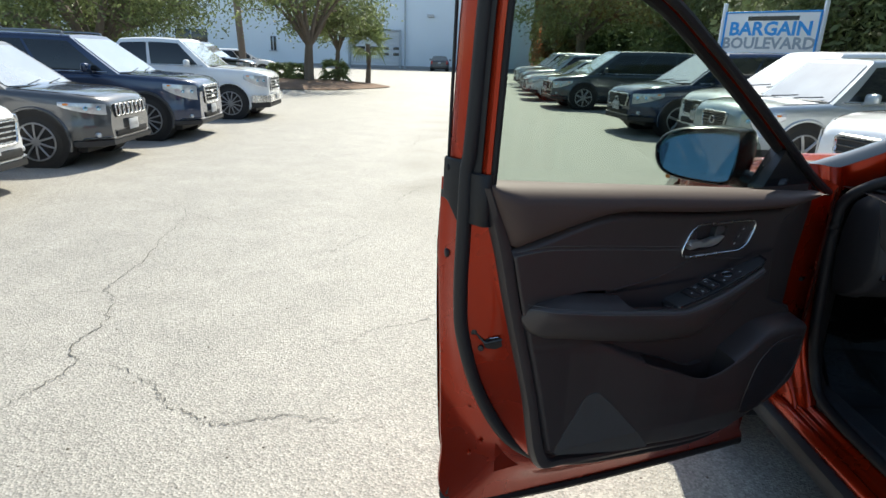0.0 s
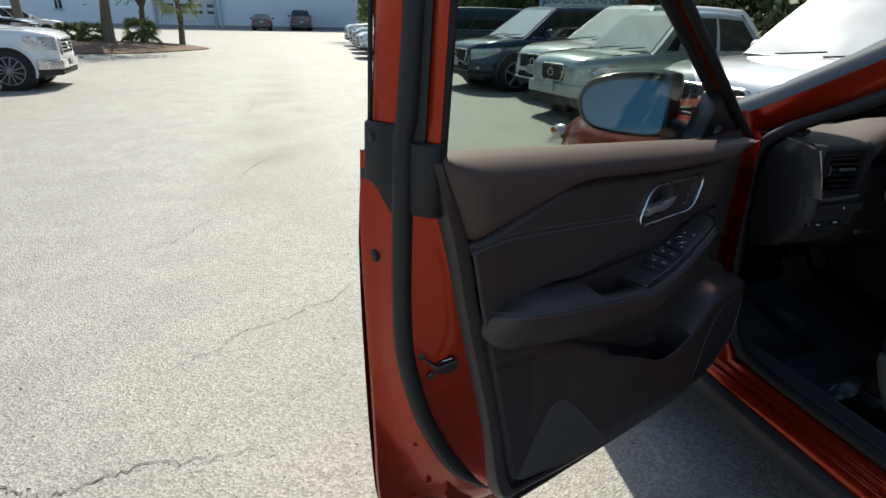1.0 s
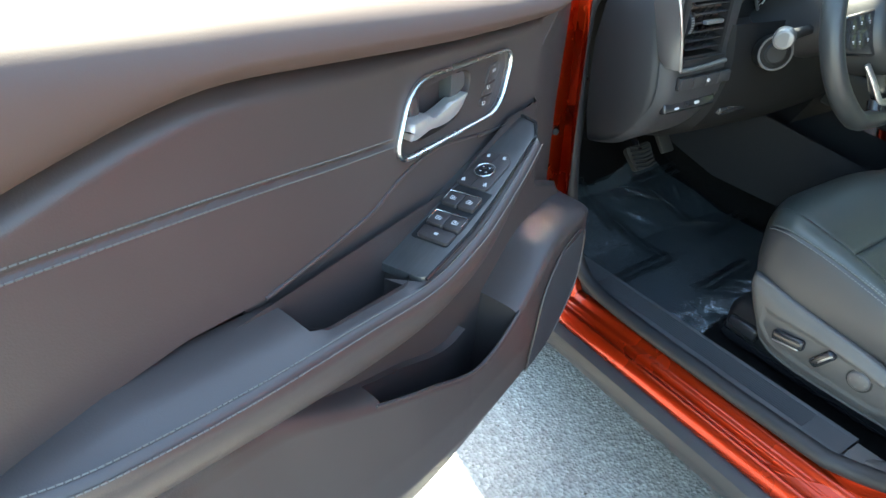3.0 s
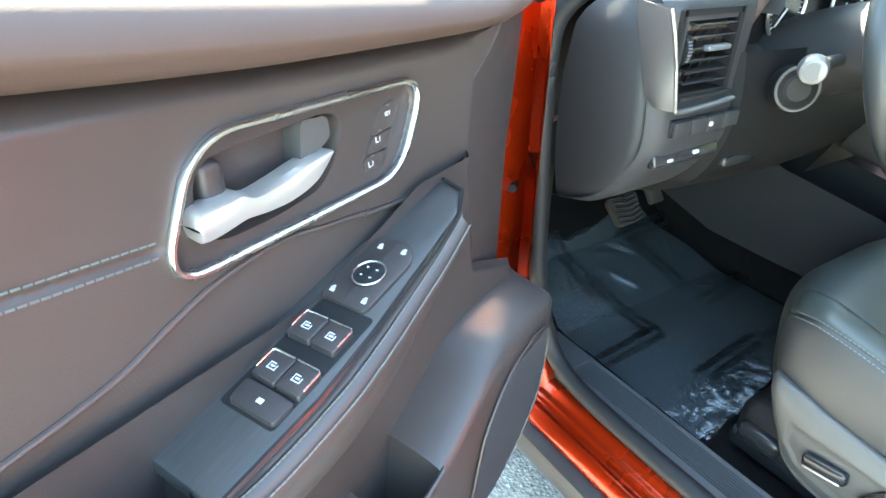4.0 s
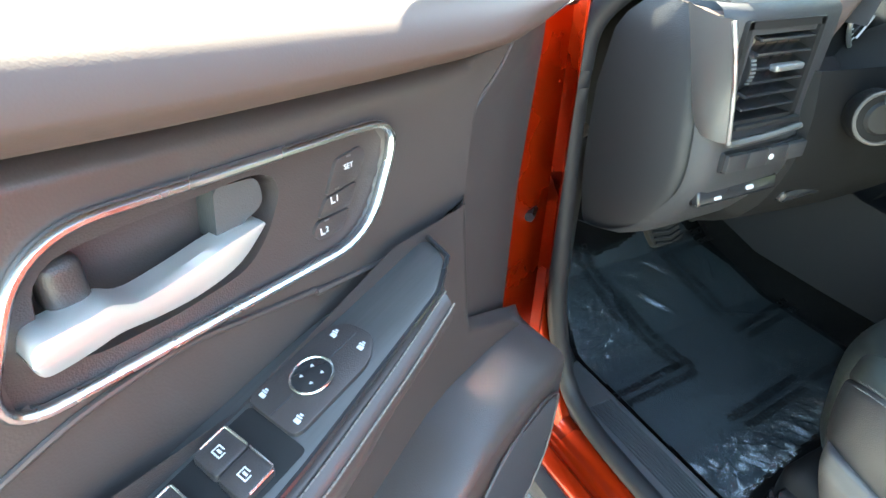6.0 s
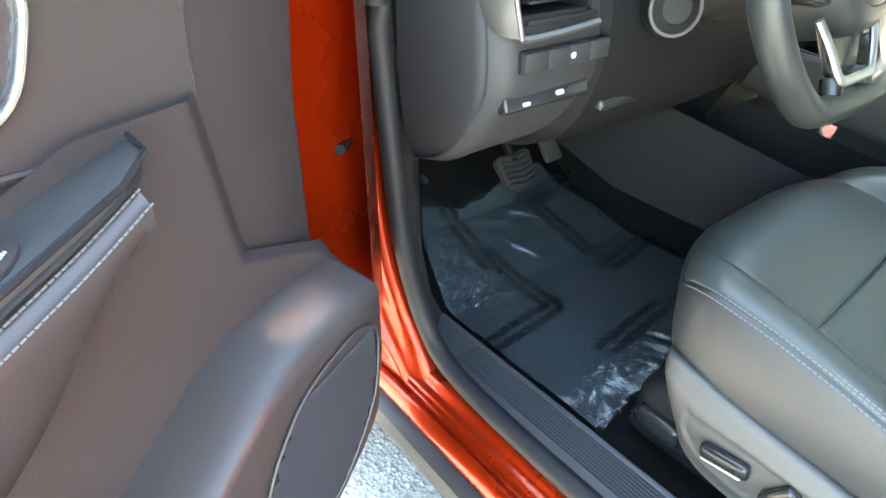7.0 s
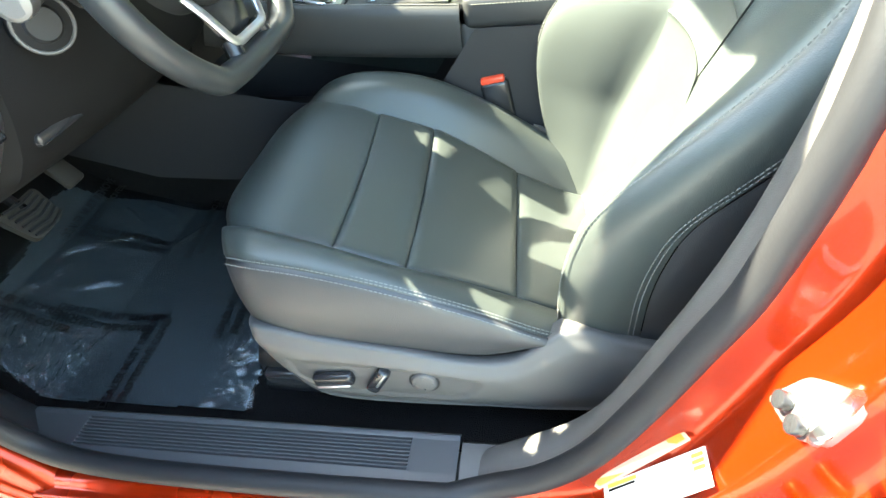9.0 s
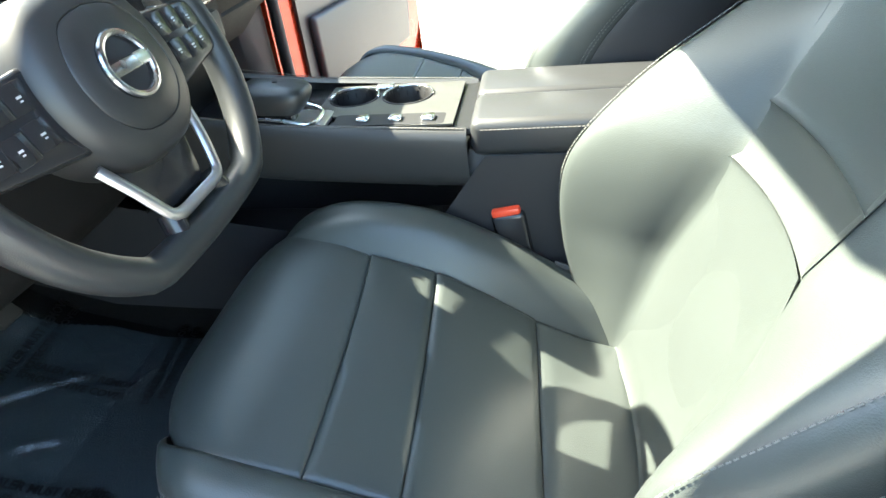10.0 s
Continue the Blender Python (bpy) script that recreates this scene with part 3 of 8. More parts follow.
def hedge_row():
    """The wood behind the other row of parked vehicles."""
    verts, faces = [], []
    rnd = random.Random(20)
    for _ in range(80000):
        y = rnd.uniform(-2, 42)
        base = 13.5 + 1.5 * math.sin(y * 0.5) + 0.8 * math.sin(y * 1.7)
        top = 8.0 + 2.0 * math.sin(y * 0.33 + 1) + 1.0 * math.sin(y * 1.1)
        z = rnd.uniform(0.0, max(2.0, top))
        x = base + rnd.gauss(0, 0.9) + 0.12 * z * rnd.random()
        u = Vector((rnd.uniform(-1, 1), rnd.uniform(-1, 1), rnd.uniform(-1, 1))).normalized()
        v = u.orthogonal().normalized()
        s = 0.14 * rnd.uniform(0.5, 1.4)
        c, k = Vector((x, y, z)), len(verts)
        verts += [c - u * s, c + v * s * 0.5, c + u * s, c - v * s * 0.5]
        faces.append((k, k + 1, k + 2, k + 3))
    for _ in range(36000):
        x = rnd.uniform(6.8, 28)
        y = 52 + 2.0 * math.sin(x * 0.8) + rnd.gauss(0, 1.3)
        z = rnd.uniform(0, 7.5 + 2.0 * math.sin(x * 0.9) + 1.2 * math.sin(x * 2.3))
        u = Vector((rnd.uniform(-1, 1), rnd.uniform(-1, 1), rnd.uniform(-1, 1))).normalized()
        v = u.orthogonal().normalized()
        s, c, k = 0.26 * rnd.uniform(0.5, 1.3), Vector((x, y, z)), len(verts)
        verts += [c - u * s, c + v * s * 0.5, c + u * s, c - v * s * 0.5]
        faces.append((k, k + 1, k + 2, k + 3))
    tagged(mesh("far_wood", verts, faces, LEAF, smooth=0), "dense green shrubs and trees behind the parked row", "trees", kind="stuff")
    # dark backing sheet: the depth shade between the shrubs is put into its colour
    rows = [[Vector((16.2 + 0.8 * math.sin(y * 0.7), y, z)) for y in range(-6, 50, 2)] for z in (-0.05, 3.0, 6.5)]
    tagged(part("hedge_shade", sheet(rows, back=(3, 0, 0)), mat("shaded_undergrowth", (0.035, 0.05, 0.02), 0.9, 0, 0.5, 2)), "dark sheet that stands for the shade behind the shrubs", "undergrowth", kind="stuff")


hedge_row()
for i, (x, y) in enumerate(((15, 9), (15.5, 17), (15, 25), (16, 33), (14, 1.5))):
    tree(x, y, 9.0, 4.2, 0.35, 5200, 0.0, 0.0, 0.3, 30 + i, leaf=0.16)

# trees on the far side of the car park behind, seen in the door mirror
for i, (x, y, h) in enumerate(((-24, -30, 9.5), (-14, -36, 8.0), (-5, -40, 9.0), (5, -38, 8.0), (15, -42, 9.0), (-34, -26, 10.0))):
    tree(x, y, h, 4.6, 0.34, 5000, 0.0, 0.0, 0.3, 50 + i, leaf=0.20)


def roadside_sign():
    c = Vector((9.78, 18.9, 2.36))
    m = Matrix.Translation(c) @ pose(0, 0, 0, 90, 0, -40)
    r = root("roadside_sign", pose(9.78, 18.9, 0), "white and blue roadside sign board on a post", "sign")
    SIGN_W = mat("sign_white", (0.85, 0.86, 0.87), 0.5, 0, 0.06, 2)
    SIGN_B = mat("sign_blue", (0.02, 0.30, 0.75), 0.5, 0, 0.1, 3)
    SIGN_G = mat("sign_grey", (0.30, 0.36, 0.43), 0.5, 0, 0.1, 3)
    plate = box((0, 0, 0), (2.50, 1.16, 0.08), 0.01)
    bmesh.ops.transform(plate, matrix=m, verts=plate.verts)
    part("board", plate, SIGN_W, r, world_space=True)
    edge = merge(box((0, 0.575, 0.02), (2.54, 0.05, 0.1), 0.01), box((0, -0.575, 0.02), (2.54, 0.05, 0.1), 0.01), box((1.25, 0, 0.02), (0.05, 1.16, 0.1), 0.01), box((-1.25, 0, 0.02), (0.05, 1.16, 0.1), 0.01))
    bmesh.ops.transform(edge, matrix=m, verts=edge.verts)
    part("border", edge, SIGN_B, r, world_space=True)
    lettering("word_top", "BARGAIN", 0.52, m @ pose(0, 0.10, 0.044), SIGN_B, r, True, 0.003, 0.016)
    lettering("word_bottom", "BOULEVARD", 0.44, m @ pose(0, -0.30, 0.044), SIGN_G, r, True, 0.003, 0.013)
    bar = box((0.05, 0.40, 0.043), (1.35, 0.12, 0.006))
    bmesh.ops.transform(bar, matrix=m, verts=bar.verts)
    part("line_bar", bar, SMOOTH, r, world_space=True)
    side = Vector((math.cos(radians(-40)), math.sin(radians(-40)), 0)) * 1.33
    for s in (-1, 1):
        p = c + side * s
        part("post", box((p.x, p.y, 1.6), (0.1, 0.1, 3.2), 0.01), SIGN_W, r, world_space=True)


roadside_sign()


# ---- parked vehicles ----
def paint(name, color, rough=0.25, metal=0.3):
    return mat(name, color, rough, metal, 0.05, 2, 0, 400, 0.05, 1.0)


P_WHITE, P_GREY, P_NAVY = paint("white_paint", (0.84, 0.845, 0.85), 0.3, 0), paint("granite_grey_paint", (0.075, 0.08, 0.088)), paint("navy_paint", (0.018, 0.036, 0.085))
P_SILVER, P_BLACK, P_SLATE = paint("silver_paint", (0.42, 0.47, 0.50), 0.3, 0.5), paint("black_paint", (0.015, 0.016, 0.018)), paint("slate_paint", (0.06, 0.075, 0.09))
TRIM_GREY = mat("grey_wheel_metal", (0.40, 0.41, 0.43), 0.35, 0.8, 0.1, 10)


def wheel(parent, c, r, out, spokes, width=0.24):
    """A wheel at c, facing out (+1 or -1 across the vehicle)."""
    c = Vector(c)
    o = Vector((0, out, 0))
    tyre = part("wheel", rod(c - o * width * 0.6, c + o * width * 0.35, r, seg=36, bevel=0.05), TYRE, parent)
    f = c + o * (width * 0.35 + 0.004)
    R = r * 0.70
    part("rim", merge(tube([f + Vector((math.cos(a) * R, 0, math.sin(a) * R)) for a in [2 * math.pi * i / 30 for i in range(30)]], 0.014, 6, True, up=(0, 1, 0)), rod(f - o * 0.02, f + o * 0.022, 0.07, 0.055, 14)), TRIM_GREY, tyre)
    part("rim_well", rod(f - o * 0.01, f + o * 0.002, R * 0.97, seg=28), SMOOTH, tyre)
    for k in range(spokes):
        a = 2 * math.pi * k / spokes + 0.3
        d = Vector((math.cos(a), 0, math.sin(a)))
        part("spoke", tube([f + d * 0.05 + o * 0.014, f + d * R * 0.6 + o * 0.016, f + d * R * 0.98 + o * 0.006], 0.026 if spokes < 8 else 0.015, 6, flat=0.7, up=o), TRIM_GREY, tyre)


def vehicle(name, m, label, col, L, W, H, belt, hood, nose, cowl, roof0, roof1, tail, wheel_r=0.37, spokes=5, bed=None, grille="bars", fa=0.92, ra=1.0,
            grille_mat=None, bumper_mat=None, clad=None, gw=0.5, gh=0.24, rails=False, lamp=0.20, group="parked vehicles", size=1.0):
    """A parked vehicle, nose towards +x, on the ground at the origin. Heights: belt, hood (at the cowl), nose; cowl, roof0, roof1 and tail are places along it from the nose."""
    r = root(name, m @ Matrix.Scale(size, 4), label, name.split("_")[-1], group)
    F = L / 2
    X = lambda d: F - d
    top_rear = belt if bed is None else bed
    tops = [(0, nose - 0.22), (0.02, nose - 0.10), (0.07, nose - 0.045), (0.18, nose), (0.5, nose + (hood - nose) * 0.5), (cowl, hood), (cowl + 0.3, belt), (tail - 0.05, belt)]
    tops += [(L - 0.10, top_rear), (L, top_rear - 0.12)] if bed is None else [(tail, belt), (tail + 0.02, bed), (L - 0.06, bed), (L, bed - 0.08)]
    ztop = lambda d: lin(tops, d)
    wide = lambda d: W / 2 - 0.33 * (1 - min(1, d / 0.62)) ** 2.3 - 0.14 * (1 - min(1, (L - d) / 0.4)) ** 2
    ds = sorted(set([0, 0.008, 0.02, 0.045, 0.08, 0.13, 0.19, 0.26, 0.34, 0.43, 0.53, 0.63, 0.8, cowl, cowl + 0.3, tail - 0.05, tail, tail + 0.02, L - 0.3, L - 0.1, L - 0.03, L] + [0.3 * i for i in range(3, int(L / 0.3))]))
    ds = [d for d in ds if 0 <= d <= L]
    rows = []
    for d in ds:
        w, z = wide(d), ztop(d)
        z0 = 0.25 + 0.10 * (1 - min(1, min(d, L - d) / 0.6))
        hi = max(0.70, z - 0.11)
        half = [(w - 0.16, z0), (w - 0.05, z0 + 0.03), (w - 0.015, z0 + 0.12), (w, 0.52), (w + 0.002, 0.62), (w - 0.010, 0.655), (w - 0.012, 0.5 * (0.66 + hi)), (w - 0.020, hi), (w - 0.035, hi + 0.05), (w - 0.075, z - 0.018), (w - 0.14, z), (w * 0.55, z + 0.012), (w * 0.25, z + 0.028)]
        half = [(a, min(b, z + 0.03)) for a, b in half]
        loop = [Vector((X(d), a, b)) for a, b in half] + [Vector((X(d), -a, b)) for a, b in reversed(half)]
        rows.append(loop + [loop[0]])
    bm = sheet(rows)
    for row in (rows[0], rows[-1]):
        bm.faces.new([bm.verts.new(p) for p in row[:-1]])
    part("body", bm, col, r, smooth=38)
    # cabin
    ww, wr = W / 2 - 0.065, W / 2 - 0.25
    tl = L if bed is None else tail
    A = [(X(cowl), belt - 0.03 + (hood - belt) * 0.6), (X(roof0), H - 0.035), (X(roof1), H - 0.05), (X(tl - (0.06 if bed is None else 0.0)), belt - 0.02)]
    def cab(s, q):
        """A point of the cabin's side: s along from the cowl, q up."""
        x0, z0 = A[0][0] + (A[3][0] - A[0][0]) * s, A[0][1] + (A[3][1] - A[0][1]) * s
        x1, z1 = A[1][0] + (A[2][0] - A[1][0]) * s, A[1][1] + (A[2][1] - A[1][1]) * s + 0.035 * math.sin(math.pi * s)
        bow = 0.022 * math.sin(math.pi * q)
        return x0 + (x1 - x0) * q, ww + (wr - ww) * q + bow, z0 + (z1 - z0) * q
    rows = []
    for i in range(13):
        s = i / 12
        left = [Vector(cab(s, q)) for q in (0, 0.2, 0.4, 0.6, 0.8, 0.9, 0.96)]
        q1 = cab(s, 1)
        half = left + [Vector((q1[0], wr - 0.035, q1[2] + 0.006)), Vector((q1[0], wr - 0.10, q1[2] + 0.02)), Vector((q1[0], wr * 0.4, q1[2] + 0.035))]
        rows.append(half + [Vector((p.x, -p.y, p.z)) for p in reversed(half)])
    bm = sheet(rows)
    for row in (rows[0], rows[-1]):
        bm.faces.new([bm.verts.new(p) for p in row])
    part("cabin", bm, col, r, smooth=40)
    def pane(nm, pts, out, mt=DARK_GLASS):
        return part(nm, slab(ring([Vector(p) + Vector(out) for p in pts], 0.06, 4), Vector(out) * -2.0), mt, r)
    for sgn in (1, -1):
        cuts = [(0.055, 0.345), (0.365, 0.645), (0.665, 0.94)] if bed is None else [(0.08, 0.52), (0.555, 0.93)]
        for a, b in cuts:
            n_ = 6
            rows = [[Vector((p[0], sgn * (p[1] + 0.006), p[2])) for p in [cab(a + (b - a) * i / n_, q) for q in (0.10, 0.2, 0.3, 0.4, 0.5, 0.6, 0.7, 0.8, 0.86)]] for i in range(n_ + 1)]
            part("side_window", sheet(rows, back=(0, -sgn * 0.012, 0)), DARK_GLASS, r)
        part("side_mirror", merge(box((X(cowl + 0.50), sgn * (W / 2 + 0.10), belt + 0.09), (0.12, 0.23, 0.16), 0.05, 4), rod((X(cowl + 0.50), sgn * (W / 2 - 0.10), belt + 0.0), (X(cowl + 0.50), sgn * (W / 2 + 0.05), belt + 0.05), 0.028)), col, r)
        part("window_line", tube([(cab(s_, 0.07)[0], sgn * (cab(s_, 0.07)[1] + 0.012), cab(s_, 0.07)[2]) for s_ in (0.04, 0.3, 0.6, 0.95)], 0.010, 6), CHROME, r)
        for a in (0.355, 0.655) if bed is None else (0.54,):
            p = cab(a, 0)
            part("door_gap", tube([(p[0], sgn * (W / 2 - 0.004), 0.42), (p[0], sgn * (W / 2 + 0.003), 0.62), (p[0], sgn * (W / 2 - 0.012), belt - 0.12)], 0.006, 5), BLACK, r)
            part("door_handle", box((p[0] + 0.16, sgn * (W / 2 + 0.002), belt - 0.14), (0.2, 0.035, 0.03), 0.012, 3), col, r)
        part("sill_guard", tube([(X(fa + 0.5), sgn * (W / 2 - 0.01), 0.36), (X(L - ra - 0.5), sgn * (W / 2 - 0.01), 0.36)], 0.05, 8, flat=0.9), clad or PLASTIC, r)
    c0, c1 = cab(0, 0.05), cab(0, 0.93)
    nrm = Vector((c1[2] - c0[2], 0, c0[0] - c1[0])).normalized() * 0.012
    pane("windscreen", [(c0[0], c0[1] - 0.09, c0[2]), (c1[0], c1[1] - 0.07, c1[2]), (c1[0], -c1[1] + 0.07, c1[2]), (c0[0], -c0[1] + 0.09, c0[2])], nrm, GLARE_SCREEN)
    c0, c1 = cab(1, 0.2), cab(1, 0.9)
    pane("rear_window", [(c0[0], c0[1] - 0.10, c0[2]), (c1[0], c1[1] - 0.06, c1[2]), (c1[0], -c1[1] + 0.06, c1[2]), (c0[0], -c0[1] + 0.10, c0[2])], (-0.012, 0, 0.004))
    part("cowl_panel", box((X(cowl) + 0.03, 0, hood + 0.005), (0.16, W - 0.42, 0.03), 0.012), SMOOTH, r)
    for k in (-0.45, 0.1):
        part("wiper", tube([(X(cowl) + 0.05, k, hood + 0.03), (X(cowl) - 0.06, k + 0.50, hood + 0.075)], 0.009, 5), SMOOTH, r)
    if rails:
        for sgn in (1, -1):
            part("roof_rail", tube(crv([(X(roof0 + 0.15), sgn * (wr - 0.03), H - 0.02), (X(roof0 + 0.3), sgn * (wr - 0.03), H + 0.05), (X(roof1 - 0.3), sgn * (wr - 0.03), H + 0.04), (X(roof1 - 0.1), sgn * (wr - 0.03), H - 0.03)], 14), 0.018, 6), SATIN, r)
    # nose: wrap-round lamps, grille, lower bumper
    g0 = nose - 0.12
    for sgn in (1, -1):
        rows = []
        for i in range(13):
            d = 0.035 + (0.56 - 0.035) * i / 12
            t, f_ = nose - 0.105 + 0.035 * i / 12, 1 - 0.62 * (i / 12) ** 1.5
            x = X(d) + 0.010
            rows.append([Vector((x, sgn * (wide(d) - 0.006), t)), Vector((x, sgn * (wide(d) + 0.004), t - lamp * 0.3 * f_)), Vector((x, sgn * (wide(d) + 0.005), t - lamp * 0.7 * f_)), Vector((x, sgn * (wide(d) + 0.002), t - lamp * f_))])
        hl = part("headlight", sheet(rows, back=(-0.01, -sgn * 0.012, 0)), LIGHT_GLASS, r)
        for d in (0.11, 0.24):
            part("lamp_lens", rod((X(d) - 0.01, sgn * (wide(d) - 0.02), nose - 0.10 - lamp * 0.42), (X(d) + 0.02, sgn * (wide(d) + 0.006), nose - 0.10 - lamp * 0.42), 0.034, seg=16, bevel=0.008), MIRROR, hl)
        part("indicator", box((X(0.46) + 0.012, sgn * (wide(0.46) + 0.0), nose - 0.105), (0.07, 0.014, 0.030), 0.006, 2, pose(0, 0, 0, 0, 0, -sgn * 12)), AMBER, hl)
        fd = 0.16
        part("fog_light", box((X(fd) + 0.012, sgn * (wide(fd) - 0.02), 0.47), (0.07, 0.14, 0.075), 0.03, 3, pose(0, 0, 0, 0, 0, -sgn * 48)), LIGHT_GLASS, r)
        part("bonnet_gap", tube([(X(d), sgn * (wide(d) - 0.12), ztop(d) + 0.0) for d in (0.16, 0.3, 0.6, 1.0, cowl)], 0.005, 5), BLACK, r)
    gm = grille_mat or SMOOTH
    gx = F + 0.012
    g = part("grille", box((F - 0.02, 0, g0 - gh / 2), (0.07, 2 * gw, gh), 0.02), BLACK, r)
    if grille == "slots":
        for k in range(7):
            y = -gw + 0.07 + k * (2 * gw - 0.14) / 6
            part("slot_ring", tube(ring([(gx + 0.012, y - 0.052, g0 - gh + 0.02), (gx + 0.012, y + 0.052, g0 - gh + 0.02), (gx + 0.004, y + 0.052, g0 - 0.01), (gx + 0.004, y - 0.052, g0 - 0.01)], 0.035, 3), 0.010, 6, True, up=(1, 0, 0)), CHROME, g)
    else:
        for k in range(5):
            part("grille_bar", box((gx + 0.006, 0, g0 - gh + 0.03 + (gh - 0.06) * k / 4), (0.024, 2 * gw - 0.06, 0.020), 0.008), gm, g)
        part("grille_surround", tube(ring([(gx + 0.008, -gw + 0.05, g0 - gh), (gx + 0.008, gw - 0.05, g0 - gh), (gx, gw + 0.01, g0), (gx, -gw - 0.01, g0)], 0.07, 4), 0.018, 6, True, up=(1, 0, 0)), CHROME, g)
        part("badge", tube([(gx + 0.03, 0.07 * math.cos(a), g0 - gh / 2 + 0.055 * math.sin(a)) for a in [2 * math.pi * i / 20 for i in range(20)]], 0.012, 6, True, up=(1, 0, 0)), CHROME, g)
    def bar(z, h, out, mt, nm, d1=0.42):
        rows = []
        for sgn, rng in ((1, range(10, -1, -1)), (-1, range(0, 11))):
            for i in rng:
                d = 0.0 + d1 * (i / 10) ** 1.5
                y = sgn * (wide(d) + out * 0.7)
                x = X(d) + out
                rows.append([Vector((x - 0.04, y * 0.97, z - h / 2)), Vector((x, y, z - h / 2 + 0.012)), Vector((x + 0.006, y, z)), Vector((x, y, z + h / 2 - 0.012)), Vector((x - 0.04, y * 0.97, z + h / 2))])
        return part(nm, sheet(rows), mt, r)
    if bumper_mat:
        bar(0.53, 0.20, 0.05, bumper_mat, "bumper")
        bar(0.37, 0.14, 0.02, PLASTIC, "bumper_lower")
    else:
        bar(0.345, 0.10, 0.014, PLASTIC, "bumper_lower")
        bar(0.415, 0.022, 0.020, SATIN, "bumper_strip", 0.30)
    part("lower_intake", box((F - 0.005, 0, 0.47 if not bumper_mat else 0.40), (0.06, 2 * gw + 0.05, 0.10), 0.02), BLACK, r)
    pl = part("plate", box((F + (0.07 if bumper_mat else 0.045), 0, 0.57), (0.012, 0.31, 0.16), 0.004), WHITE_PRINT, r, "white dealer plate with a printed bar")
    part("plate_bar", box((F + (0.078 if bumper_mat else 0.053), 0, 0.57), (0.004, 0.24, 0.045)), TRIM_GREY, pl)
    # tail
    for sgn in (1, -1):
        part("tail_light", box((-F + 0.05, sgn * (W / 2 - 0.16), belt - 0.16), (0.14, 0.16, 0.34), 0.04), RED_LENS, r)
    part("rear_bumper", box((-F + 0.02, 0, 0.52), (0.14, W - 0.2, 0.2), 0.05), bumper_mat or col, r)
    part("rear_plate", box((-F - 0.05, 0, 0.80), (0.02, 0.31, 0.16), 0.004), WHITE_PRINT, r)
    # wheels and arches
    for d in (fa, L - ra):
        for sgn in (1, -1):
            part("wheel_arch", rod((X(d), sgn * (W / 2 - 0.35), wheel_r + 0.01), (X(d), sgn * (W / 2 + 0.003), wheel_r + 0.01), wheel_r + 0.07, seg=36), BLACK, r)
            lip = [(X(d) + math.cos(a) * (wheel_r + 0.085), sgn * (W / 2 - 0.002), wheel_r + 0.01 + math.sin(a) * (wheel_r + 0.085)) for a in [math.pi * (-0.10 + 1.20 * i / 24) for i in range(25)]]
            part("arch_lip", tube(lip, 0.026, 6, up=(0, 1, 0)), clad or col, r)
            wheel(r, (X(d), sgn * (W / 2 - 0.070), wheel_r), wheel_r, sgn, spokes)
    part("underside", box((0, 0, 0.25), (L - 0.7, W - 0.5, 0.12), 0.03), BLACK, r)
    return r


RED_LENS = mat("red_lens", (0.45, 0.02, 0.015), 0.2, 0, 0.1, 20)
# pale base colour paints the white sun glare on the parked windscreens
GLARE_SCREEN = mat("painted_glare_windscreen", (0.42, 0.45, 0.46), 0.10, 0.50, 0.25, 2, 0, 400, 0.05, 1.0)
FACE_RIGHT = lambda x, y, a=0: pose(x, y, 0, 0, 0, a)
# the row whose noses point to +x
vehicle("white_suv", FACE_RIGHT(-5.80, 5.72, 5), "white SUV with a wide chrome grille", P_WHITE, 4.9, 1.95, 1.76, 1.12, 1.10, 1.0, 1.15, 2.05, 4.4, 4.9, 0.37, 10, gw=0.58, grille_mat=CHROME, gh=0.30, size=0.84)
vehicle("grey_suv", FACE_RIGHT(-5.73, 8.20, 5), "dark grey SUV with a seven-slot chrome grille", P_GREY, 4.82, 1.94, 1.76, 1.14, 1.12, 1.02, 1.25, 2.10, 4.35, 4.82, 0.38, 10, grille="slots", gw=0.50, gh=0.20, lamp=0.16, clad=P_GREY, size=0.84)
vehicle("navy_suv", FACE_RIGHT(-5.84, 10.66, 5), "large dark blue SUV with a chrome grille and roof rails", P_NAVY, 5.3, 2.03, 1.92, 1.25, 1.24, 1.15, 1.35, 2.25, 4.75, 5.3, 0.41, 12, gw=0.42, gh=0.34, grille_mat=CHROME, rails=True, lamp=0.27, clad=mat("grey_arch", (0.06, 0.062, 0.066), 0.5), size=0.84)
vehicle("white_pickup", FACE_RIGHT(-6.01, 14.07, 5), "white crew-cab pickup with chrome bumper", P_WHITE, 5.9, 2.03, 1.96, 1.29, 1.30, 1.20, 1.40, 2.15, 3.6, 4.15, 0.41, 12, bed=1.30, gw=0.52, gh=0.36, grille_mat=CHROME, bumper_mat=CHROME, lamp=0.28, size=0.84)
vehicle("black_suv", FACE_RIGHT(-11.2, 28.5, 4), "black SUV parked behind the planting island", P_BLACK, 4.8, 1.9, 1.75, 1.1, 1.1, 1.0, 1.25, 2.1, 4.3, 4.8)
vehicle("silver_suv", FACE_RIGHT(-13.6, 27.5, 8), "pale silver SUV beside the warehouse", P_SILVER, 4.6, 1.85, 1.68, 1.06, 1.06, 0.96, 1.2, 2.05, 4.1, 4.6)
vehicle("white_car", FACE_RIGHT(-12.2, 36, 30), "white hatchback beside the warehouse", P_WHITE, 4.2, 1.8, 1.5, 0.98, 0.98, 0.86, 1.05, 1.95, 3.7, 4.2, 0.33)
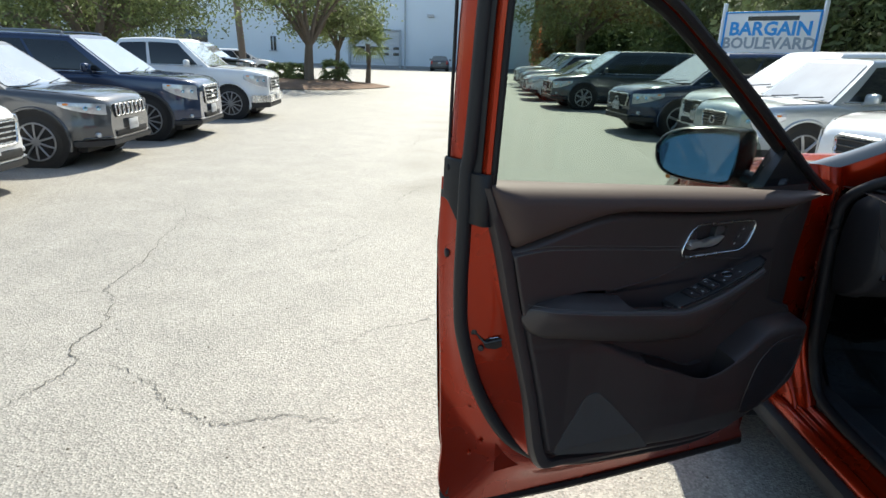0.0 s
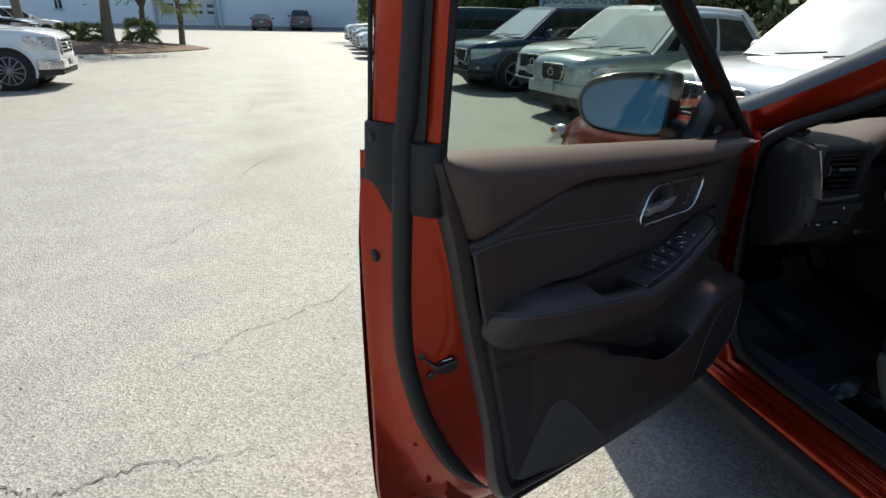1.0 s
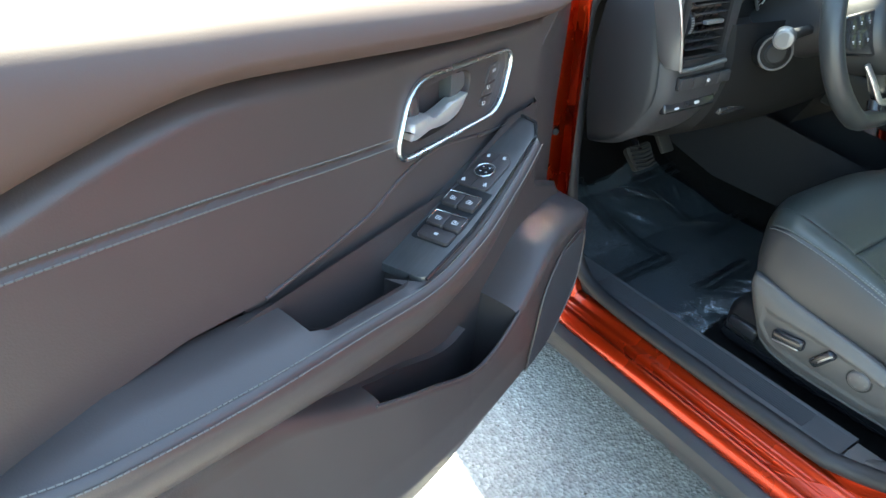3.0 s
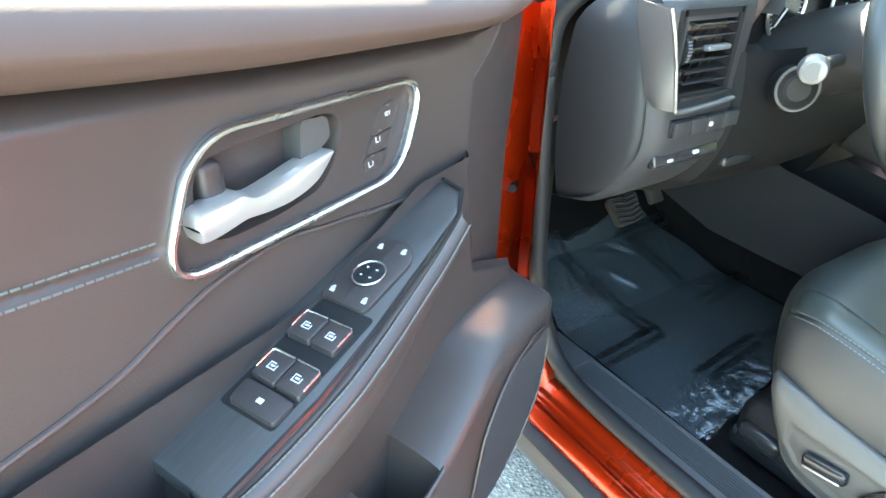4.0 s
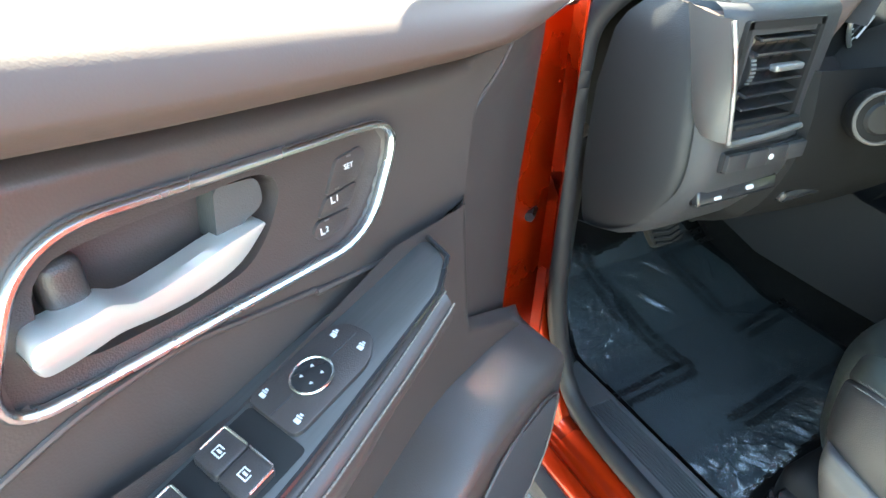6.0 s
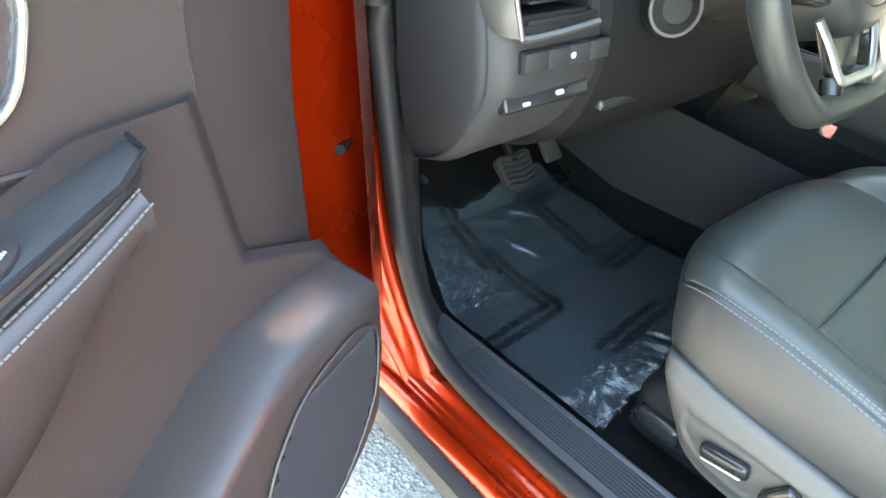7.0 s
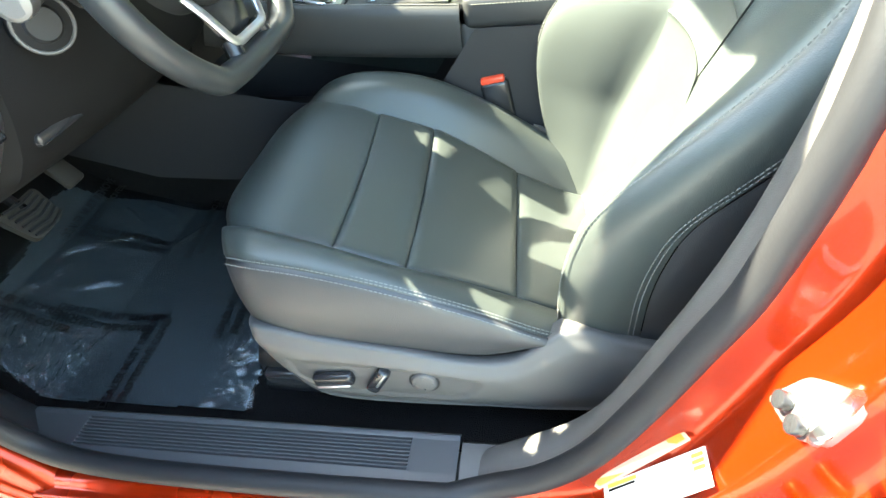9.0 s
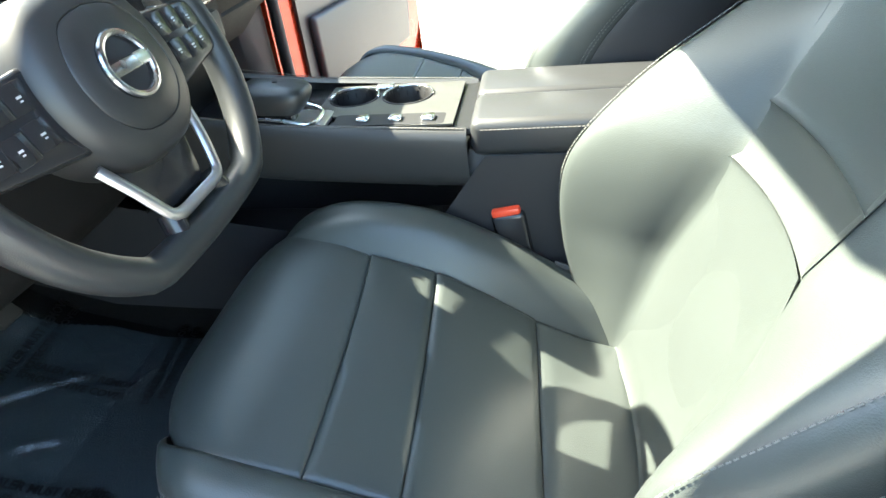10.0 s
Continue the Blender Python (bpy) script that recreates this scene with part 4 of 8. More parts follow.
vehicle("black_car", pose(-1.1, 63.5, 0, 0, 0, 90), "black saloon parked with its tail to the lane", P_SLATE, 4.7, 1.84, 1.45, 0.98, 0.96, 0.84, 1.2, 2.1, 3.3, 4.3, 0.33)
vehicle("black_pickup", pose(2.6, 66.0, 0, 0, 0, 90), "dark blue pickup parked with its tail to the lane", P_SLATE, 5.8, 2.0, 1.92, 1.25, 1.25, 1.15, 1.4, 2.2, 3.5, 4.0, 0.4, bed=1.3)
# the row whose noses point to -x
FACE_LEFT = lambda x, y, a=0: pose(x, y, 0, 0, 0, 180 + a)
vehicle("silver_pickup", FACE_LEFT(6.68, 9.45, 8), "pale silver pickup with a black mesh grille", P_SILVER, 5.3, 1.9, 1.78, 1.12, 1.13, 1.04, 1.30, 2.0, 3.3, 3.9, 0.39, 6, bed=1.15, gw=0.34, gh=0.26, lamp=0.26, bumper_mat=P_SILVER, size=0.88)
vehicle("white_truck", FACE_LEFT(6.45, 5.5, 8), "white full-size pickup with a dark grille", P_WHITE, 5.8, 2.03, 1.93, 1.25, 1.27, 1.16, 1.40, 2.15, 3.5, 4.1, 0.41, 6, bed=1.28, gw=0.46, gh=0.30, lamp=0.28, bumper_mat=P_WHITE, size=0.88)
vehicle("white_crossover", FACE_LEFT(7.3, 11.5, 8), "white crossover between the pickups", P_WHITE, 4.75, 1.88, 1.70, 1.08, 1.06, 0.94, 1.2, 2.0, 4.2, 4.75)
vehicle("blue_crossover", FACE_LEFT(6.35, 13.6, 8), "dark blue compact crossover", P_NAVY, 4.55, 1.82, 1.68, 1.06, 1.05, 0.94, 1.1, 1.95, 4.1, 4.55, 0.35, 5)
vehicle("grey_minivan", FACE_LEFT(6.1, 19.9, 4), "dark grey minivan with alloy wheels", P_SLATE, 5.15, 2.0, 1.74, 1.08, 1.03, 0.92, 1.0, 2.0, 4.7, 5.15, 0.36, 7)
vehicle("white_saloon", FACE_LEFT(5.6, 23.2), "white saloon in the parked row", P_WHITE, 4.8, 1.84, 1.46, 0.98, 0.97, 0.86, 1.2, 2.1, 3.5, 4.5, 0.34)
vehicle("silver_crossover", FACE_LEFT(5.8, 26.4), "silver crossover in the parked row", P_SILVER, 4.7, 1.88, 1.68, 1.05, 1.05, 0.94, 1.2, 2.0, 4.2, 4.7)
vehicle("black_crossover", FACE_LEFT(6.0, 29.4), "black crossover in the parked row", P_BLACK, 4.7, 1.88, 1.68, 1.05, 1.05, 0.94, 1.2, 2.0, 4.2, 4.7)
vehicle("white_van", FACE_LEFT(6.2, 32.6), "white SUV at the end of the parked row", P_WHITE, 4.9, 1.95, 1.78, 1.1, 1.1, 1.0, 1.2, 2.0, 4.5, 4.9)

# ---- the orange-red SUV: its shell ----
CX = 2.585                                   # the middle of the car
suv = root("red_suv", pose(CX, 1.4, 0), "orange-red metallic SUV with its front doors open", "SUV")
def S(name, bm, material, label="", smooth=35, parent=None):
    """A part of the car, in world places."""
    if parent:
        return part(name, bm, material, parent, label, smooth)
    return part(name, bm, material, suv, label, smooth, True)


def mir(p):
    return Vector((2 * CX - p[0], p[1], p[2]))


def along(profile, ys, flip=False):
    """A skin that carries a profile of (x, z) along y."""
    rows = [[Vector((x, y, z)) for x, z in profile] for y in ys]
    return [[mir(p) for p in r] for r in rows] if flip else rows


YS = [0.25 + 0.1 * i for i in range(23)]
ROCKER = [(1.845, 0.360), (1.845, 0.398), (1.836, 0.402), (1.826, 0.398), (1.820, 0.387), (1.813, 0.384), (1.806, 0.381), (1.803, 0.369), (1.795, 0.367), (1.789, 0.372), (1.781, 0.368), (1.775, 0.356), (1.773, 0.342), (1.777, 0.330)]
CLAD = [(1.779, 0.330), (1.766, 0.327), (1.754, 0.316), (1.750, 0.296), (1.757, 0.266), (1.775, 0.242), (1.83, 0.226)]
for flip in (False, True):
    S("rocker", sheet(along([(p.x, p.y) for p in crv([(a, b, 0) for a, b in ROCKER], 40)], YS, flip)), PAINT, smooth=60)
    S("rocker_cladding", sheet(along(CLAD, YS, flip)), PLASTIC, "black plastic lower cladding")
# floor, toe board and tunnel
S("floor_pan", sheet([[Vector((x, y, z)) for x in (1.90, 2.1, 2.35, 2.50, 2.56, 2.70, 2.82, 3.1, 3.27)] for y, z in ((-0.6, 0.37), (1.2, 0.37), (1.9, 0.372), (2.3, 0.385), (2.5, 0.44), (2.72, 0.60), (2.84, 0.80), (2.86, 1.0))], back=(0, 0, -0.04)), CARPET, "black carpeted floor")
S("underbody", box((CX, 1.3, 0.27), (1.45, 4.2, 0.10), 0.03), BLACK)
# hinge pillars, front fenders, hood, nose
def side(pts):
    return [Vector(p) for p in pts], [mir(p) for p in pts]


def skin(name, rows, material, label="", both=True, back=None, smooth=35):
    S(name, sheet([[Vector(p) for p in r] for r in rows], back=back), material, label, smooth)
    if both:
        S(name, sheet([[mir(p) for p in r] for r in rows], back=None if back is None else (-back[0], back[1], back[2])), material, label, smooth)


jamb = []
for z, ya, yb in ((0.36, 2.20, 2.36), (0.42, 2.235, 2.37), (0.50, 2.285, 2.385), (0.60, 2.31, 2.395), (0.75, 2.315, 2.40), (0.95, 2.31, 2.40), (1.08, 2.305, 2.40), (1.16, 2.33, 2.42)):
    xo = 1.685 if z < 0.5 else 1.668 + 0.05 * max(0, z - 1.0)
    xi = lin([(0.36, 1.853), (0.5, 1.845), (0.65, 1.826), (0.85, 1.814), (1.16, 1.812)], z)
    dx = lin([(0.36, 0.088), (0.42, 0.078), (0.50, 0.035), (0.60, 0.0)], z)
    jamb.append([(xi + 0.012, ya - 0.01, z), (xi - 0.008, ya - 0.025, z), (xi - 0.03, ya - 0.018, z), (xi - 0.045, ya + 0.02, z), (1.735 + dx * 0.7, ya + 0.035, z), (1.715 + dx * 0.85, yb - 0.03, z), (xo + dx, yb - 0.01, z)])
fine = lambda rows, n: [list(r) for r in zip(*[[tuple(p) for p in crv(col, n)] for col in zip(*rows)])]
skin("hinge_pillar", [crv(row, 28) for row in fine(jamb, 48)], PAINT, smooth=75)
fender = []
for y, zt in ((2.40, 1.095), (2.55, 1.085), (2.8, 1.07), (3.0, 1.05), (3.2, 1.02), (3.4, 0.975), (3.55, 0.91), (3.66, 0.80)):
    b = max(0, (y - 3.0) / 0.66)
    xo = 1.665 + 0.30 * b ** 2.4
    zb = 0.30
    arch = 0.36 + math.sqrt(max(0, 0.40 ** 2 - (y - 2.84) ** 2)) if abs(y - 2.84) < 0.40 else zb
    zb = max(zb, arch)
    fender.append([(xo + 0.02, y, zb), (xo - 0.004, y, zb + (zt - zb) * 0.12), (xo, y, zb + (zt - zb) * 0.4), (xo - 0.005, y, zb + (zt - zb) * 0.7), (xo + 0.02, y, zt - 0.05), (xo + 0.06, y, zt - 0.012), (xo + 0.12, y, zt), (xo + 0.16, y, zt + 0.004)])
skin("front_fender", fender, PAINT)
hood = []
for y, z in ((2.50, 1.115), (2.8, 1.10), (3.1, 1.063), (3.35, 1.01), (3.55, 0.935), (3.64, 0.865)):
    b = max(0, (y - 3.0) / 0.66)
    xo = 1.835 + 0.30 * b ** 2.4
    hood.append([(xo, y, z - 0.045), (xo + 0.02, y, z - 0.02), (xo + 0.12, y, z), (xo + 0.22, y, z + 0.006), (xo + 0.26, y, z + 0.022), (CX - 0.2, y, z + 0.032), (CX, y, z + 0.034)])
skin("hood", hood, PAINT)
nose = []
for x, y in ((1.78, 3.52), (1.86, 3.62), (2.0, 3.70), (2.25, 3.75), (CX, 3.765)):
    nose.append([(x, y - 0.10, 0.85), (x, y - 0.03, 0.76), (x, y, 0.62), (x, y, 0.40), (x, y - 0.08, 0.22)])
skin("front_bumper", nose, PAINT)
S("grille", box((CX, 3.745, 0.66), (0.95, 0.05, 0.26), 0.02), SMOOTH)
for s in (1, -1):
    hl = [Vector((CX + s * a, y, z)) for a, y, z in ((0.60, 3.68, 0.845), (0.76, 3.54, 0.905), (0.875, 3.28, 0.965), (0.89, 3.24, 0.93), (0.84, 3.46, 0.84), (0.72, 3.63, 0.79))]
    lamp = S("headlight", slab(ring(hl, 0.03, 3), Vector((s * 0.03, 0.02, 0.0)), 0.006), LIGHT_GLASS)
    part("indicator", tube([Vector((CX + s * a, y, z)) for a, y, z in ((0.70, 3.655, 0.84), (0.82, 3.50, 0.88), (0.92, 3.30, 0.935))], 0.012, 6), AMBER, lamp)
    for yw in (2.84, 0.135):
        c = Vector((CX + s * 0.80, yw, 0.36))
        o = Vector((s, 0, 0))
        w = S("wheel", rod(c - o * 0.13, c + o * 0.10, 0.355, seg=36, bevel=0.04), TYRE)
        part("rim", rod(c + o * 0.095, c + o * 0.107, 0.23, seg=30), SMOOTH, w)
        for k in range(5):
            a = 2 * math.pi * k / 5
            d = Vector((0, math.cos(a), math.sin(a)))
            part("spoke", tube([c + o * 0.11 + d * 0.03, c + o * 0.115 + d * 0.22], 0.03, 6, flat=0.5, up=o), SATIN, w)
# A pillars, windscreen, roof
PA = [(1.80, 2.46, 1.10), (1.855, 2.33, 1.165), (1.905, 2.19, 1.245), (1.955, 2.05, 1.33), (2.0, 1.86, 1.44), (2.04, 1.65, 1.555)]
for flip in (False, True):
    rows = []
    for i, p in enumerate(crv(PA, 14)):
        row = [p + Vector(d) for d in ((0.06, 0.0, -0.062), (0.03, -0.035, -0.064), (0.0, -0.045, -0.055), (-0.025, -0.03, -0.035), (-0.036, -0.005, -0.008))]
        rows.append([mir(q) for q in row] if flip else row)
    S("windscreen_pillar", sheet(rows), PAINT)
    rows = []
    for i, p in enumerate(crv(PA, 14)):
        row = [p + Vector(d) for d in ((-0.037, -0.006, -0.008), (-0.034, 0.012, 0.010), (-0.012, 0.035, 0.030), (0.03, 0.055, 0.038), (0.09, 0.075, 0.040), (0.12, 0.08, 0.035), (0.12, 0.06, 0.02), (0.10, 0.03, -0.01))]
        rows.append([mir(q) for q in row] if flip else row)
    S("screen_edge", sheet(rows), DARK_GLASS, "glossy dark windscreen border")
    inner = [[(mir(q) if flip else q) for q in (p + Vector((0.078, 0.02, -0.036)), p + Vector((0.10, 0.035, -0.025)), p + Vector((0.10, 0.05, 0.01)), p + Vector((0.08, 0.05, 0.02)))] for p in crv(PA, 14)]
    S("pillar_trim", sheet(inner), PLASTIC2)
ws = [[(1.90 + 0.25 * t * 0.62, 2.50 - 0.82 * t + 0.05, 1.10 + 0.50 * t), (2.15 + 0.08 * t, 2.58 - 0.82 * t + 0.05, 1.105 + 0.505 * t), (CX, 2.61 - 0.82 * t + 0.05, 1.11 + 0.51 * t)] for t in (0, 0.25, 0.5, 0.75, 1)]
wind = S("windscreen", sheet([[Vector(p) for p in r] + [mir(p) for p in reversed(r[:-1])] for r in ws]), WINDSHIELD)
wind.visible_shadow = False
# unseen band, added to keep the sun off the upper backrests
band_rows = [[(2.040 + 0.155 * (t - 0.86) * 0.5, 2.55 - 0.82 * t - 0.002, 1.10 + 0.50 * t - 0.004), (2.15 + 0.08 * t, 2.63 - 0.82 * t - 0.002, 1.105 + 0.505 * t - 0.004), (CX, 2.66 - 0.82 * t - 0.002, 1.11 + 0.51 * t - 0.004)] for t in (0.885, 0.94, 1.0)]
S("sun_block_band", sheet([[Vector(p) for p in r] + [mir(p) for p in reversed(r[:-1])] for r in band_rows]), BLACK, "unseen black band added along the windscreen top to shade the seats")
S("cowl", sheet([[Vector((x, y, z)) for x in (1.84, 2.1, CX, 3.07, 3.33)] for y, z in ((2.50, 1.075), (2.60, 1.09), (2.68, 1.06))]), PLASTIC)
for k, x in enumerate((2.05, 2.62)):
    S("wiper", tube([(x, 2.60, 1.12), (x + 0.28, 2.565, 1.14), (x + 0.55, 2.55, 1.15)], 0.009, 6), SMOOTH)
xs = [1.985, 2.03, 2.14, 2.3, 2.45, CX, 2.72, 2.87, 3.03, 3.14, 3.185]
ys = [-0.95, -0.6, 0.0, 0.5, 1.02, 1.25, 1.5, 1.70, 1.80, 1.85]
rf = [[Vector((x, y, 1.655 - 0.10 * ((x - CX) / 0.6) ** 4 - 0.05 * max(0, (y - 1.2) / 0.6) ** 2 - 0.10 * max(0, (-y) / 0.95) ** 2)) for x in xs] for y in ys]
S("roof", sheet(rf), PAINT)
S("headliner", sheet([[p + Vector((0, 0, -0.05)) for p in r] for r in rf]), HEADLINER, "grey woven headliner")
for flip in (False, True):
    rail = [[(mir(q) if flip else q) for q in (Vector((1.985, y, z)), Vector((1.955, y, z - 0.03)), Vector((1.962, y, z - 0.075)), Vector((2.0, y, z - 0.09)), Vector((2.03, y, z - 0.05)))] for y, z in ((1.70, 1.555), (1.5, 1.575), (1.2, 1.585), (0.6, 1.585), (0.0, 1.56), (-0.9, 1.42))]
    S("roof_rail", sheet(rail), PAINT)
# B pillar and the closed rear half
def front_edge(z):
    """Where the B pillar's seal lies along y at a height."""
    return lin([(0.335, 1.86), (0.37, 1.72), (0.40, 1.62), (0.43, 1.56), (0.47, 1.485), (0.53, 1.43), (0.62, 1.385), (0.72, 1.345), (0.82, 1.31), (1.0, 1.285), (1.2, 1.26), (1.56, 1.20)], z)


bz = [0.335, 0.37, 0.40, 0.43, 0.47, 0.53, 0.62, 0.72, 0.82, 1.0, 1.15, 1.3, 1.45, 1.56]
lean_in = lambda z: max(0, z - 1.05) * 0.52
brows = []
for z in bz:
    f, k = front_edge(z), lean_in(z)
    brows.append([(1.858 + k, f - 0.005, z), (1.843 + k, f - 0.015, z), (1.836 + k, f - 0.045, z), (1.828 + k, f - 0.062, z), (1.805 + k, f - 0.068, z), (1.78 + k, f - 0.072, z), (1.765 + k, f - 0.082, z), (1.755 + k, f - 0.115, z), (1.742 + k, f - 0.135, z), (1.722 + k, f - 0.142, z), (1.708 + k, f - 0.165, z), (1.70 + k, f - 0.24, z)])
for row in brows:
    low = min(1, max(0, (0.60 - row[0][2]) / 0.17))
    keep = lin([(0.335, 1.783), (0.37, 1.793), (0.40, 1.832), (0.43, 1.812), (0.47, 1.795), (0.53, 1.785), (0.60, 1.778)], row[0][2])
    row[3:] = [(x + low * max(0, keep - x), y, z) for x, y, z in row[3:]]
skin("door_pillar", [crv(row, 36) for row in fine(brows, 61)], PAINT, smooth=60)
trim = [[(1.862 + lean_in(z), front_edge(z) - 0.008, z), (1.885 + lean_in(z), front_edge(z) + 0.004, z), (1.915 + lean_in(z), front_edge(z) - 0.02, z), (1.925 + lean_in(z), front_edge(z) - 0.12, z), (1.925 + lean_in(z), front_edge(z) - 0.3, z)] for z in (0.40, 0.44, 0.53, 0.68, 0.85, 1.05, 1.3, 1.56)]
skin("pillar_cover", [crv(row, 17) for row in fine(trim, 61)], PLASTIC2)
rear = []
for z in [0.392, 0.43, 0.55, 0.7, 0.85, 1.0, 1.05]:
    f = lin([(0.39, 1.20), (0.43, 1.185), (0.53, 1.15), (0.62, 1.12), (0.82, 1.045), (1.05, 1.02)], z)
    xo = 1.665 + 0.02 * abs(z - 0.7) * 2
    rear.append([(xo + 0.055, f, z), (xo + 0.012, f - 0.003, z), (xo, f - 0.018, z), (xo, 0.6, z), (xo + 0.01, -0.3, z), (xo + 0.08, -0.8, z)])
skin("rear_door_panel", rear, PAINT)
skin("rear_window", [[(1.672 + 0.03, 1.07, 1.055), (1.70, -0.7, 1.08)], [(1.93, 1.0, 1.50), (1.95, -0.6, 1.46)]], DARK_GLASS)
S("tailgate", sheet([[Vector((x, -0.85 - 0.05 * (z < 0.9), z)) for x in (1.72, 2.1, CX, 3.07, 3.45)] for z in (0.25, 0.6, 1.0, 1.3, 1.55)]), PAINT)
S("rear_bench", merge(box((CX, 0.25, 0.62), (1.30, 0.55, 0.20), 0.08, 3), box((CX, -0.08, 0.95), (1.30, 0.20, 0.65), 0.08, 3, pose(0, 0, 0, 12, 0, 0))), LEATHER, "black rear bench seat")
# weather seal round the door opening
SEAL_PATH = [(1.838, 1.60, 0.425), (1.838, 1.80, 0.420), (1.84, 2.05, 0.420), (1.845, 2.17, 0.430), (1.846, 2.225, 0.468), (1.836, 2.252, 0.55), (1.824, 2.262, 0.65), (1.811, 2.265, 0.83), (1.805, 2.266, 1.0), (1.812, 2.256, 1.07), (1.842, 2.212, 1.122), (1.888, 2.150, 1.165), (1.95, 2.02, 1.245), (2.015, 1.82, 1.375), (2.045, 1.60, 1.51), (2.045, 1.40, 1.52)]
SEAL_PATH += [(1.85 + lean_in(z) + 0.0, front_edge(z) - 0.006, z) for z in (1.5, 1.35, 1.2, 1.0, 0.82, 0.72, 0.62, 0.53, 0.47, 0.435)]
for flip in (False, True):
    pts = crv(SEAL_PATH + [SEAL_PATH[0]], 150)[:-1]
    S("door_seal", tube([mir(p) for p in pts] if flip else pts, 0.0165, 16, True), RUBBER, "black rubber door seal")
# sill plate with its grooves
def sill_plate(flip):
    g = 0.0048
    prof = [(1.846, 0.400), (1.848, 0.4215), (1.852, 0.4245), (1.866, 0.4265)]
    x = 1.868
    for i in range(9):
        prof += [(x, 0.427), (x + 0.0012, 0.427 - g), (x + 0.0030, 0.427 - g), (x + 0.0042, 0.427)]
        x += 0.0057
    prof += [(1.920, 0.428), (1.926, 0.428), (1.930, 0.424), (1.933, 0.405), (1.936, 0.372)]
    flat = [(a, b if 1.866 > a or a > 1.919 else 0.427) for a, b in prof]
    rows = []
    for y, p in ((1.592, flat), (1.66, flat), (1.662, prof), (2.18, prof), (2.182, flat), (2.285, flat)):
        rows += along(p, [y], flip)
    S("sill_plate", sheet(rows), SILL, "ribbed black sill plate", smooth=25)
    S("sill_rear_trim", sheet(along([(1.85, 0.40), (1.856, 0.42), (1.88, 0.43), (1.915, 0.428), (1.933, 0.40), (1.937, 0.37)], [1.36, 1.45, 1.588], flip)), PLASTIC2)
    kick = []
    for z, y, x in ((0.418, 2.287, 1.94), (0.46, 2.315, 1.93), (0.55, 2.335, 1.925), (0.70, 2.34, 1.925), (0.88, 2.34, 1.925)):
        x1 = lin([(0.42, 1.858), (0.55, 1.845), (0.70, 1.832), (0.88, 1.825)], z)
        row = [Vector((x1, y - 0.045, z)), Vector((x1 + 0.03, y - 0.04, z)), Vector((x - 0.01, y + 0.0, z)), Vector((x + 0.02, y + 0.10, z)), Vector((x + 0.03, y + 0.3, z))]
        kick.append([mir(p) for p in row] if flip else row)
    S("kick_panel", sheet(kick), PLASTIC)


sill_plate(False)
sill_plate(True)

S("firewall", box((CX, 2.74, 0.75), (1.50, 0.04, 0.72), 0.01), BLACK)
for s_ in (-1, 1):
    S("side_lining", box((CX + s_ * 0.775, 0.35, 0.72), (0.02, 1.75, 0.62), 0.005), PLASTIC)
    # hidden box, added to stop sun leaking between door and fender
    S("sun_leak_block", box((CX + s_ * 0.835, 2.44, 0.42), (0.14, 0.05, 0.42), 0.01), RUBBER)
    S("inner_fender", box((CX + s_ * 0.70, 2.62, 0.75), (0.03, 0.30, 0.70), 0.01), BLACK)

# ---- the open driver's door ----
HINGE = Vector((1.80, 2.17, 0))
DOOR_M = Matrix(((-0.907, 0.4211, 0, HINGE.x), (-0.4211, -0.907, 0, HINGE.y), (0, 0, 1, 0), (0, 0, 0, 1)))
# local: x runs from the hinge to the lock, y into the cabin, z up
BELT = [(0.0, 1.105), (0.216, 1.122), (0.6, 1.155), (1.0, 1.188), (1.19, 1.205)]
CREASE = [(0.165, 1.1165), (0.18, 1.116), (0.24, 1.102), (0.29, 1.0945), (0.36, 1.0935), (0.45, 1.096), (0.566, 1.1005), (0.65, 1.1065), (0.725, 1.113), (0.80, 1.1195), (0.86, 1.1245), (0.90, 1.1225), (0.95, 1.1125), (1.0, 1.099), (1.06, 1.0835), (1.135, 1.064), (1.165, 1.128), (1.192, 1.192)]
PAD_LOW = [(0.25, 0.958), (0.32, 0.962), (0.363, 0.957), (0.486, 0.971), (0.574, 0.984), (0.627, 0.979), (0.668, 0.966), (0.705, 0.953), (0.773, 0.944), (0.853, 0.937), (0.933, 0.947), (1.002, 0.945), (1.05, 0.937), (1.10, 0.922), (1.14, 0.912)]
REAR = [(0.44, 0.975), (0.518, 1.0), (0.70, 1.047), (0.91, 1.104), (0.99, 1.122), (1.069, 1.138), (1.20, 1.190)]      # z, x of the trim's rear edge
BOTTOM = [(0.15, 0.425), (0.30, 0.432), (0.6, 0.460), (0.85, 0.482), (0.96, 0.496), (1.0, 0.518)]
BEZEL = [(0.664, 0.992), (0.628, 1.0735), (0.406, 1.0685), (0.440, 0.992)]
FRONT_Z = [(0.245, 1.102), (0.251, 1.096), (0.264, 1.078), (0.284, 1.061), (0.303, 1.049), (0.312, 1.030), (0.314, 1.012), (0.3155, 0.976), (0.321, 0.962)]      # the insert's front edge
face_w = lambda x: lin([(0.25, -0.010), (0.40, -0.007), (0.66, -0.005), (0.90, 0.003), (1.10, 0.010)], x)
rear_x = lambda z: lin(REAR, z)
crease = lambda x: lin(CREASE, x) if x < 0.4 or x > 1.10 else sum(lin(CREASE, x + d) for d in (-0.024, -0.012, 0, 0.012, 0.024)) / 5


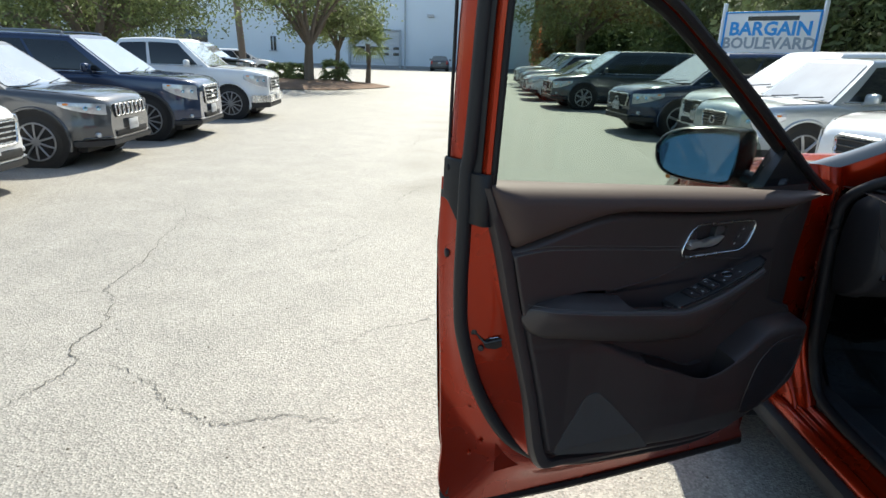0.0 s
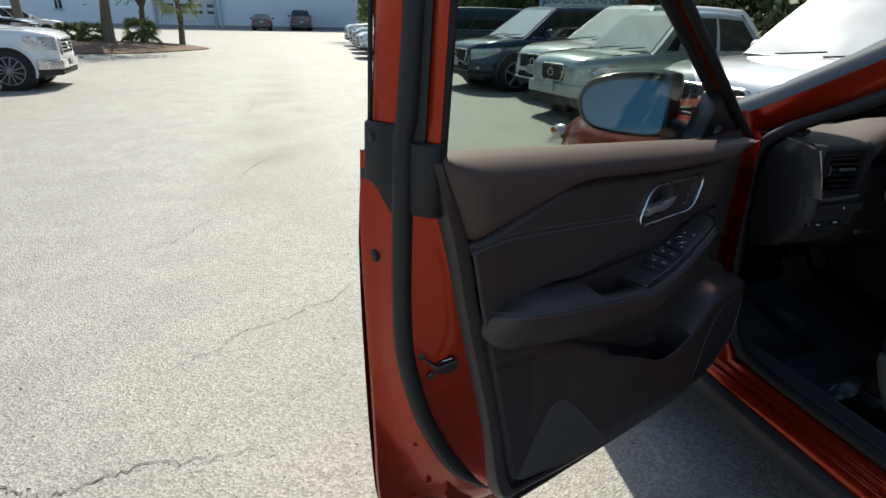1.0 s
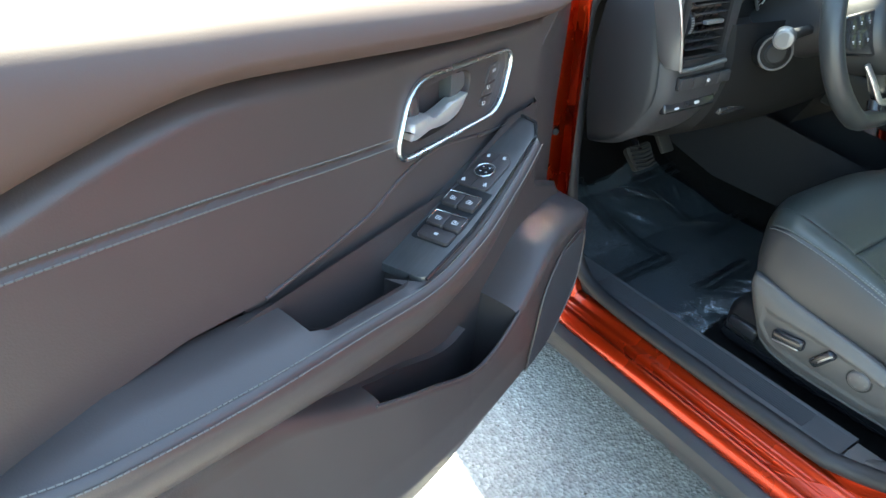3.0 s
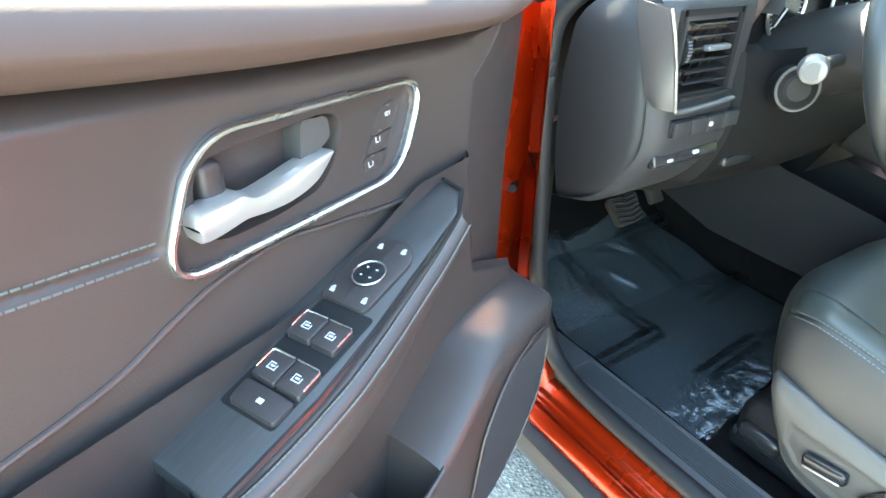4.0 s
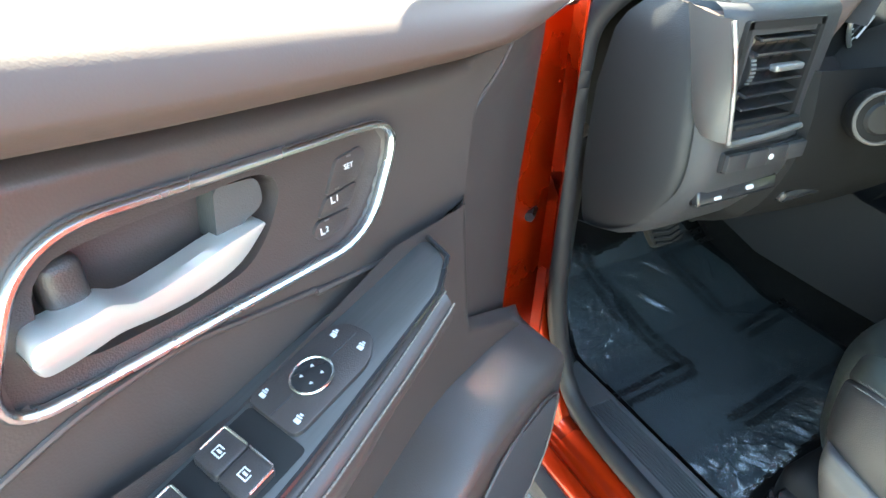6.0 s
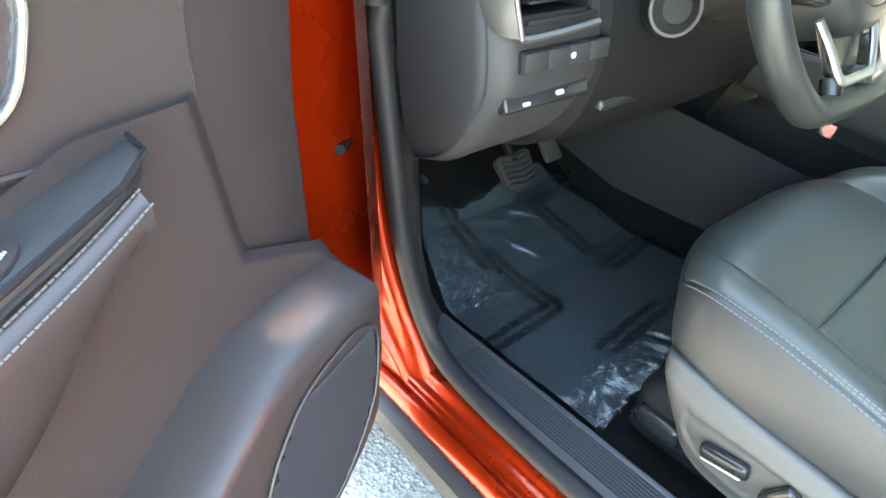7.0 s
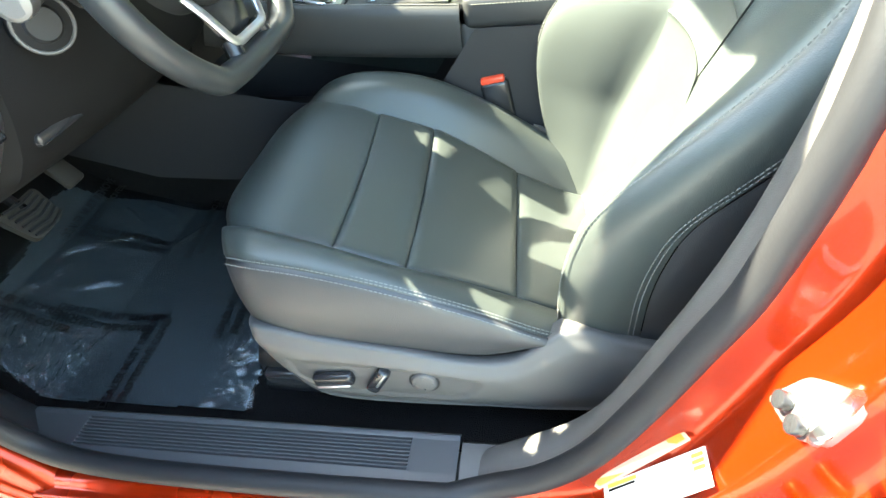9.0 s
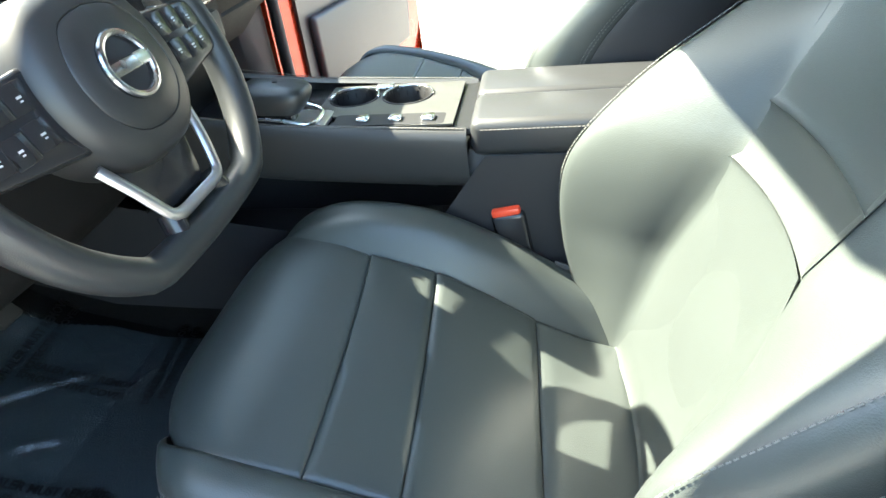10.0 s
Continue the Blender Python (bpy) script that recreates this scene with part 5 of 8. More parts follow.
def build_door(r, full):
    P = lambda n, bm, m, label="", sm=35, parent=None: part(n, bm, m, parent or r, label, sm)
    # upper soft trim
    rows = []
    for i in range(60):
        x = 0.165 + (1.192 - 0.165) * i / 59
        zb, zc = lin(BELT, x), crease(x)
        h = zb - zc
        e = min(1, (1.195 - x) / 0.02)
        f = min(1, max(0.0, (x - 0.165) / 0.16))
        bulge = 0.020 * (0.3 + 0.7 * e) * (0.1 + 0.9 * f)
        g = min(1, h / 0.055) * (0.45 + 0.55 * e) * (0.12 + 0.88 * f)
        prof = [(-0.062, zb - 0.012), (-0.056, zb), (-0.040, zb + 0.004), (-0.018, zb + 0.003), (0.0, zb - 0.0005), (0.012 * g, zb - 0.0055 * g), (0.022 * g, zb - 0.012 * g), (0.030 * g, zb - 0.022 * g), (0.033 * g, zb - 0.033 * g), (0.031 * g, zb - 0.68 * h), (0.020 * g, zc + 0.14 * h), (0.004, zc + 0.004), (-0.010, zc)]
        away = lambda z: min(1, max(0.12, (1.135 + (z - 1.064) * 0.445 - x) / 0.035)) ** 0.5
        rows.append([Vector((x, p.x * (away(p.y) if p.x > 0 else 1), p.y)) for p in crv([(a, b, 0) for a, b in prof], 22)])
    P("upper_trim", sheet(rows), BROWN, "soft brown-black upper door trim", 50)
    # padded insert with a hole for the handle
    hole_poly = [(p.x, p.z) for p in ring([(a, 0, b) for a, b in BEZEL], 0.03, 5)]
    cx_, cz_ = sum(a for a, _ in BEZEL) / 4, sum(b for _, b in BEZEL) / 4
    hole_poly = [(cx_ + (a - cx_) * 0.97, cz_ + (b - cz_) * 0.95) for a, b in hole_poly]
    rows = []
    EDGE_IN = [(1.192, 1.20), (1.140, 1.07), (1.114, 0.96), (1.088, 0.86), (1.046, 0.70), (1.000, 0.515), (0.93, 0.488), (0.70, 0.460), (0.42, 0.445), (0.24, 0.54)]
    end_x = lambda z: lin([(b, a) for a, b in EDGE_IN[:6]], z) - 0.001
    for i in range(180):
        x = 0.248 + (1.135 - 0.248) * i / 179
        zt, zl = crease(x) - 0.001, max(lin(PAD_LOW, x), lin(FRONT_Z, x) if x < 0.321 else 0)
        row = []
        zs = lin([(0.655, 1.016), (0.75, 1.027), (0.85, 1.040), (1.002, 1.057), (1.06, 1.0615), (1.13, 1.058)], x)
        for k in range(84):
            t = k / 83
            z = zt + (zl - zt) * t
            lip = min(1, max(0, (z - zl) / 0.010)) if x < 0.345 else 1
            w = face_w(x) - 0.016 + 0.016 * (1 - (1 - min(1, t / 0.12)) ** 2) * min(lip, (1.150 - x) / 0.018, 1) - (0.0034 * math.exp(-((z - zs) / 0.0030) ** 2) if x > 0.655 else 0)
            row.append(Vector((x if x < 0.9 else 0.9 + (x - 0.9) * (end_x(z) - 0.9) / 0.235, w, z)))
        rows.append(row)
    P("padded_insert", sheet(rows, hole=lambda p: inside(p.x, p.z, hole_poly)), DOOR_PAD, "black leather-look door insert", 50)
    P("trim_carrier", sheet([[Vector((x0 + (rear_x(z) - 0.004 - x0) * t, -0.030, z)) for t in (0, 0.25, 0.5, 0.75, 1)] for z in (0.50, 0.6, 0.75, 0.9, 1.0, 1.06, 1.10, 1.125, 1.145) for x0 in (0.30 if z < 0.55 else 0.20,)]), DOOR_PLASTIC)
    EDGE_OUT = [(1.210, 1.20), (1.172, 1.07), (1.146, 0.96), (1.120, 0.86), (1.076, 0.70), (1.026, 0.494), (0.942, 0.464), (0.70, 0.438), (0.41, 0.424), (0.22, 0.52)]
    rows = [[Vector((a.x - 0.03, -0.016, a.z)), Vector((a.x - 0.004, -0.010, a.z)), Vector((a.x, 0.002, a.z)), a.lerp(b, 0.3) + Vector((0, 0.004, 0)), a.lerp(b, 0.75) + Vector((0, 0.0, 0)), b + Vector((0, -0.012, 0)), b + Vector((0.0, -0.024, 0))] for a, b in zip(crv([(x, 0, z) for x, z in EDGE_IN], 70), crv([(x, 0, z) for x, z in EDGE_OUT], 70))]
    P("trim_border", sheet(rows), DOOR_PLASTIC)
    # stitched seam
    for dz in (0.0046, -0.0046):
        base = [(x, face_w(x) + 0.0002, z + dz) for x, z in ((1.130, 1.058), (1.06, 1.0615), (1.002, 1.057), (0.85, 1.040), (0.75, 1.027), (0.660, 1.017))]
        v, f = stitches(crv(base, 60), 0.0042, 0.0010, 0.0006)
        mesh("stitching", v, f, THREAD, r, smooth=0)
    # front strip of the trim, ahead of the insert
    rows = []
    for i in range(48):
        z = 0.45 + (1.102 - 0.45) * i / 47
        xr = lin([(0.45, 0.30), (0.80, 0.312), (0.962, 0.322), (0.976, 0.3155), (1.012, 0.314), (1.030, 0.312), (1.049, 0.303), (1.061, 0.284), (1.078, 0.264), (1.10, 0.248)], z)
        xf = lin([(0.45, 0.25), (0.60, 0.215), (0.75, 0.19), (0.94, 0.185), (1.085, 0.165)], z)
        rows.append([Vector((xr + 0.022, -0.028, z)), Vector((xr + 0.004, -0.020, z)), Vector((xr - 0.003, -0.013, z)), Vector((xr - 0.03, -0.015, z)), Vector((xf + 0.02, -0.022, z)), Vector((xf, -0.036, z)), Vector((xf - 0.01, -0.07, z))])
    P("front_strip", sheet(rows), DOOR_PLASTIC)
    P("trim_line", tube(crv([(x, face_w(x) + 0.0008, lin(PAD_LOW, x) + 0.001) for x in (0.486, 0.53, 0.574, 0.627, 0.668, 0.705, 0.773, 0.853)], 40), 0.0022, 8), DOOR_PAD)
    P("trim_line", tube(crv([(a_, -0.0145, b_) for a_, b_ in FRONT_Z[1:]] + [(0.34, -0.010, 0.9585), (0.363, -0.008, 0.957), (0.42, -0.006, 0.963), (0.486, -0.004, 0.971)], 60), 0.0024, 6), DOOR_PAD)
    # lower panel: a housing for speaker and pocket swells out under a level shelf
    RIM = [(0.15, 0.752), (0.20, 0.764), (0.26, 0.772), (0.34, 0.771), (0.385, 0.760), (0.43, 0.733), (0.48, 0.704), (0.53, 0.683), (0.575, 0.676), (0.62, 0.688), (0.68, 0.716), (0.73, 0.733), (0.78, 0.752), (0.86, 0.79), (1.15, 0.83)]
    AMP = [(0.15, 0.048), (0.24, 0.064), (0.45, 0.068), (0.60, 0.062), (0.70, 0.048), (0.78, 0.030), (0.88, 0.010), (0.96, 0.0), (1.2, 0.0)]
    rim_z = lambda x: crv([(x - 0.02, 0, lin(RIM, x - 0.02)), (x, 0, (lin(RIM, x - 0.012) + lin(RIM, x) + lin(RIM, x + 0.012)) / 3), (x + 0.02, 0, lin(RIM, x + 0.02))], 3)[1].z
    def swell(x, z):
        return lin(AMP, x) * lin([(0.43, 0.10), (0.48, 0.45), (0.55, 0.90), (0.62, 1.0)], z)
    rows = []
    for k in range(190):
        col = []
        for i in range(64):
            x = 0.2 + 0.9 * k / 189
            for _ in range(3):
                zt, zb = rim_z(x), lin(BOTTOM, x)
                full_w = swell(x, zt)
                if i < 44:
                    z, w = zb + (zt - 0.006 - zb) * i / 43, None
                elif i < 52:
                    a_ = (i - 43) / 8
                    z, w = zt - 0.006 + 0.020 * a_ ** 0.6, 0.004 + (full_w - 0.002) * (1 - a_ ** 1.6)
                else:
                    z, w = zt + 0.014 + (lin([(0.18, 0.978), (0.42, 0.978), (0.50, 0.95), (0.56, 0.93)], x) - zt - 0.014) * (i - 51) / 12, 0.004
                x0, x1 = lin([(0.42, 0.40), (0.48, 0.365), (0.538, 0.305), (0.578, 0.245), (0.612, 0.208), (0.68, 0.193), (0.79, 0.19), (0.835, 0.300), (0.98, 0.318)], z), rear_x(z) - 0.002
                x = x0 + (x1 - x0) * k / 189
            e = min(1, (x1 - x) / 0.012 + 0.1, (z - zb) / 0.015 + 0.1, (x - x0) / 0.02 + 0.1)
            w = swell(x, z) + 0.004 if w is None else w
            col.append(Vector((x, w * e - 0.012 * (1 - e), z)))
        rows.append(col)
    P("lower_panel", sheet(rows, hole=lambda p: 0.478 < p.x < 0.755 and p.z > rim_z(p.x) - 0.003 and 0.010 < p.y), DOOR_PLASTIC, "dark grained lower door panel", 50)
    # pocket behind the shelf's dip
    us = [0.472 + (0.762 - 0.472) * i / 24 for i in range(25)]
    mo = [Vector((u, swell(u, 0.7) + 0.001, rim_z(u) - 0.002)) for u in us] + [Vector((u, 0.003, rim_z(u) + 0.014)) for u in reversed(us)]
    mid = [Vector((0.60 + (p.x - 0.60) * 0.94, p.y * 0.86 - 0.002, p.z - 0.05)) for p in mo]
    deep = [Vector((0.58 + (p.x - 0.58) * 0.80, p.y * 0.62 - 0.004, 0.52)) for p in mo]
    P("door_pocket", sheet([mo + mo[:1], mid + mid[:1], deep + deep[:1]]), DOOR_PLASTIC, "deep map pocket in the door")
    P("pocket_floor", slab(deep, (0, 0, -0.003)), DOOR_PLASTIC)
    P("pocket_lip", tube([p + Vector((0, 0.001, 0)) for p in mo[:25]], 0.0028, 6, up=(0, 1, 0)), DOOR_PLASTIC)
    # a lighter, rough grey patch low on the trim
    cp = ring([(0.985, 0.010, 0.515), (0.955, 0.010, 0.575), (0.905, 0.010, 0.672), (0.875, 0.010, 0.678), (0.835, 0.010, 0.640), (0.765, 0.010, 0.560), (0.690, 0.010, 0.476), (0.80, 0.010, 0.484)], 0.02, 4)
    P("carpet_patch", slab([Vector((p.x, swell(p.x, p.z) + 0.0045, p.z)) for p in cp], (0, 0.0016, 0)), mat("rough_grey", (0.060, 0.060, 0.060), 0.95, 0, 0.15, 40, 0.5, 600), "lighter grey patch low on the door trim", 0)
    # speaker grille
    sp = ring([(0.37, 0, 0.525), (0.285, 0, 0.590), (0.235, 0, 0.655), (0.222, 0, 0.725), (0.26, 0, 0.752), (0.345, 0, 0.742), (0.40, 0, 0.69), (0.425, 0, 0.60), (0.42, 0, 0.53)], 0.03, 5)
    sp = [Vector((p.x, swell(p.x, p.z) + 0.0075, p.z)) for p in sp]
    P("speaker_frame", tube(sp, 0.0016, 6, True, up=(0, 1, 0)), DOOR_PLASTIC)
    verts, faces = [], []
    poly = [(p.x, p.z) for p in sp]
    z = 0.458
    while z < 0.735:
        x = 0.19
        while x < 0.43:
            if inside(x, z, poly) and inside(x + 0.011, z, poly):
                k = len(verts)
                w = swell(x, z)
                verts += [(x, w + 0.005, z - 0.0016), (x + 0.011, swell(x + 0.011, z) + 0.005, z - 0.0016), (x + 0.011, swell(x + 0.011, z) + 0.0085, z), (x, w + 0.0085, z), (x, w + 0.005, z + 0.0016), (x + 0.011, swell(x + 0.011, z) + 0.005, z + 0.0016)]
                faces += [(k, k + 1, k + 2, k + 3), (k + 3, k + 2, k + 5, k + 4)]
            x += 0.011
        z += 0.0058
    tagged(mesh("speaker_ribs", verts, faces, DOOR_PLASTIC, r, smooth=0), "fine horizontal speaker grille ribs", kind="stuff")
    # armrest
    EDGE = [(1.106, 0.002, 0.936), (1.092, 0.026, 0.941), (1.05, 0.046, 0.935), (1.0, 0.056, 0.928), (0.914, 0.062, 0.914), (0.80, 0.064, 0.897), (0.69, 0.069, 0.885), (0.61, 0.073, 0.901), (0.56, 0.070, 0.913), (0.51, 0.064, 0.926), (0.46, 0.057, 0.939), (0.415, 0.050, 0.953)]
    UNDER = [(1.107, 0.001, 0.905), (1.098, 0.010, 0.880), (1.05, 0.016, 0.855), (1.0, 0.020, 0.846), (0.914, 0.024, 0.828), (0.80, 0.028, 0.806), (0.69, 0.030, 0.790), (0.61, 0.030, 0.788), (0.56, 0.028, 0.80), (0.51, 0.024, 0.825), (0.46, 0.018, 0.865), (0.415, 0.010, 0.91)]
    n = 70
    E, U = crv(EDGE, n), crv(UNDER, n)
    rows = []
    for e, u in zip(E, U):
        back_z = lin(PAD_LOW, e.x)
        top0 = Vector((e.x, -0.006, min(back_z + 0.004, e.z + 0.022) if e.x > 0.84 else e.z - 0.001))
        if e.x < 0.70:
            top0 = Vector((e.x, lin([(0.395, 0.026), (0.425, 0.040), (0.50, 0.049), (0.56, 0.056), (0.62, 0.060), (0.70, 0.056)], e.x), 0.890 + (0.69 - e.x) * 0.245))
        rows.append([top0, top0.lerp(e, 0.35) + Vector((0, 0, 0.003)), top0.lerp(e, 0.7) + Vector((0, 0, 0.004)), e + Vector((0, -0.010, 0.002)), e + Vector((0, -0.003, 0.0005)), e + Vector((0, 0.003, -0.006)), e + Vector((0, 0.003, -0.018)), e.lerp(u, 0.55) + Vector((0, 0.012, 0)), e.lerp(u, 0.85) + Vector((0, 0.004, 0)), u, u + Vector((0, -0.02, -0.004))])
        k = min(1, max(0, (e.x - 1.062) / 0.044)) ** 2.2
        rows[-1] = [p.lerp(Vector((p.x, -0.004, 0.905)), k) for p in rows[-1]]
    P("armrest", sheet(rows, hole=lambda p: 0.700 < p.x < 0.835 and p.y < 0.044 and p.z > 0.87), DOOR_PAD, "padded black armrest with stitched edge", 50)
    for dy, dz in ((-0.0045, 0.0020), (0.0036, -0.0050)):
        v, f = stitches([e + Vector((0, dy, dz)) for e in E[5:]], 0.0036, 0.0009, 0.0006)
        mesh("stitching", v, f, THREAD, r, smooth=0)
    # grab cup
    cup = [(0.838, 0.046), (0.700, 0.050), (0.690, -0.006), (0.838, -0.006)]
    top = ring([(a, b, 0.90) for a, b in cup], 0.02, 4)
    top = [Vector((p.x, p.y, lin([(0.69, 0.887), (0.84, 0.905)], p.x) + 0.004)) for p in top]
    low = [Vector((0.765 + (p.x - 0.765) * 0.9, 0.02 + (p.y - 0.02) * 0.85, 0.845)) for p in top]
    P("grab_cup", sheet([top + top[:1], low + low[:1]]), DOOR_PLASTIC, "moulded grab cup behind the switches")
    P("cup_floor", slab([p + Vector((0, 0, 0.002)) for p in low], (0, 0, -0.003)), DOOR_PLASTIC)
    P("cup_back", slab([(0.87, -0.012, 0.935), (0.77, -0.012, 0.95), (0.66, -0.012, 0.98), (0.60, -0.012, 0.99), (0.52, -0.012, 0.99), (0.40, -0.012, 0.98), (0.40, -0.012, 0.92), (0.55, -0.012, 0.90), (0.70, -0.012, 0.86), (0.86, -0.012, 0.86)], (0, 0.004, 0)), DOOR_PAD)
    # switch panel
    def sw(x, w, lift=0.0):
        return Vector((x, w, 0.893 + (0.69 - x) * 0.245 + lift))
    pan = [(0.700, -0.010), (0.700, 0.062), (0.62, 0.066), (0.56, 0.062), (0.50, 0.055), (0.425, 0.046), (0.395, 0.030), (0.385, 0.004), (0.50, -0.008)]
    sp_ = P("switch_panel", slab(ring([sw(a, b, -0.008) for a, b in pan], 0.012, 4), (0, 0, 0.011), 0.0015), BRUSHED, "brushed dark window switch panel")
    P("panel_edge", tube([sw(a, b, 0.004) for a, b in ((0.70, 0.064), (0.62, 0.068), (0.56, 0.064), (0.50, 0.057), (0.425, 0.048), (0.395, 0.032), (0.386, 0.006))], 0.0022, 6), SMOOTH)
    if full:
        slot = lambda x0, x1, w0, w1: slab(ring([sw(x0, w0, 0.0031), sw(x1, w0, 0.0031), sw(x1, w1, 0.0031), sw(x0, w1, 0.0031)], 0.004, 3), (0, 0, 0.0004))
        part("switch_well", slot(0.652, 0.552, 0.007, 0.057), BLACK, sp_)
        # four window switches in two rows, a lock-out key
        for row_x, wa in ((0.618, 0.0125), (0.581, 0.0085)):
            for w0 in (wa, wa + 0.0228):
                s_ = part("window_switch", merge(slab(ring([sw(row_x + 0.011, w0, 0.003), sw(row_x - 0.011, w0, 0.003), sw(row_x - 0.011, w0 + 0.0222, 0.003), sw(row_x + 0.011, w0 + 0.0222, 0.003)], 0.003, 3), (0, 0, 0.0055), 0.0015)), DOOR_PLASTIC, sp_)
                part("switch_edge", tube([sw(row_x + 0.006, w0 + (0.0004 if w0 == wa else 0.0218), 0.0086), sw(row_x - 0.009, w0 + (0.0004 if w0 == wa else 0.0218), 0.0086), sw(row_x - 0.0105, w0 + (0.002 if w0 == wa else 0.0202), 0.0088), sw(row_x - 0.0108, w0 + (0.0215 if w0 == wa else 0.0005), 0.0088)], 0.0008, 6), CHROME, sp_)
                for q0, q1, h0, h1 in ((0.0036, 0.0028, 0.0075, 0.0150), (0.0028, -0.0020, 0.0075, 0.0083), (0.0028, -0.0006, 0.0142, 0.0150), (-0.0012, -0.0020, 0.0083, 0.0125), (0.0014, 0.0, 0.0095, 0.0130)):
                    part("switch_mark", slab([sw(row_x + q0, w0 + h0, 0.0087), sw(row_x + q1, w0 + h0, 0.0087), sw(row_x + q1, w0 + h1, 0.0087), sw(row_x + q0, w0 + h1, 0.0087)], (0, 0, 0.0003)), WHITE_PRINT, sp_)
        part("lock_switch", slab(ring([sw(0.650, 0.0145, 0.003), sw(0.632, 0.0130, 0.003), sw(0.632, 0.0575, 0.003), sw(0.650, 0.0560, 0.003)], 0.004, 3), (0, 0, 0.0045), 0.0012), DOOR_PLASTIC, sp_)
        part("switch_mark", slab([sw(0.6435, 0.0335, 0.0077), sw(0.6400, 0.0335, 0.0077), sw(0.6400, 0.0385, 0.0077), sw(0.6435, 0.0385, 0.0077)], (0, 0, 0.0003)), WHITE_PRINT, sp_)
        key = ring([sw(0.552, 0.003, 0.0033), sw(0.492, 0.003, 0.0033), sw(0.478, 0.012, 0.0033), sw(0.476, 0.036, 0.0033), sw(0.492, 0.048, 0.0033), sw(0.552, 0.048, 0.0033)], 0.008, 4)
        part("key_cluster", slab(key, (0, 0, 0.003), 0.001), DOOR_PLASTIC, sp_)
        c = sw(0.520, 0.026, 0.0066)
        circ = lambda rad, lift=0.0: [c + Vector((rad * math.cos(a), rad * math.sin(a), -0.245 * rad * math.cos(a) + lift)) for a in [2 * math.pi * i / 28 for i in range(28)]]
        part("mirror_dial", slab(circ(0.0125), (0, 0, 0.002), 0.0006), SMOOTH, sp_)
        part("dial_ring", tube(circ(0.0130, 0.0018), 0.0009, 6, True), CHROME, sp_)
        for a in (0, 90, 180, 270):
            d = Vector((math.cos(radians(a + 45)), math.sin(radians(a + 45)), 0)) * 0.0062
            q = c + d + Vector((0, 0, 0.0022 - 0.245 * d.x))
            part("dial_mark", slab([q + Vector((0.0014, 0, 0)), q + Vector((-0.0007, 0.0013, 0)), q + Vector((-0.0007, -0.0013, 0))], (0, 0, 0.0003)), WHITE_PRINT, sp_)
        for x, w in ((0.489, 0.014), (0.487, 0.036), (0.543, 0.010), (0.543, 0.041)):
            for q0, q1, h0, h1 in ((0.0030, 0.0004, -0.0022, 0.0022), (-0.0002, -0.0012, -0.0030, 0.0012), (-0.0018, -0.0028, -0.0020, 0.0005)):
                part("key_mark", slab([sw(x + q0, w + h0, 0.0064), sw(x + q1, w + h0, 0.0064), sw(x + q1, w + h1, 0.0064), sw(x + q0, w + h1, 0.0064)], (0, 0, 0.0003)), WHITE_PRINT, sp_)
        for a, b in (((0.482, 0.025), (0.506, 0.025)), ((0.534, 0.025), (0.551, 0.025))):
            part("key_gap", tube([sw(*a, 0.0063), sw(*b, 0.0063)], 0.0005, 4), BLACK, sp_)
    # inner handle: bright surround, moulded plate with an opening, lever, lock tab, memory keys
    def star(loop, c, n=72):
        """The outline cut at even angles round c."""
        out = []
        for i in range(n):
            d, best = (math.cos(2 * math.pi * i / n), math.sin(2 * math.pi * i / n)), 0
            for (x1, z1), (x2, z2) in zip(loop, loop[1:] + loop[:1]):
                ex, ez = x2 - x1, z2 - z1
                den = d[0] * ez - d[1] * ex
                if abs(den) > 1e-12:
                    k, u = ((x1 - c[0]) * ez - (z1 - c[1]) * ex) / den, ((x1 - c[0]) * d[1] - (z1 - c[1]) * d[0]) / den
                    if k > 0 and 0 <= u <= 1:
                        best = max(best, k)
            out.append((c[0] + d[0] * best, c[1] + d[1] * best))
        return out
    HW = -0.003
    out = ring([Vector((a, HW, b)) for a, b in BEZEL], 0.032, 8)
    h = P("inside_handle", tube(out, 0.0030, 10, True, up=(0, 1, 0), flat=1.3), CHROME, "satin chrome handle surround with lever")
    hc = (0.560, 1.030)
    OPEN = [(0.630, 1.030), (0.627, 1.047), (0.618, 1.056), (0.600, 1.0585), (0.516, 1.061), (0.503, 1.057), (0.499, 1.045), (0.512, 1.020), (0.528, 1.006), (0.570, 1.001), (0.612, 1.001), (0.628, 1.008)]
    rim_o, rim_i = star([(p.x, p.z) for p in out], hc), star([(p.x, p.z) for p in ring([(a, 0, b) for a, b in OPEN], 0.010, 4)], hc)
    lay = lambda loop, w, k=1.0: [Vector((hc[0] + (a - hc[0]) * k, w, hc[1] + (b - hc[1]) * k)) for a, b in loop]
    mixed = [(a[0] * 0.35 + b[0] * 0.65, a[1] * 0.35 + b[1] * 0.65) for a, b in zip(rim_o, rim_i)]
    loops = [lay(rim_o, HW - 0.001), lay(rim_o, HW - 0.0045, 0.975), lay(mixed, HW - 0.0065), lay(rim_i, HW - 0.0075), lay(rim_i, HW - 0.010, 0.985), lay(rim_i, HW - 0.036, 0.93)]
    part("handle_plate", sheet([l_ + l_[:1] for l_ in loops]), DOOR_PLASTIC, h)
    part("bowl_floor", slab(lay(rim_i, HW - 0.0355, 0.94), (0, -0.002, 0)), SMOOTH, h)
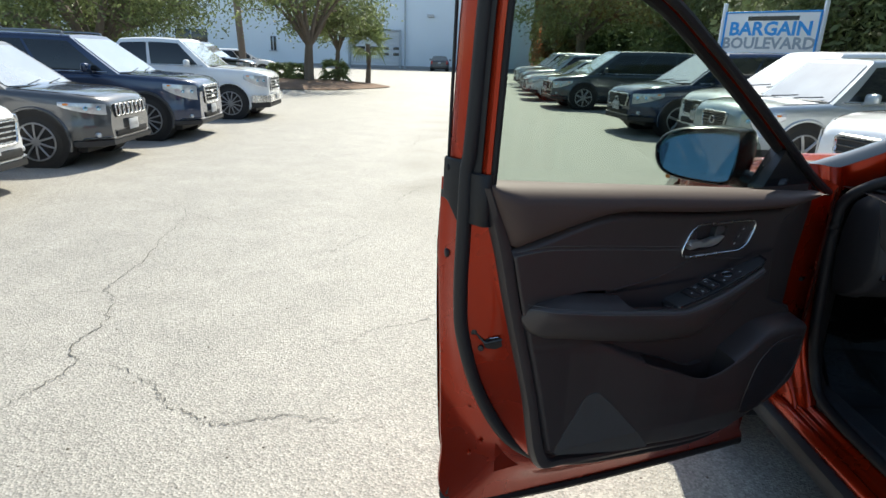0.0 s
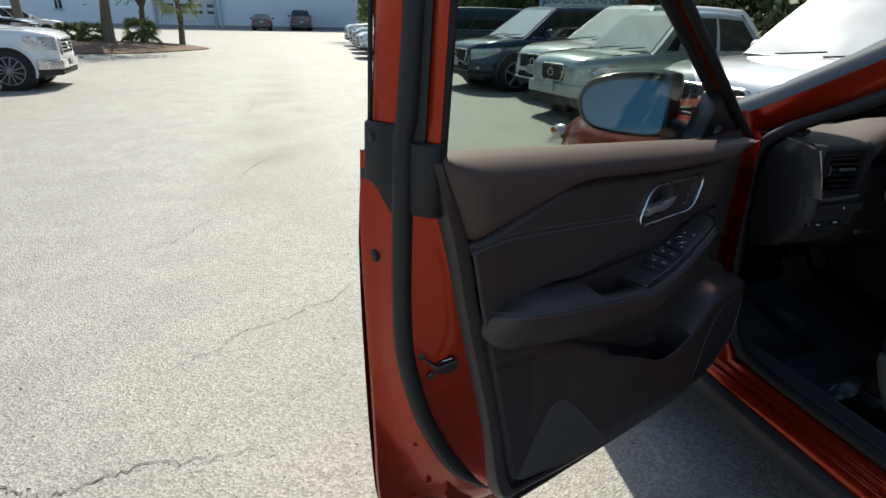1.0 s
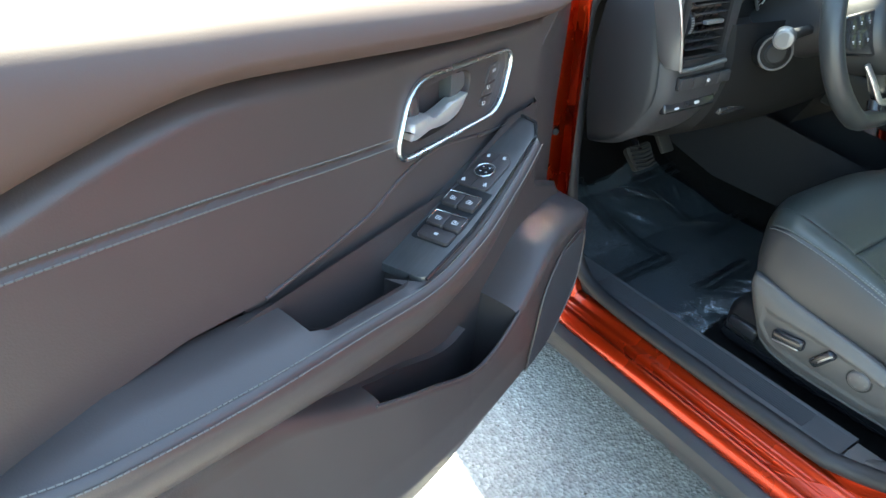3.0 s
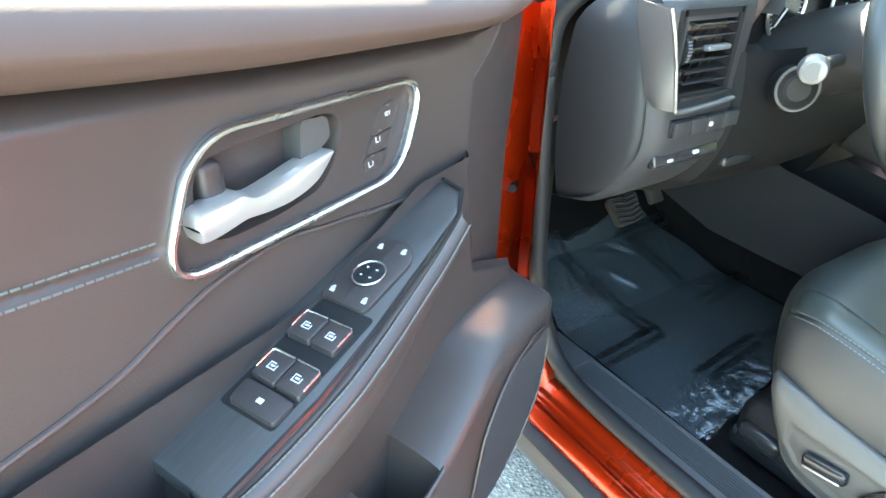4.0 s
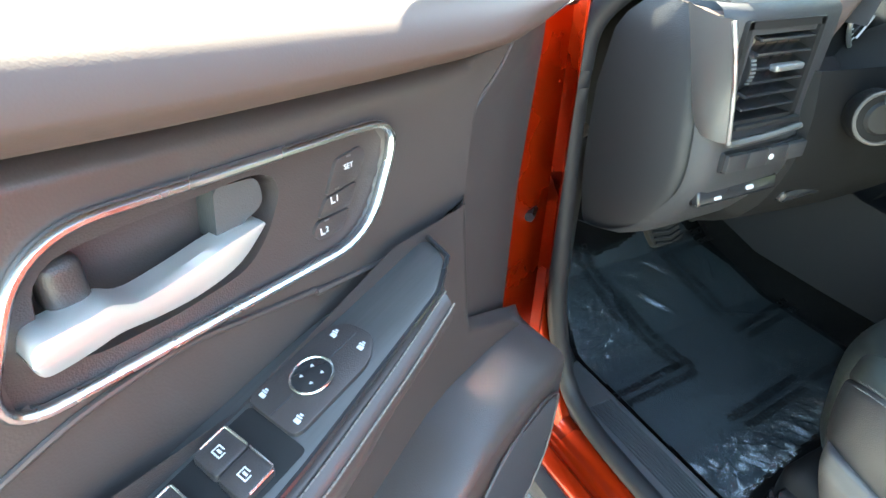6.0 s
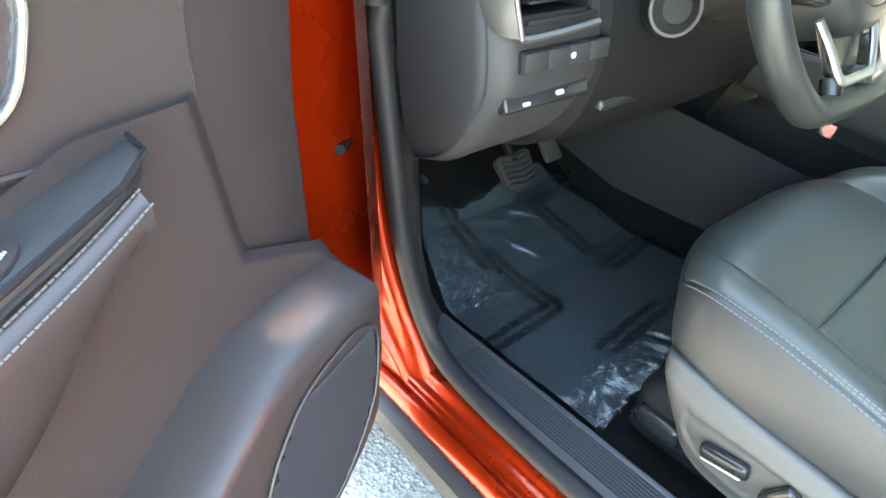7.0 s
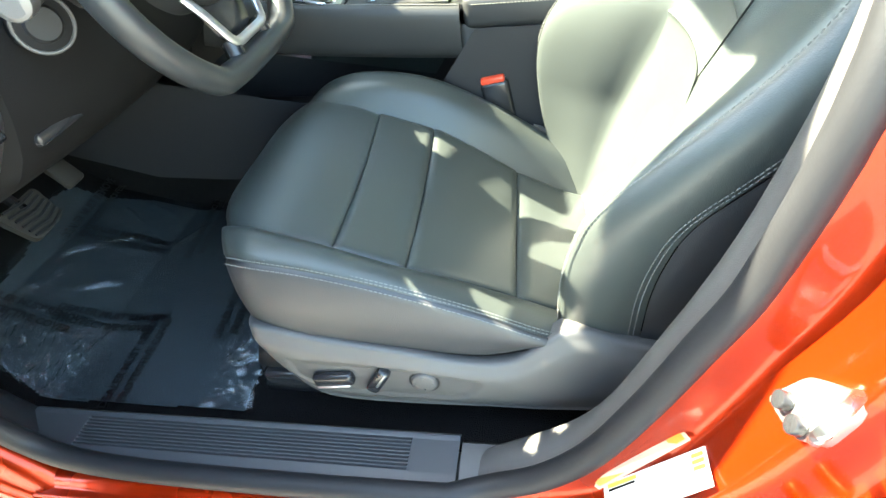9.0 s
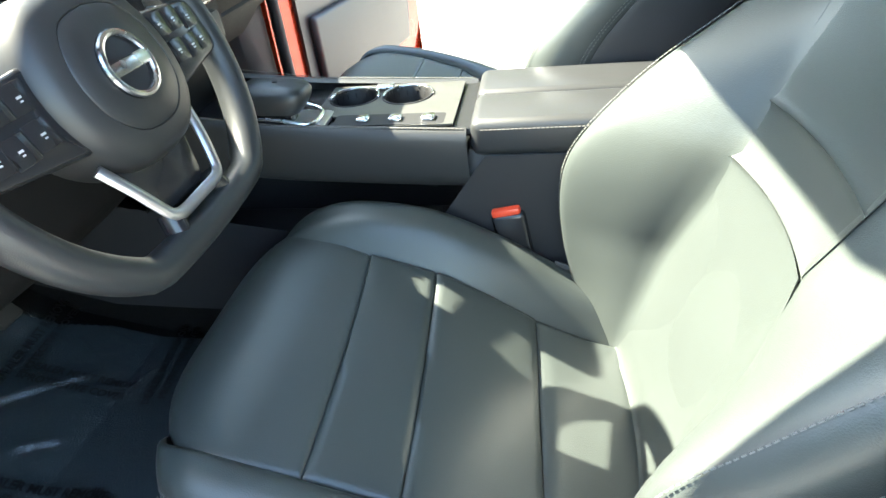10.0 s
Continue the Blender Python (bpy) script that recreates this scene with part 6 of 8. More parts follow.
    LT = crv([(0.640, 1.024, 0), (0.636, 1.0325, 0), (0.626, 1.0335, 0), (0.612, 1.0335, 0), (0.604, 1.0335, 0), (0.592, 1.0275, 0), (0.569, 1.0295, 0), (0.543, 1.0335, 0), (0.516, 1.0345, 0)], 34)
    LB = crv([(0.640, 1.022, 0), (0.637, 1.0125, 0), (0.628, 1.0110, 0), (0.615, 1.0120, 0), (0.602, 1.0130, 0), (0.582, 1.0110, 0), (0.558, 1.0105, 0), (0.534, 1.0160, 0), (0.5155, 1.0320, 0)], 34)
    rows = []
    for i, (p, q) in enumerate(zip(LT, LB)):
        k = i / 33
        w0 = HW + 0.006 - 0.009 * k ** 1.6
        bulge = 0.0052 * (1 - 0.75 * k)
        rows.append([Vector((p.x, w0 - 0.016, p.y - 0.001)), Vector((p.x, w0 - 0.003, p.y))] + [Vector((p.x + (q.x - p.x) * f_, w0 + bulge * math.sin(math.pi * f_) ** 0.7, p.y + (q.y - p.y) * f_)) for f_ in (0.12, 0.3, 0.5, 0.7, 0.88)] + [Vector((q.x, w0 - 0.003, q.y)), Vector((q.x, w0 - 0.014, q.y + 0.001))])
    part("lever", sheet(rows), LEVER, h, "polished chrome pull lever")
    part("lever_hinge", box((0.614, HW - 0.016, 1.040), (0.019, 0.020, 0.028), 0.006, 3), DOOR_PLASTIC, h)
    part("lock_tab", slab(ring([(0.538, HW - 0.010, 1.060), (0.511, HW - 0.010, 1.0575), (0.509, HW - 0.010, 1.041), (0.541, HW - 0.010, 1.026)], 0.006, 4), (0, -0.018, 0), 0.002), CONSOLE, h, "dark grey lock tab")
    if full:
        keys = ([(0.4595, 1.0525), (0.4395, 1.0560), (0.4340, 1.0500), (0.4425, 1.0350), (0.4690, 1.0315)], [(0.4695, 1.0300), (0.4430, 1.0335), (0.4500, 1.0190), (0.4765, 1.0185)], [(0.4770, 1.0170), (0.4505, 1.0175), (0.4580, 1.0045), (0.4770, 1.0040), (0.4820, 1.0100)])
        for k, loop in enumerate(keys):
            part("memory_button", slab(ring([(a, HW - 0.0065, b) for a, b in loop], 0.003, 3), (0, 0.0030, 0), 0.0005), DOOR_PLASTIC, h)
            c = Vector(((0.450, 0.461, 0.471)[k], HW - 0.0033, (1.046, 1.028, 1.010)[k]))
            m = Matrix.Translation(c) @ pose(0, 0, 0, 90, 0, 180)
            lettering("button_text", ("SET", "1", "2")[k], (0.0050, 0.0058, 0.0058)[k], m, WHITE_PRINT, h, False, 0.0002)
            if k:
                part("button_mark", slab([c + Vector(d) for d in ((0.0058, 0, 0.0028), (0.0048, 0, 0.0028), (0.0042, 0, -0.0012), (0.0020, 0, -0.0014), (0.0020, 0, -0.0024), (0.0052, 0, -0.0022))], (0, 0.0003, 0)), WHITE_PRINT, h)
            part("button_lamp", box(c + Vector((0.0, 0.0003, 0.0068)), (0.0035, 0.0005, 0.0011)), DULL, h)
    # steel shell: rear face, edge, outer skin
    SEALP = [(1.222, 1.23), (1.225, 1.088), (1.226, 0.961), (1.215, 0.851), (1.164, 0.695), (1.069, 0.543), (0.925, 0.448), (0.70, 0.405), (0.42, 0.385), (0.23, 0.43)]
    OUTER = [(1.238, 1.20), (1.242, 1.06), (1.238, 0.93), (1.233, 0.81), (1.228, 0.66), (1.222, 0.52), (1.190, 0.335), (0.85, 0.283), (0.45, 0.255), (0.09, 0.235)]
    PANE = [(1.206, 1.20), (1.168, 1.07), (1.142, 0.96), (1.116, 0.86), (1.072, 0.70), (1.022, 0.498), (0.94, 0.468), (0.70, 0.442), (0.40, 0.425), (0.22, 0.51)]
    n = 90
    s, o, q = crv([(a, -0.055, b) for a, b in SEALP], n), crv([(a, -0.140, b) for a, b in OUTER], n), crv([(a, -0.012, b) for a, b in PANE], n)
    rows = []
    for a, b, c in zip(q, s, o):
        rows.append([a, a.lerp(b, 0.15) + Vector((0, -0.006, 0)), a.lerp(b, 0.55), a.lerp(b, 0.85), b, b.lerp(c, 0.2) + Vector((0, 0.004, 0)), b.lerp(c, 0.38) + Vector((0, -0.010, 0)), b.lerp(c, 0.7) + Vector((0, -0.008, 0)), c + Vector((0, 0.008, 0)), c])
    P("door_frame_metal", sheet(rows), PAINT)
    P("edge_seal", tube([Vector((x, -0.047 + (z - 1.2) * 0.05, z)) for x, z in ((1.206, 1.61), (1.211, 1.48), (1.216, 1.34), (1.220, 1.26))] + [p + Vector((0.0, 0.004, 0)) for p in s], 0.0155, 12, up=(0, 1, 0)), RUBBER, "black rubber door edge seal")
    fr = lambda z: lin([(0.23, -0.09), (0.50, -0.07), (0.70, 0.02), (1.2, 0.05)], z)
    rows = []
    for i in range(14):
        t = i / 13
        z = 1.20 + (0.235 - 1.20) * t
        xr = lin([(b, a) for a, b in OUTER[:7]] + [(0.235, 1.12)], z)
        rows.append([Vector((xr - (xr + fr(z)) * k / 9, -0.150 - 0.018 * math.sin(math.pi * min(1, t * 1.1)) + (0.012 if k == 0 else 0), min(max(z, lin([(0.05, 0.232), (0.45, 0.255), (0.85, 0.283), (1.19, 0.335)], xr - (xr + fr(z)) * k / 9)), lin(BELT, xr - (xr + fr(z)) * k / 9) - 0.035))) for k in range(10)])
    P("outer_skin", sheet(rows), PAINT)
    P("door_shut_front", sheet([[Vector((0.10, -0.02, z)), Vector((0.02, -0.06, z)), Vector((-0.04, -0.15, z))] for z in (0.58, 0.7, 0.9, 1.12)]), PAINT)
    P("inner_steel", sheet([[Vector((x, -0.075, z)) for x in (0.02 if z > 0.55 else 0.30, 0.4, 0.8, 1.10)] for z in (0.44, 0.6, 0.9, 1.10)]), PAINT)
    P("lower_guard", tube(crv([(1.195, -0.145, 0.40), (1.17, -0.145, 0.315), (0.85, -0.14, 0.27), (0.4, -0.14, 0.24), (0.10, -0.14, 0.225)], 40), 0.016, 8), RUBBER)
    # lock, bolts, plugs
    face = lambda x, z, h=0.0: Vector((x, -0.013 - 0.43 * (x - 1.113), z)) + Vector((0.39, 0.92, 0)) * h
    for x, z in ((1.178, 0.886), (1.191, 0.866), (1.175, 0.826)):
        P("lock_bolt", rod(face(x, z, -0.008), face(x, z, 0.004), 0.0075, seg=12, bevel=0.002), SMOOTH)
    lk = P("door_lock", slab(ring([face(x, z, 0.0005) for x, z in ((1.131, 0.832), (1.137, 0.855), (1.160, 0.852), (1.172, 0.840), (1.166, 0.826), (1.145, 0.824))], 0.005, 3), Vector((0.39, 0.92, 0)) * 0.0022, 0.0005), BLACK)
    part("latch_claw", tube(crv([face(1.134, 0.850, 0.004), face(1.152, 0.846, 0.006), face(1.166, 0.842, 0.006), face(1.176, 0.850, 0.003), face(1.186, 0.862, 0.001)], 14), 0.0030, 8), SMOOTH, lk)
    part("latch_edge", tube([face(1.142, 0.8545, 0.003), face(1.158, 0.8515, 0.003)], 0.0012, 6), CHROME, lk)
    part("latch_slot", slab([face(1.176, 0.851, 0.0006), face(1.190, 0.871, 0.0006), face(1.193, 0.868, 0.0006), face(1.179, 0.847, 0.0006)], Vector((0.39, 0.92, 0)) * 0.001), BLACK, lk)
    out_n = Vector((0.30, 0.92, -0.22)).normalized()
    for i, k in ((42, 0.30), (50, 0.42), (54, 0.34), (52, 0.62)):
        c = s[i].lerp(o[i], k) + Vector((0, -0.008, 0))
        P("shell_bolt", rod(c - out_n * 0.006, c + out_n * 0.005, 0.0055, seg=10, bevel=0.0015), PAINT)
    P("rubber_plug", rod((1.222, -0.110, 1.035), (1.2375, -0.113, 1.035), 0.011, seg=12, bevel=0.003), RUBBER)
    # window frame
    lean = lambda z: -0.06 + (z - 1.2) * 0.05
    def up(x, z, dw=0.0):
        return Vector((x, lean(z) + dw, z))
    FR = [(0.0, 1.15), (-0.002, 1.25), (-0.004, 1.35), (-0.007, 1.50), (-0.012, 1.62)]
    def band(pts):
        """A strip of the rear frame, its section given as places and depths."""
        return sheet([[Vector((x + dx, w + (z - 1.2) * 0.05, z)) for x, w in pts] for dx, z in FR])
    P("frame_rear", band([(1.219, -0.062), (1.226, -0.070), (1.232, -0.088), (1.236, -0.106), (1.234, -0.117), (1.215, -0.124)]), PAINT)
    P("frame_rear_inner", band([(1.190, -0.030), (1.1915, -0.011), (1.196, -0.004), (1.202, -0.010), (1.205, -0.030)]), PAINT)
    P("frame_seal", merge(band([(1.202, -0.028), (1.207, -0.024), (1.214, -0.034), (1.220, -0.048), (1.221, -0.064)])), RUBBER)
    def cap(z0, z1, pts, out):
        """A thin plastic cap that hugs the frame between two heights."""
        return sheet([[Vector((x + dx + out * k, w + (z - 1.2) * 0.05, z)) for x, w in pts] for dx, z, k in ((0, z0, 0.0), (0, z0 + 0.003, 1.0), (0, 0.5 * (z0 + z1), 1.0), (-0.002, z1 - 0.003, 1.0), (-0.002, z1, 0.0))])
    COVER = [(1.214, -0.056, 1.100), (1.222, -0.062, 1.104), (1.229, -0.072, 1.118), (1.236, -0.084, 1.140), (1.239, -0.096, 1.153), (1.2405, -0.110, 1.157), (1.2385, -0.121, 1.157), (1.222, -0.127, 1.157)]
    rows = []
    for f_, k_ in ((0, 0.0), (0.02, 0.8), (0.06, 1.0), (0.3, 1.0), (0.6, 1.0), (0.94, 1.0), (0.98, 0.8), (1, 0.0)):
        rows.append([Vector((x + 0.0035 * k_, w + (z0 + (1.247 - z0) * f_ - 1.2) * 0.05, z0 + (1.247 - z0) * f_)) for x, w, z0 in COVER])
    P("frame_cover", sheet([[tuple(p) for p in crv(r_, 24)] for r_ in rows]), RUBBER, "black plastic corner cover", 50)
    P("frame_edge_strip", tube([(1.232, -0.122 + (z - 1.2) * 0.05, z) for z in (1.24, 1.35, 1.5, 1.62)], 0.004, 6), RUBBER)
    P("cover_lip", box((1.236, -0.126, 1.165), (0.012, 0.022, 0.018), 0.004), RUBBER)
    ch = P("cover_clip", rod((1.236, -0.100, 1.226), (1.2455, -0.100, 1.226), 0.0078, seg=16, bevel=0.0015), RUBBER)
    part("clip_button", rod((1.240, -0.100, 1.226), (1.2465, -0.100, 1.226), 0.0045, seg=12), BLACK, ch)
    P("inner_cover", cap(1.118, 1.226, [(1.176, -0.030), (1.179, -0.008), (1.190, 0.000), (1.203, -0.003), (1.211, -0.022), (1.219, -0.044)], 0.006), RUBBER, "black plastic inner corner cover", 60)
    P("run_channel", band([(1.174, -0.095), (1.174, -0.024), (1.177, -0.010), (1.184, -0.007), (1.191, -0.010), (1.192, -0.03)]), RUBBER)
    TOP = [(0.06, 1.105), (0.153, 1.158), (0.30, 1.262), (0.455, 1.372), (0.62, 1.482), (0.767, 1.572), (0.90, 1.615), (1.05, 1.625), (1.195, 1.610)]
    for nm, dz, dw, rad, mt in (("frame_top", 0.012, -0.030, 0.020, PAINT), ("frame_top_seal", -0.002, 0.006, 0.011, RUBBER), ("run_channel", -0.014, -0.026, 0.012, BLACK)):
        P(nm, tube(crv([up(a, b + dz, dw) for a, b in TOP], 50), rad, 8, up=(0, 1, 0)), mt)
    pane = [up(0.27, 1.10, -0.03), up(0.345, 1.245, -0.03), up(0.455, 1.36, -0.03), up(0.62, 1.47, -0.03), up(0.767, 1.56, -0.03), up(0.92, 1.605, -0.03), up(1.17, 1.60, -0.03), up(1.178, 1.40, -0.03), up(1.18, 1.15, -0.03)]
    g = P("window_glass", slab(pane, (0, -0.004, 0)), GLASS, "clear slightly green door glass")
    g.visible_shadow = False
    P("belt_seal", tube([up(x, lin(BELT, x) - 0.012, -0.026) for x in [0.2 + 0.1 * i for i in range(11)]], 0.005, 6), RUBBER)
    P("mirror_sail", slab(ring([up(0.13, 1.10, 0.0), up(0.15, 1.15, 0.0), up(0.275, 1.24, 0.0), up(0.335, 1.135, 0.0), up(0.335, 1.11, 0.0)], 0.012, 3), (0, -0.05, 0), 0.004), SMOOTH, "black mirror sail panel")
    return r


door_l = root("driver_door", DOOR_M, "open orange-red driver's door with brown and black inner trim", "car door")
build_door(door_l, True)


def wing_mirror():
    """The door mirror, in world places under the door."""
    c = Vector((1.352, 2.225, 1.200))
    a = Matrix.Translation(c) @ pose(0, 0, 0, 0, 0, -30)
    inv = DOOR_M.inverted()
    def put(nm, bm, mt, label="", sm=50):
        bmesh.ops.transform(bm, matrix=inv @ a, verts=bm.verts)
        return part(nm, bm, mt, door_l, label, sm)
    # glass towards the cabin, a deep housing that swells behind and beside it
    shape = [(-0.128, 0.012), (-0.122, -0.030), (-0.098, -0.062), (-0.05, -0.077), (0.03, -0.083), (0.078, -0.080), (0.090, -0.062), (0.096, 0.0), (0.094, 0.058), (0.080, 0.074), (0.03, 0.078), (-0.05, 0.070), (-0.105, 0.048)]
    o = [Vector((p.x, 0, p.y)) for p in crv([(x, z, 0) for x, z in shape + shape[:1]], 52)][:-1]
    sc = lambda k, y, dx=0.0: [Vector((p.x * k + dx, y, p.z * k)) for p in o]
    rows = [sc(0.90, 0.02), sc(0.935, -0.010), sc(0.965, -0.016), sc(1.0, -0.010), sc(1.02, 0.008, 0.002), sc(1.02, 0.035, 0.018), sc(0.98, 0.065, 0.034), sc(0.86, 0.095, 0.048), sc(0.62, 0.115, 0.055), sc(0.3, 0.125, 0.055), sc(0.02, 0.127, 0.055)]
    rows = [r_ + r_[:1] for r_ in rows]
    put("mirror_housing", sheet(rows), SMOOTH, "gloss black door mirror housing")
    tilt = pose(0, 0, 0, -17, 0, 0)
    gl_ = slab([tilt @ p + Vector((0, 0.004, 0)) for p in sc(0.915, 0.0)], (0, 0.003, 0))
    put("mirror_glass", gl_, MIRROR, "mirror glass", 0)
    put("mirror_foot", merge(tube(crv([(0.09, 0.06, -0.06), (0.15, 0.05, -0.085), (0.21, 0.035, -0.09)], 9), 0.032, 10), box((0.205, 0.03, -0.075), (0.05, 0.09, 0.07), 0.02, 3)), SMOOTH)


wing_mirror()

# ---- seats ----
def car_seat(name, cx, label, flip, full):
    """A front seat; local x is measured from the seat's middle, positive towards the tunnel for the driver."""
    r = root(name, pose(cx, 1.6, 0.37), label, "car seat", "front seats")
    sg = -1 if flip else 1
    G = lambda x, y, z: Vector((cx + sg * x, y, z))
    P = lambda n, bm, m, lab="", sm=50, parent=None: part(n, bm, m, parent or r, lab, sm, parent is None)
    pad = lambda *a, **k: pillow(*a, **k, side=sg)
    ZC = [(1.34, 0.485), (1.40, 0.505), (1.45, 0.520), (1.52, 0.556), (1.60, 0.612), (1.657, 0.648), (1.755, 0.684), (1.85, 0.706), (1.90, 0.708), (1.945, 0.692), (1.968, 0.655), (1.975, 0.60), (1.965, 0.52)]
    zc = lambda y: lin(ZC, y)
    xi = 0.148
    xo = lambda y: lin([(1.34, -0.150), (1.52, -0.165), (1.66, -0.210), (1.75, -0.208), (1.95, -0.190)], y)
    # centre panels, front to back, split by seams that run slightly askew
    def band(y0a, y0b, y1a, y1b):
        def fn(u, v):
            ya, yb = y0a + (y1a - y0a) * v, y0b + (y1b - y0b) * v
            y = ya + (yb - ya) * u
            return G(xo(y) + (xi - xo(y)) * u, y, zc(y) + 0.012 * (2 * u - 1) ** 2)
        return fn
    FRONT = crv([(1.758, 0.684, 0), (1.83, 0.705, 0), (1.89, 0.712, 0), (1.935, 0.698, 0), (1.965, 0.665, 0), (1.978, 0.61, 0), (1.968, 0.50, 0)], 61)
    def front(u, v):
        p = on(FRONT, v)
        grow = min(1, v / 0.45)
        low = min(1, max(0, (v - 0.25) / 0.5))
        x0, x1 = -0.208 + 0.062 * low * low * (3 - 2 * low), 0.149 + 0.055 * grow
        x = x0 + (x1 - x0) * u
        return G(x - 0.001, p.x + (-0.0098 + 0.0172 * u) * (1 - v) ** 5 - 0.058 * (2 * u - 1) ** 4 * v, p.y + 0.010 * (2 * u - 1) ** 2 * (1 - v) - 0.02 * (2 * u - 1) ** 6 * v)
    P("front_panel", pad(front, 24, 31, 0.005, 0.03, 0.02), LEATHER)
    P("middle_panel", pad(band(1.6545, 1.6715, 1.7485, 1.7655), 22, 10, 0.0055, 0.02, 0.07, 0.003), LEATHER)
    P("rear_panel", pad(band(1.5155, 1.5275, 1.654, 1.671), 22, 12, 0.0055, 0.02, 0.06, 0.004), LEATHER)
    P("tail_panel", pad(band(1.355, 1.355, 1.515, 1.527), 22, 10, 0.0055, 0.02, 0.06, 0.004), LEATHER)
    # outer bolster: top strip, stitched edge, side
    EDGE = [(-0.140, 1.926, 0.622), (-0.188, 1.918, 0.656), (-0.229, 1.893, 0.686), (-0.252, 1.862, 0.703), (-0.261, 1.83, 0.706), (-0.262, 1.76, 0.694), (-0.263, 1.66, 0.667), (-0.264, 1.56, 0.632), (-0.262, 1.478, 0.594), (-0.246, 1.415, 0.562)]
    E = [G(*p) for p in crv(EDGE, 40)]
    def outer(u, v):
        e = on(E, v)
        y, k = e.y, min(1, v / 0.30)
        k = k * k * (3 - 2 * k)
        a = front(0.01, 0.70 - 0.40 * min(1, v / 0.30)).lerp(G(xo(y), y, zc(y) + 0.012), k)
        p = a.lerp(e, u)
        p.z += 0.012 * k * math.sin(math.pi * u)
        return p
    P("outer_bolster", pad(outer, 12, 40, 0.007, 0.16, 0.02), LEATHER)
    LOW = [G(*p) for p in crv([(-0.140, 1.920, 0.555), (-0.190, 1.908, 0.566), (-0.231, 1.886, 0.574), (-0.251, 1.860, 0.576), (-0.264, 1.80, 0.572), (-0.266, 1.66, 0.560), (-0.264, 1.56, 0.550), (-0.258, 1.478, 0.568), (-0.242, 1.415, 0.548)], 40)]
    def sidef(u, v):
        p = on(E, v).lerp(on(LOW, v), u)
        p.x -= sg * 0.009 * math.sin(math.pi * u)
        return p
    P("cushion_side", pad(sidef, 14, 40, 0.006, 0.10, 0.02), LEATHER_SIDE)
    for dz, dx in ((0.0030, 0.0070), (0.0012, 0.0035), (-0.0045, -0.0030)):
        v, f = stitches([e + Vector((sg * dx, 0, dz)) for e in E[9:]], 0.0042, 0.0020, 0.0007)
        mesh("stitching", v, f, SEAT_THREAD, r, smooth=0, world_space=True)
    # inner bolster, taller
    IN = [(1.955, 0.60, 0.60), (1.938, 0.662, 0.64), (1.90, 0.708, 0.69), (1.85, 0.736, 0.70), (1.78, 0.744, 0.69), (1.68, 0.726, 0.66), (1.58, 0.676, 0.61), (1.49, 0.617, 0.57), (1.41, 0.57, 0.54)]
    tops = crv([(y, z, 0) for y, z, _ in IN], 36)
    rows = []
    for p in tops:
        y, zt = p.x, p.y
        z0 = zc(y) - 0.006
        rows.append([G(xi - 0.004, y, z0), G(xi + 0.012, y, z0 + (zt - z0) * 0.42), G(xi + 0.030, y, z0 + (zt - z0) * 0.82), G(xi + 0.050, y, zt - 0.003), G(xi + 0.066, y, zt), G(xi + 0.082, y, zt - 0.010), G(xi + 0.094, y, zt - 0.05), G(xi + 0.094, y, zt - 0.12), G(xi + 0.085, y, 0.46)])
    P("inner_bolster", sheet([[q for q in crv(r_, 22)] for r_ in rows]), LEATHER)
    v, f = stitches([G(xi + 0.078, p.x, p.y - 0.006) for p in tops], 0.0038, 0.0024, 0.0006)
    mesh("stitching", v, f, SEAT_THREAD, r, smooth=0, world_space=True)
    # skirt (plastic side shield) with switches
    TOP = crv([(-0.190, 1.890, 0.575), (-0.235, 1.886, 0.588), (-0.262, 1.868, 0.600), (-0.268, 1.83, 0.597), (-0.270, 1.78, 0.587), (-0.272, 1.66, 0.568), (-0.272, 1.58, 0.552), (-0.270, 1.52, 0.556), (-0.262, 1.475, 0.588), (-0.255, 1.44, 0.604), (-0.255, 1.38, 0.585), (-0.255, 1.28, 0.560), (-0.255, 1.20, 0.55)], 200)
    BOT = crv([(-0.200, 1.868, 0.49), (-0.245, 1.862, 0.495), (-0.272, 1.846, 0.488), (-0.282, 1.82, 0.460), (-0.286, 1.77, 0.444), (-0.288, 1.66, 0.443), (-0.288, 1.55, 0.446), (-0.288, 1.48, 0.446), (-0.286, 1.42, 0.446), (-0.284, 1.36, 0.445), (-0.28, 1.30, 0.43), (-0.275, 1.25, 0.43), (-0.27, 1.18, 0.43)], 200)
    RECESS = [(1.829, 0.549), (1.735, 0.550), (1.656, 0.543), (1.556, 0.525), (1.575, 0.485), (1.60, 0.470), (1.728, 0.468), (1.805, 0.478), (1.831, 0.507)]
    def sunk(p):
        """How far the switch panel lies behind the shield's face."""
        if not inside(p.y, p.z, RECESS):
            return 0.0
        d = min(abs((b[0] - a[0]) * (p.z - a[1]) - (b[1] - a[1]) * (p.y - a[0])) / math.hypot(b[0] - a[0], b[1] - a[1]) for a, b in zip(RECESS, RECESS[1:] + RECESS[:1]))
        return 0.0045 * min(1, d / 0.006)
    rows = []
    for a, b in zip(TOP, BOT):
        o = Vector((-sg, 0, 0))
        A, B = G(*a), G(*b) - o * 0.024
        rows.append([A - o * 0.03 - Vector((0, 0, 0.01)), A, A.lerp(B, 0.08) + o * 0.010, A.lerp(B, 0.25) + o * 0.017, A.lerp(B, 0.65) + o * 0.0145, A.lerp(B, 0.92) + o * 0.005, B, B - o * 0.05 + Vector((0, 0, -0.006))])
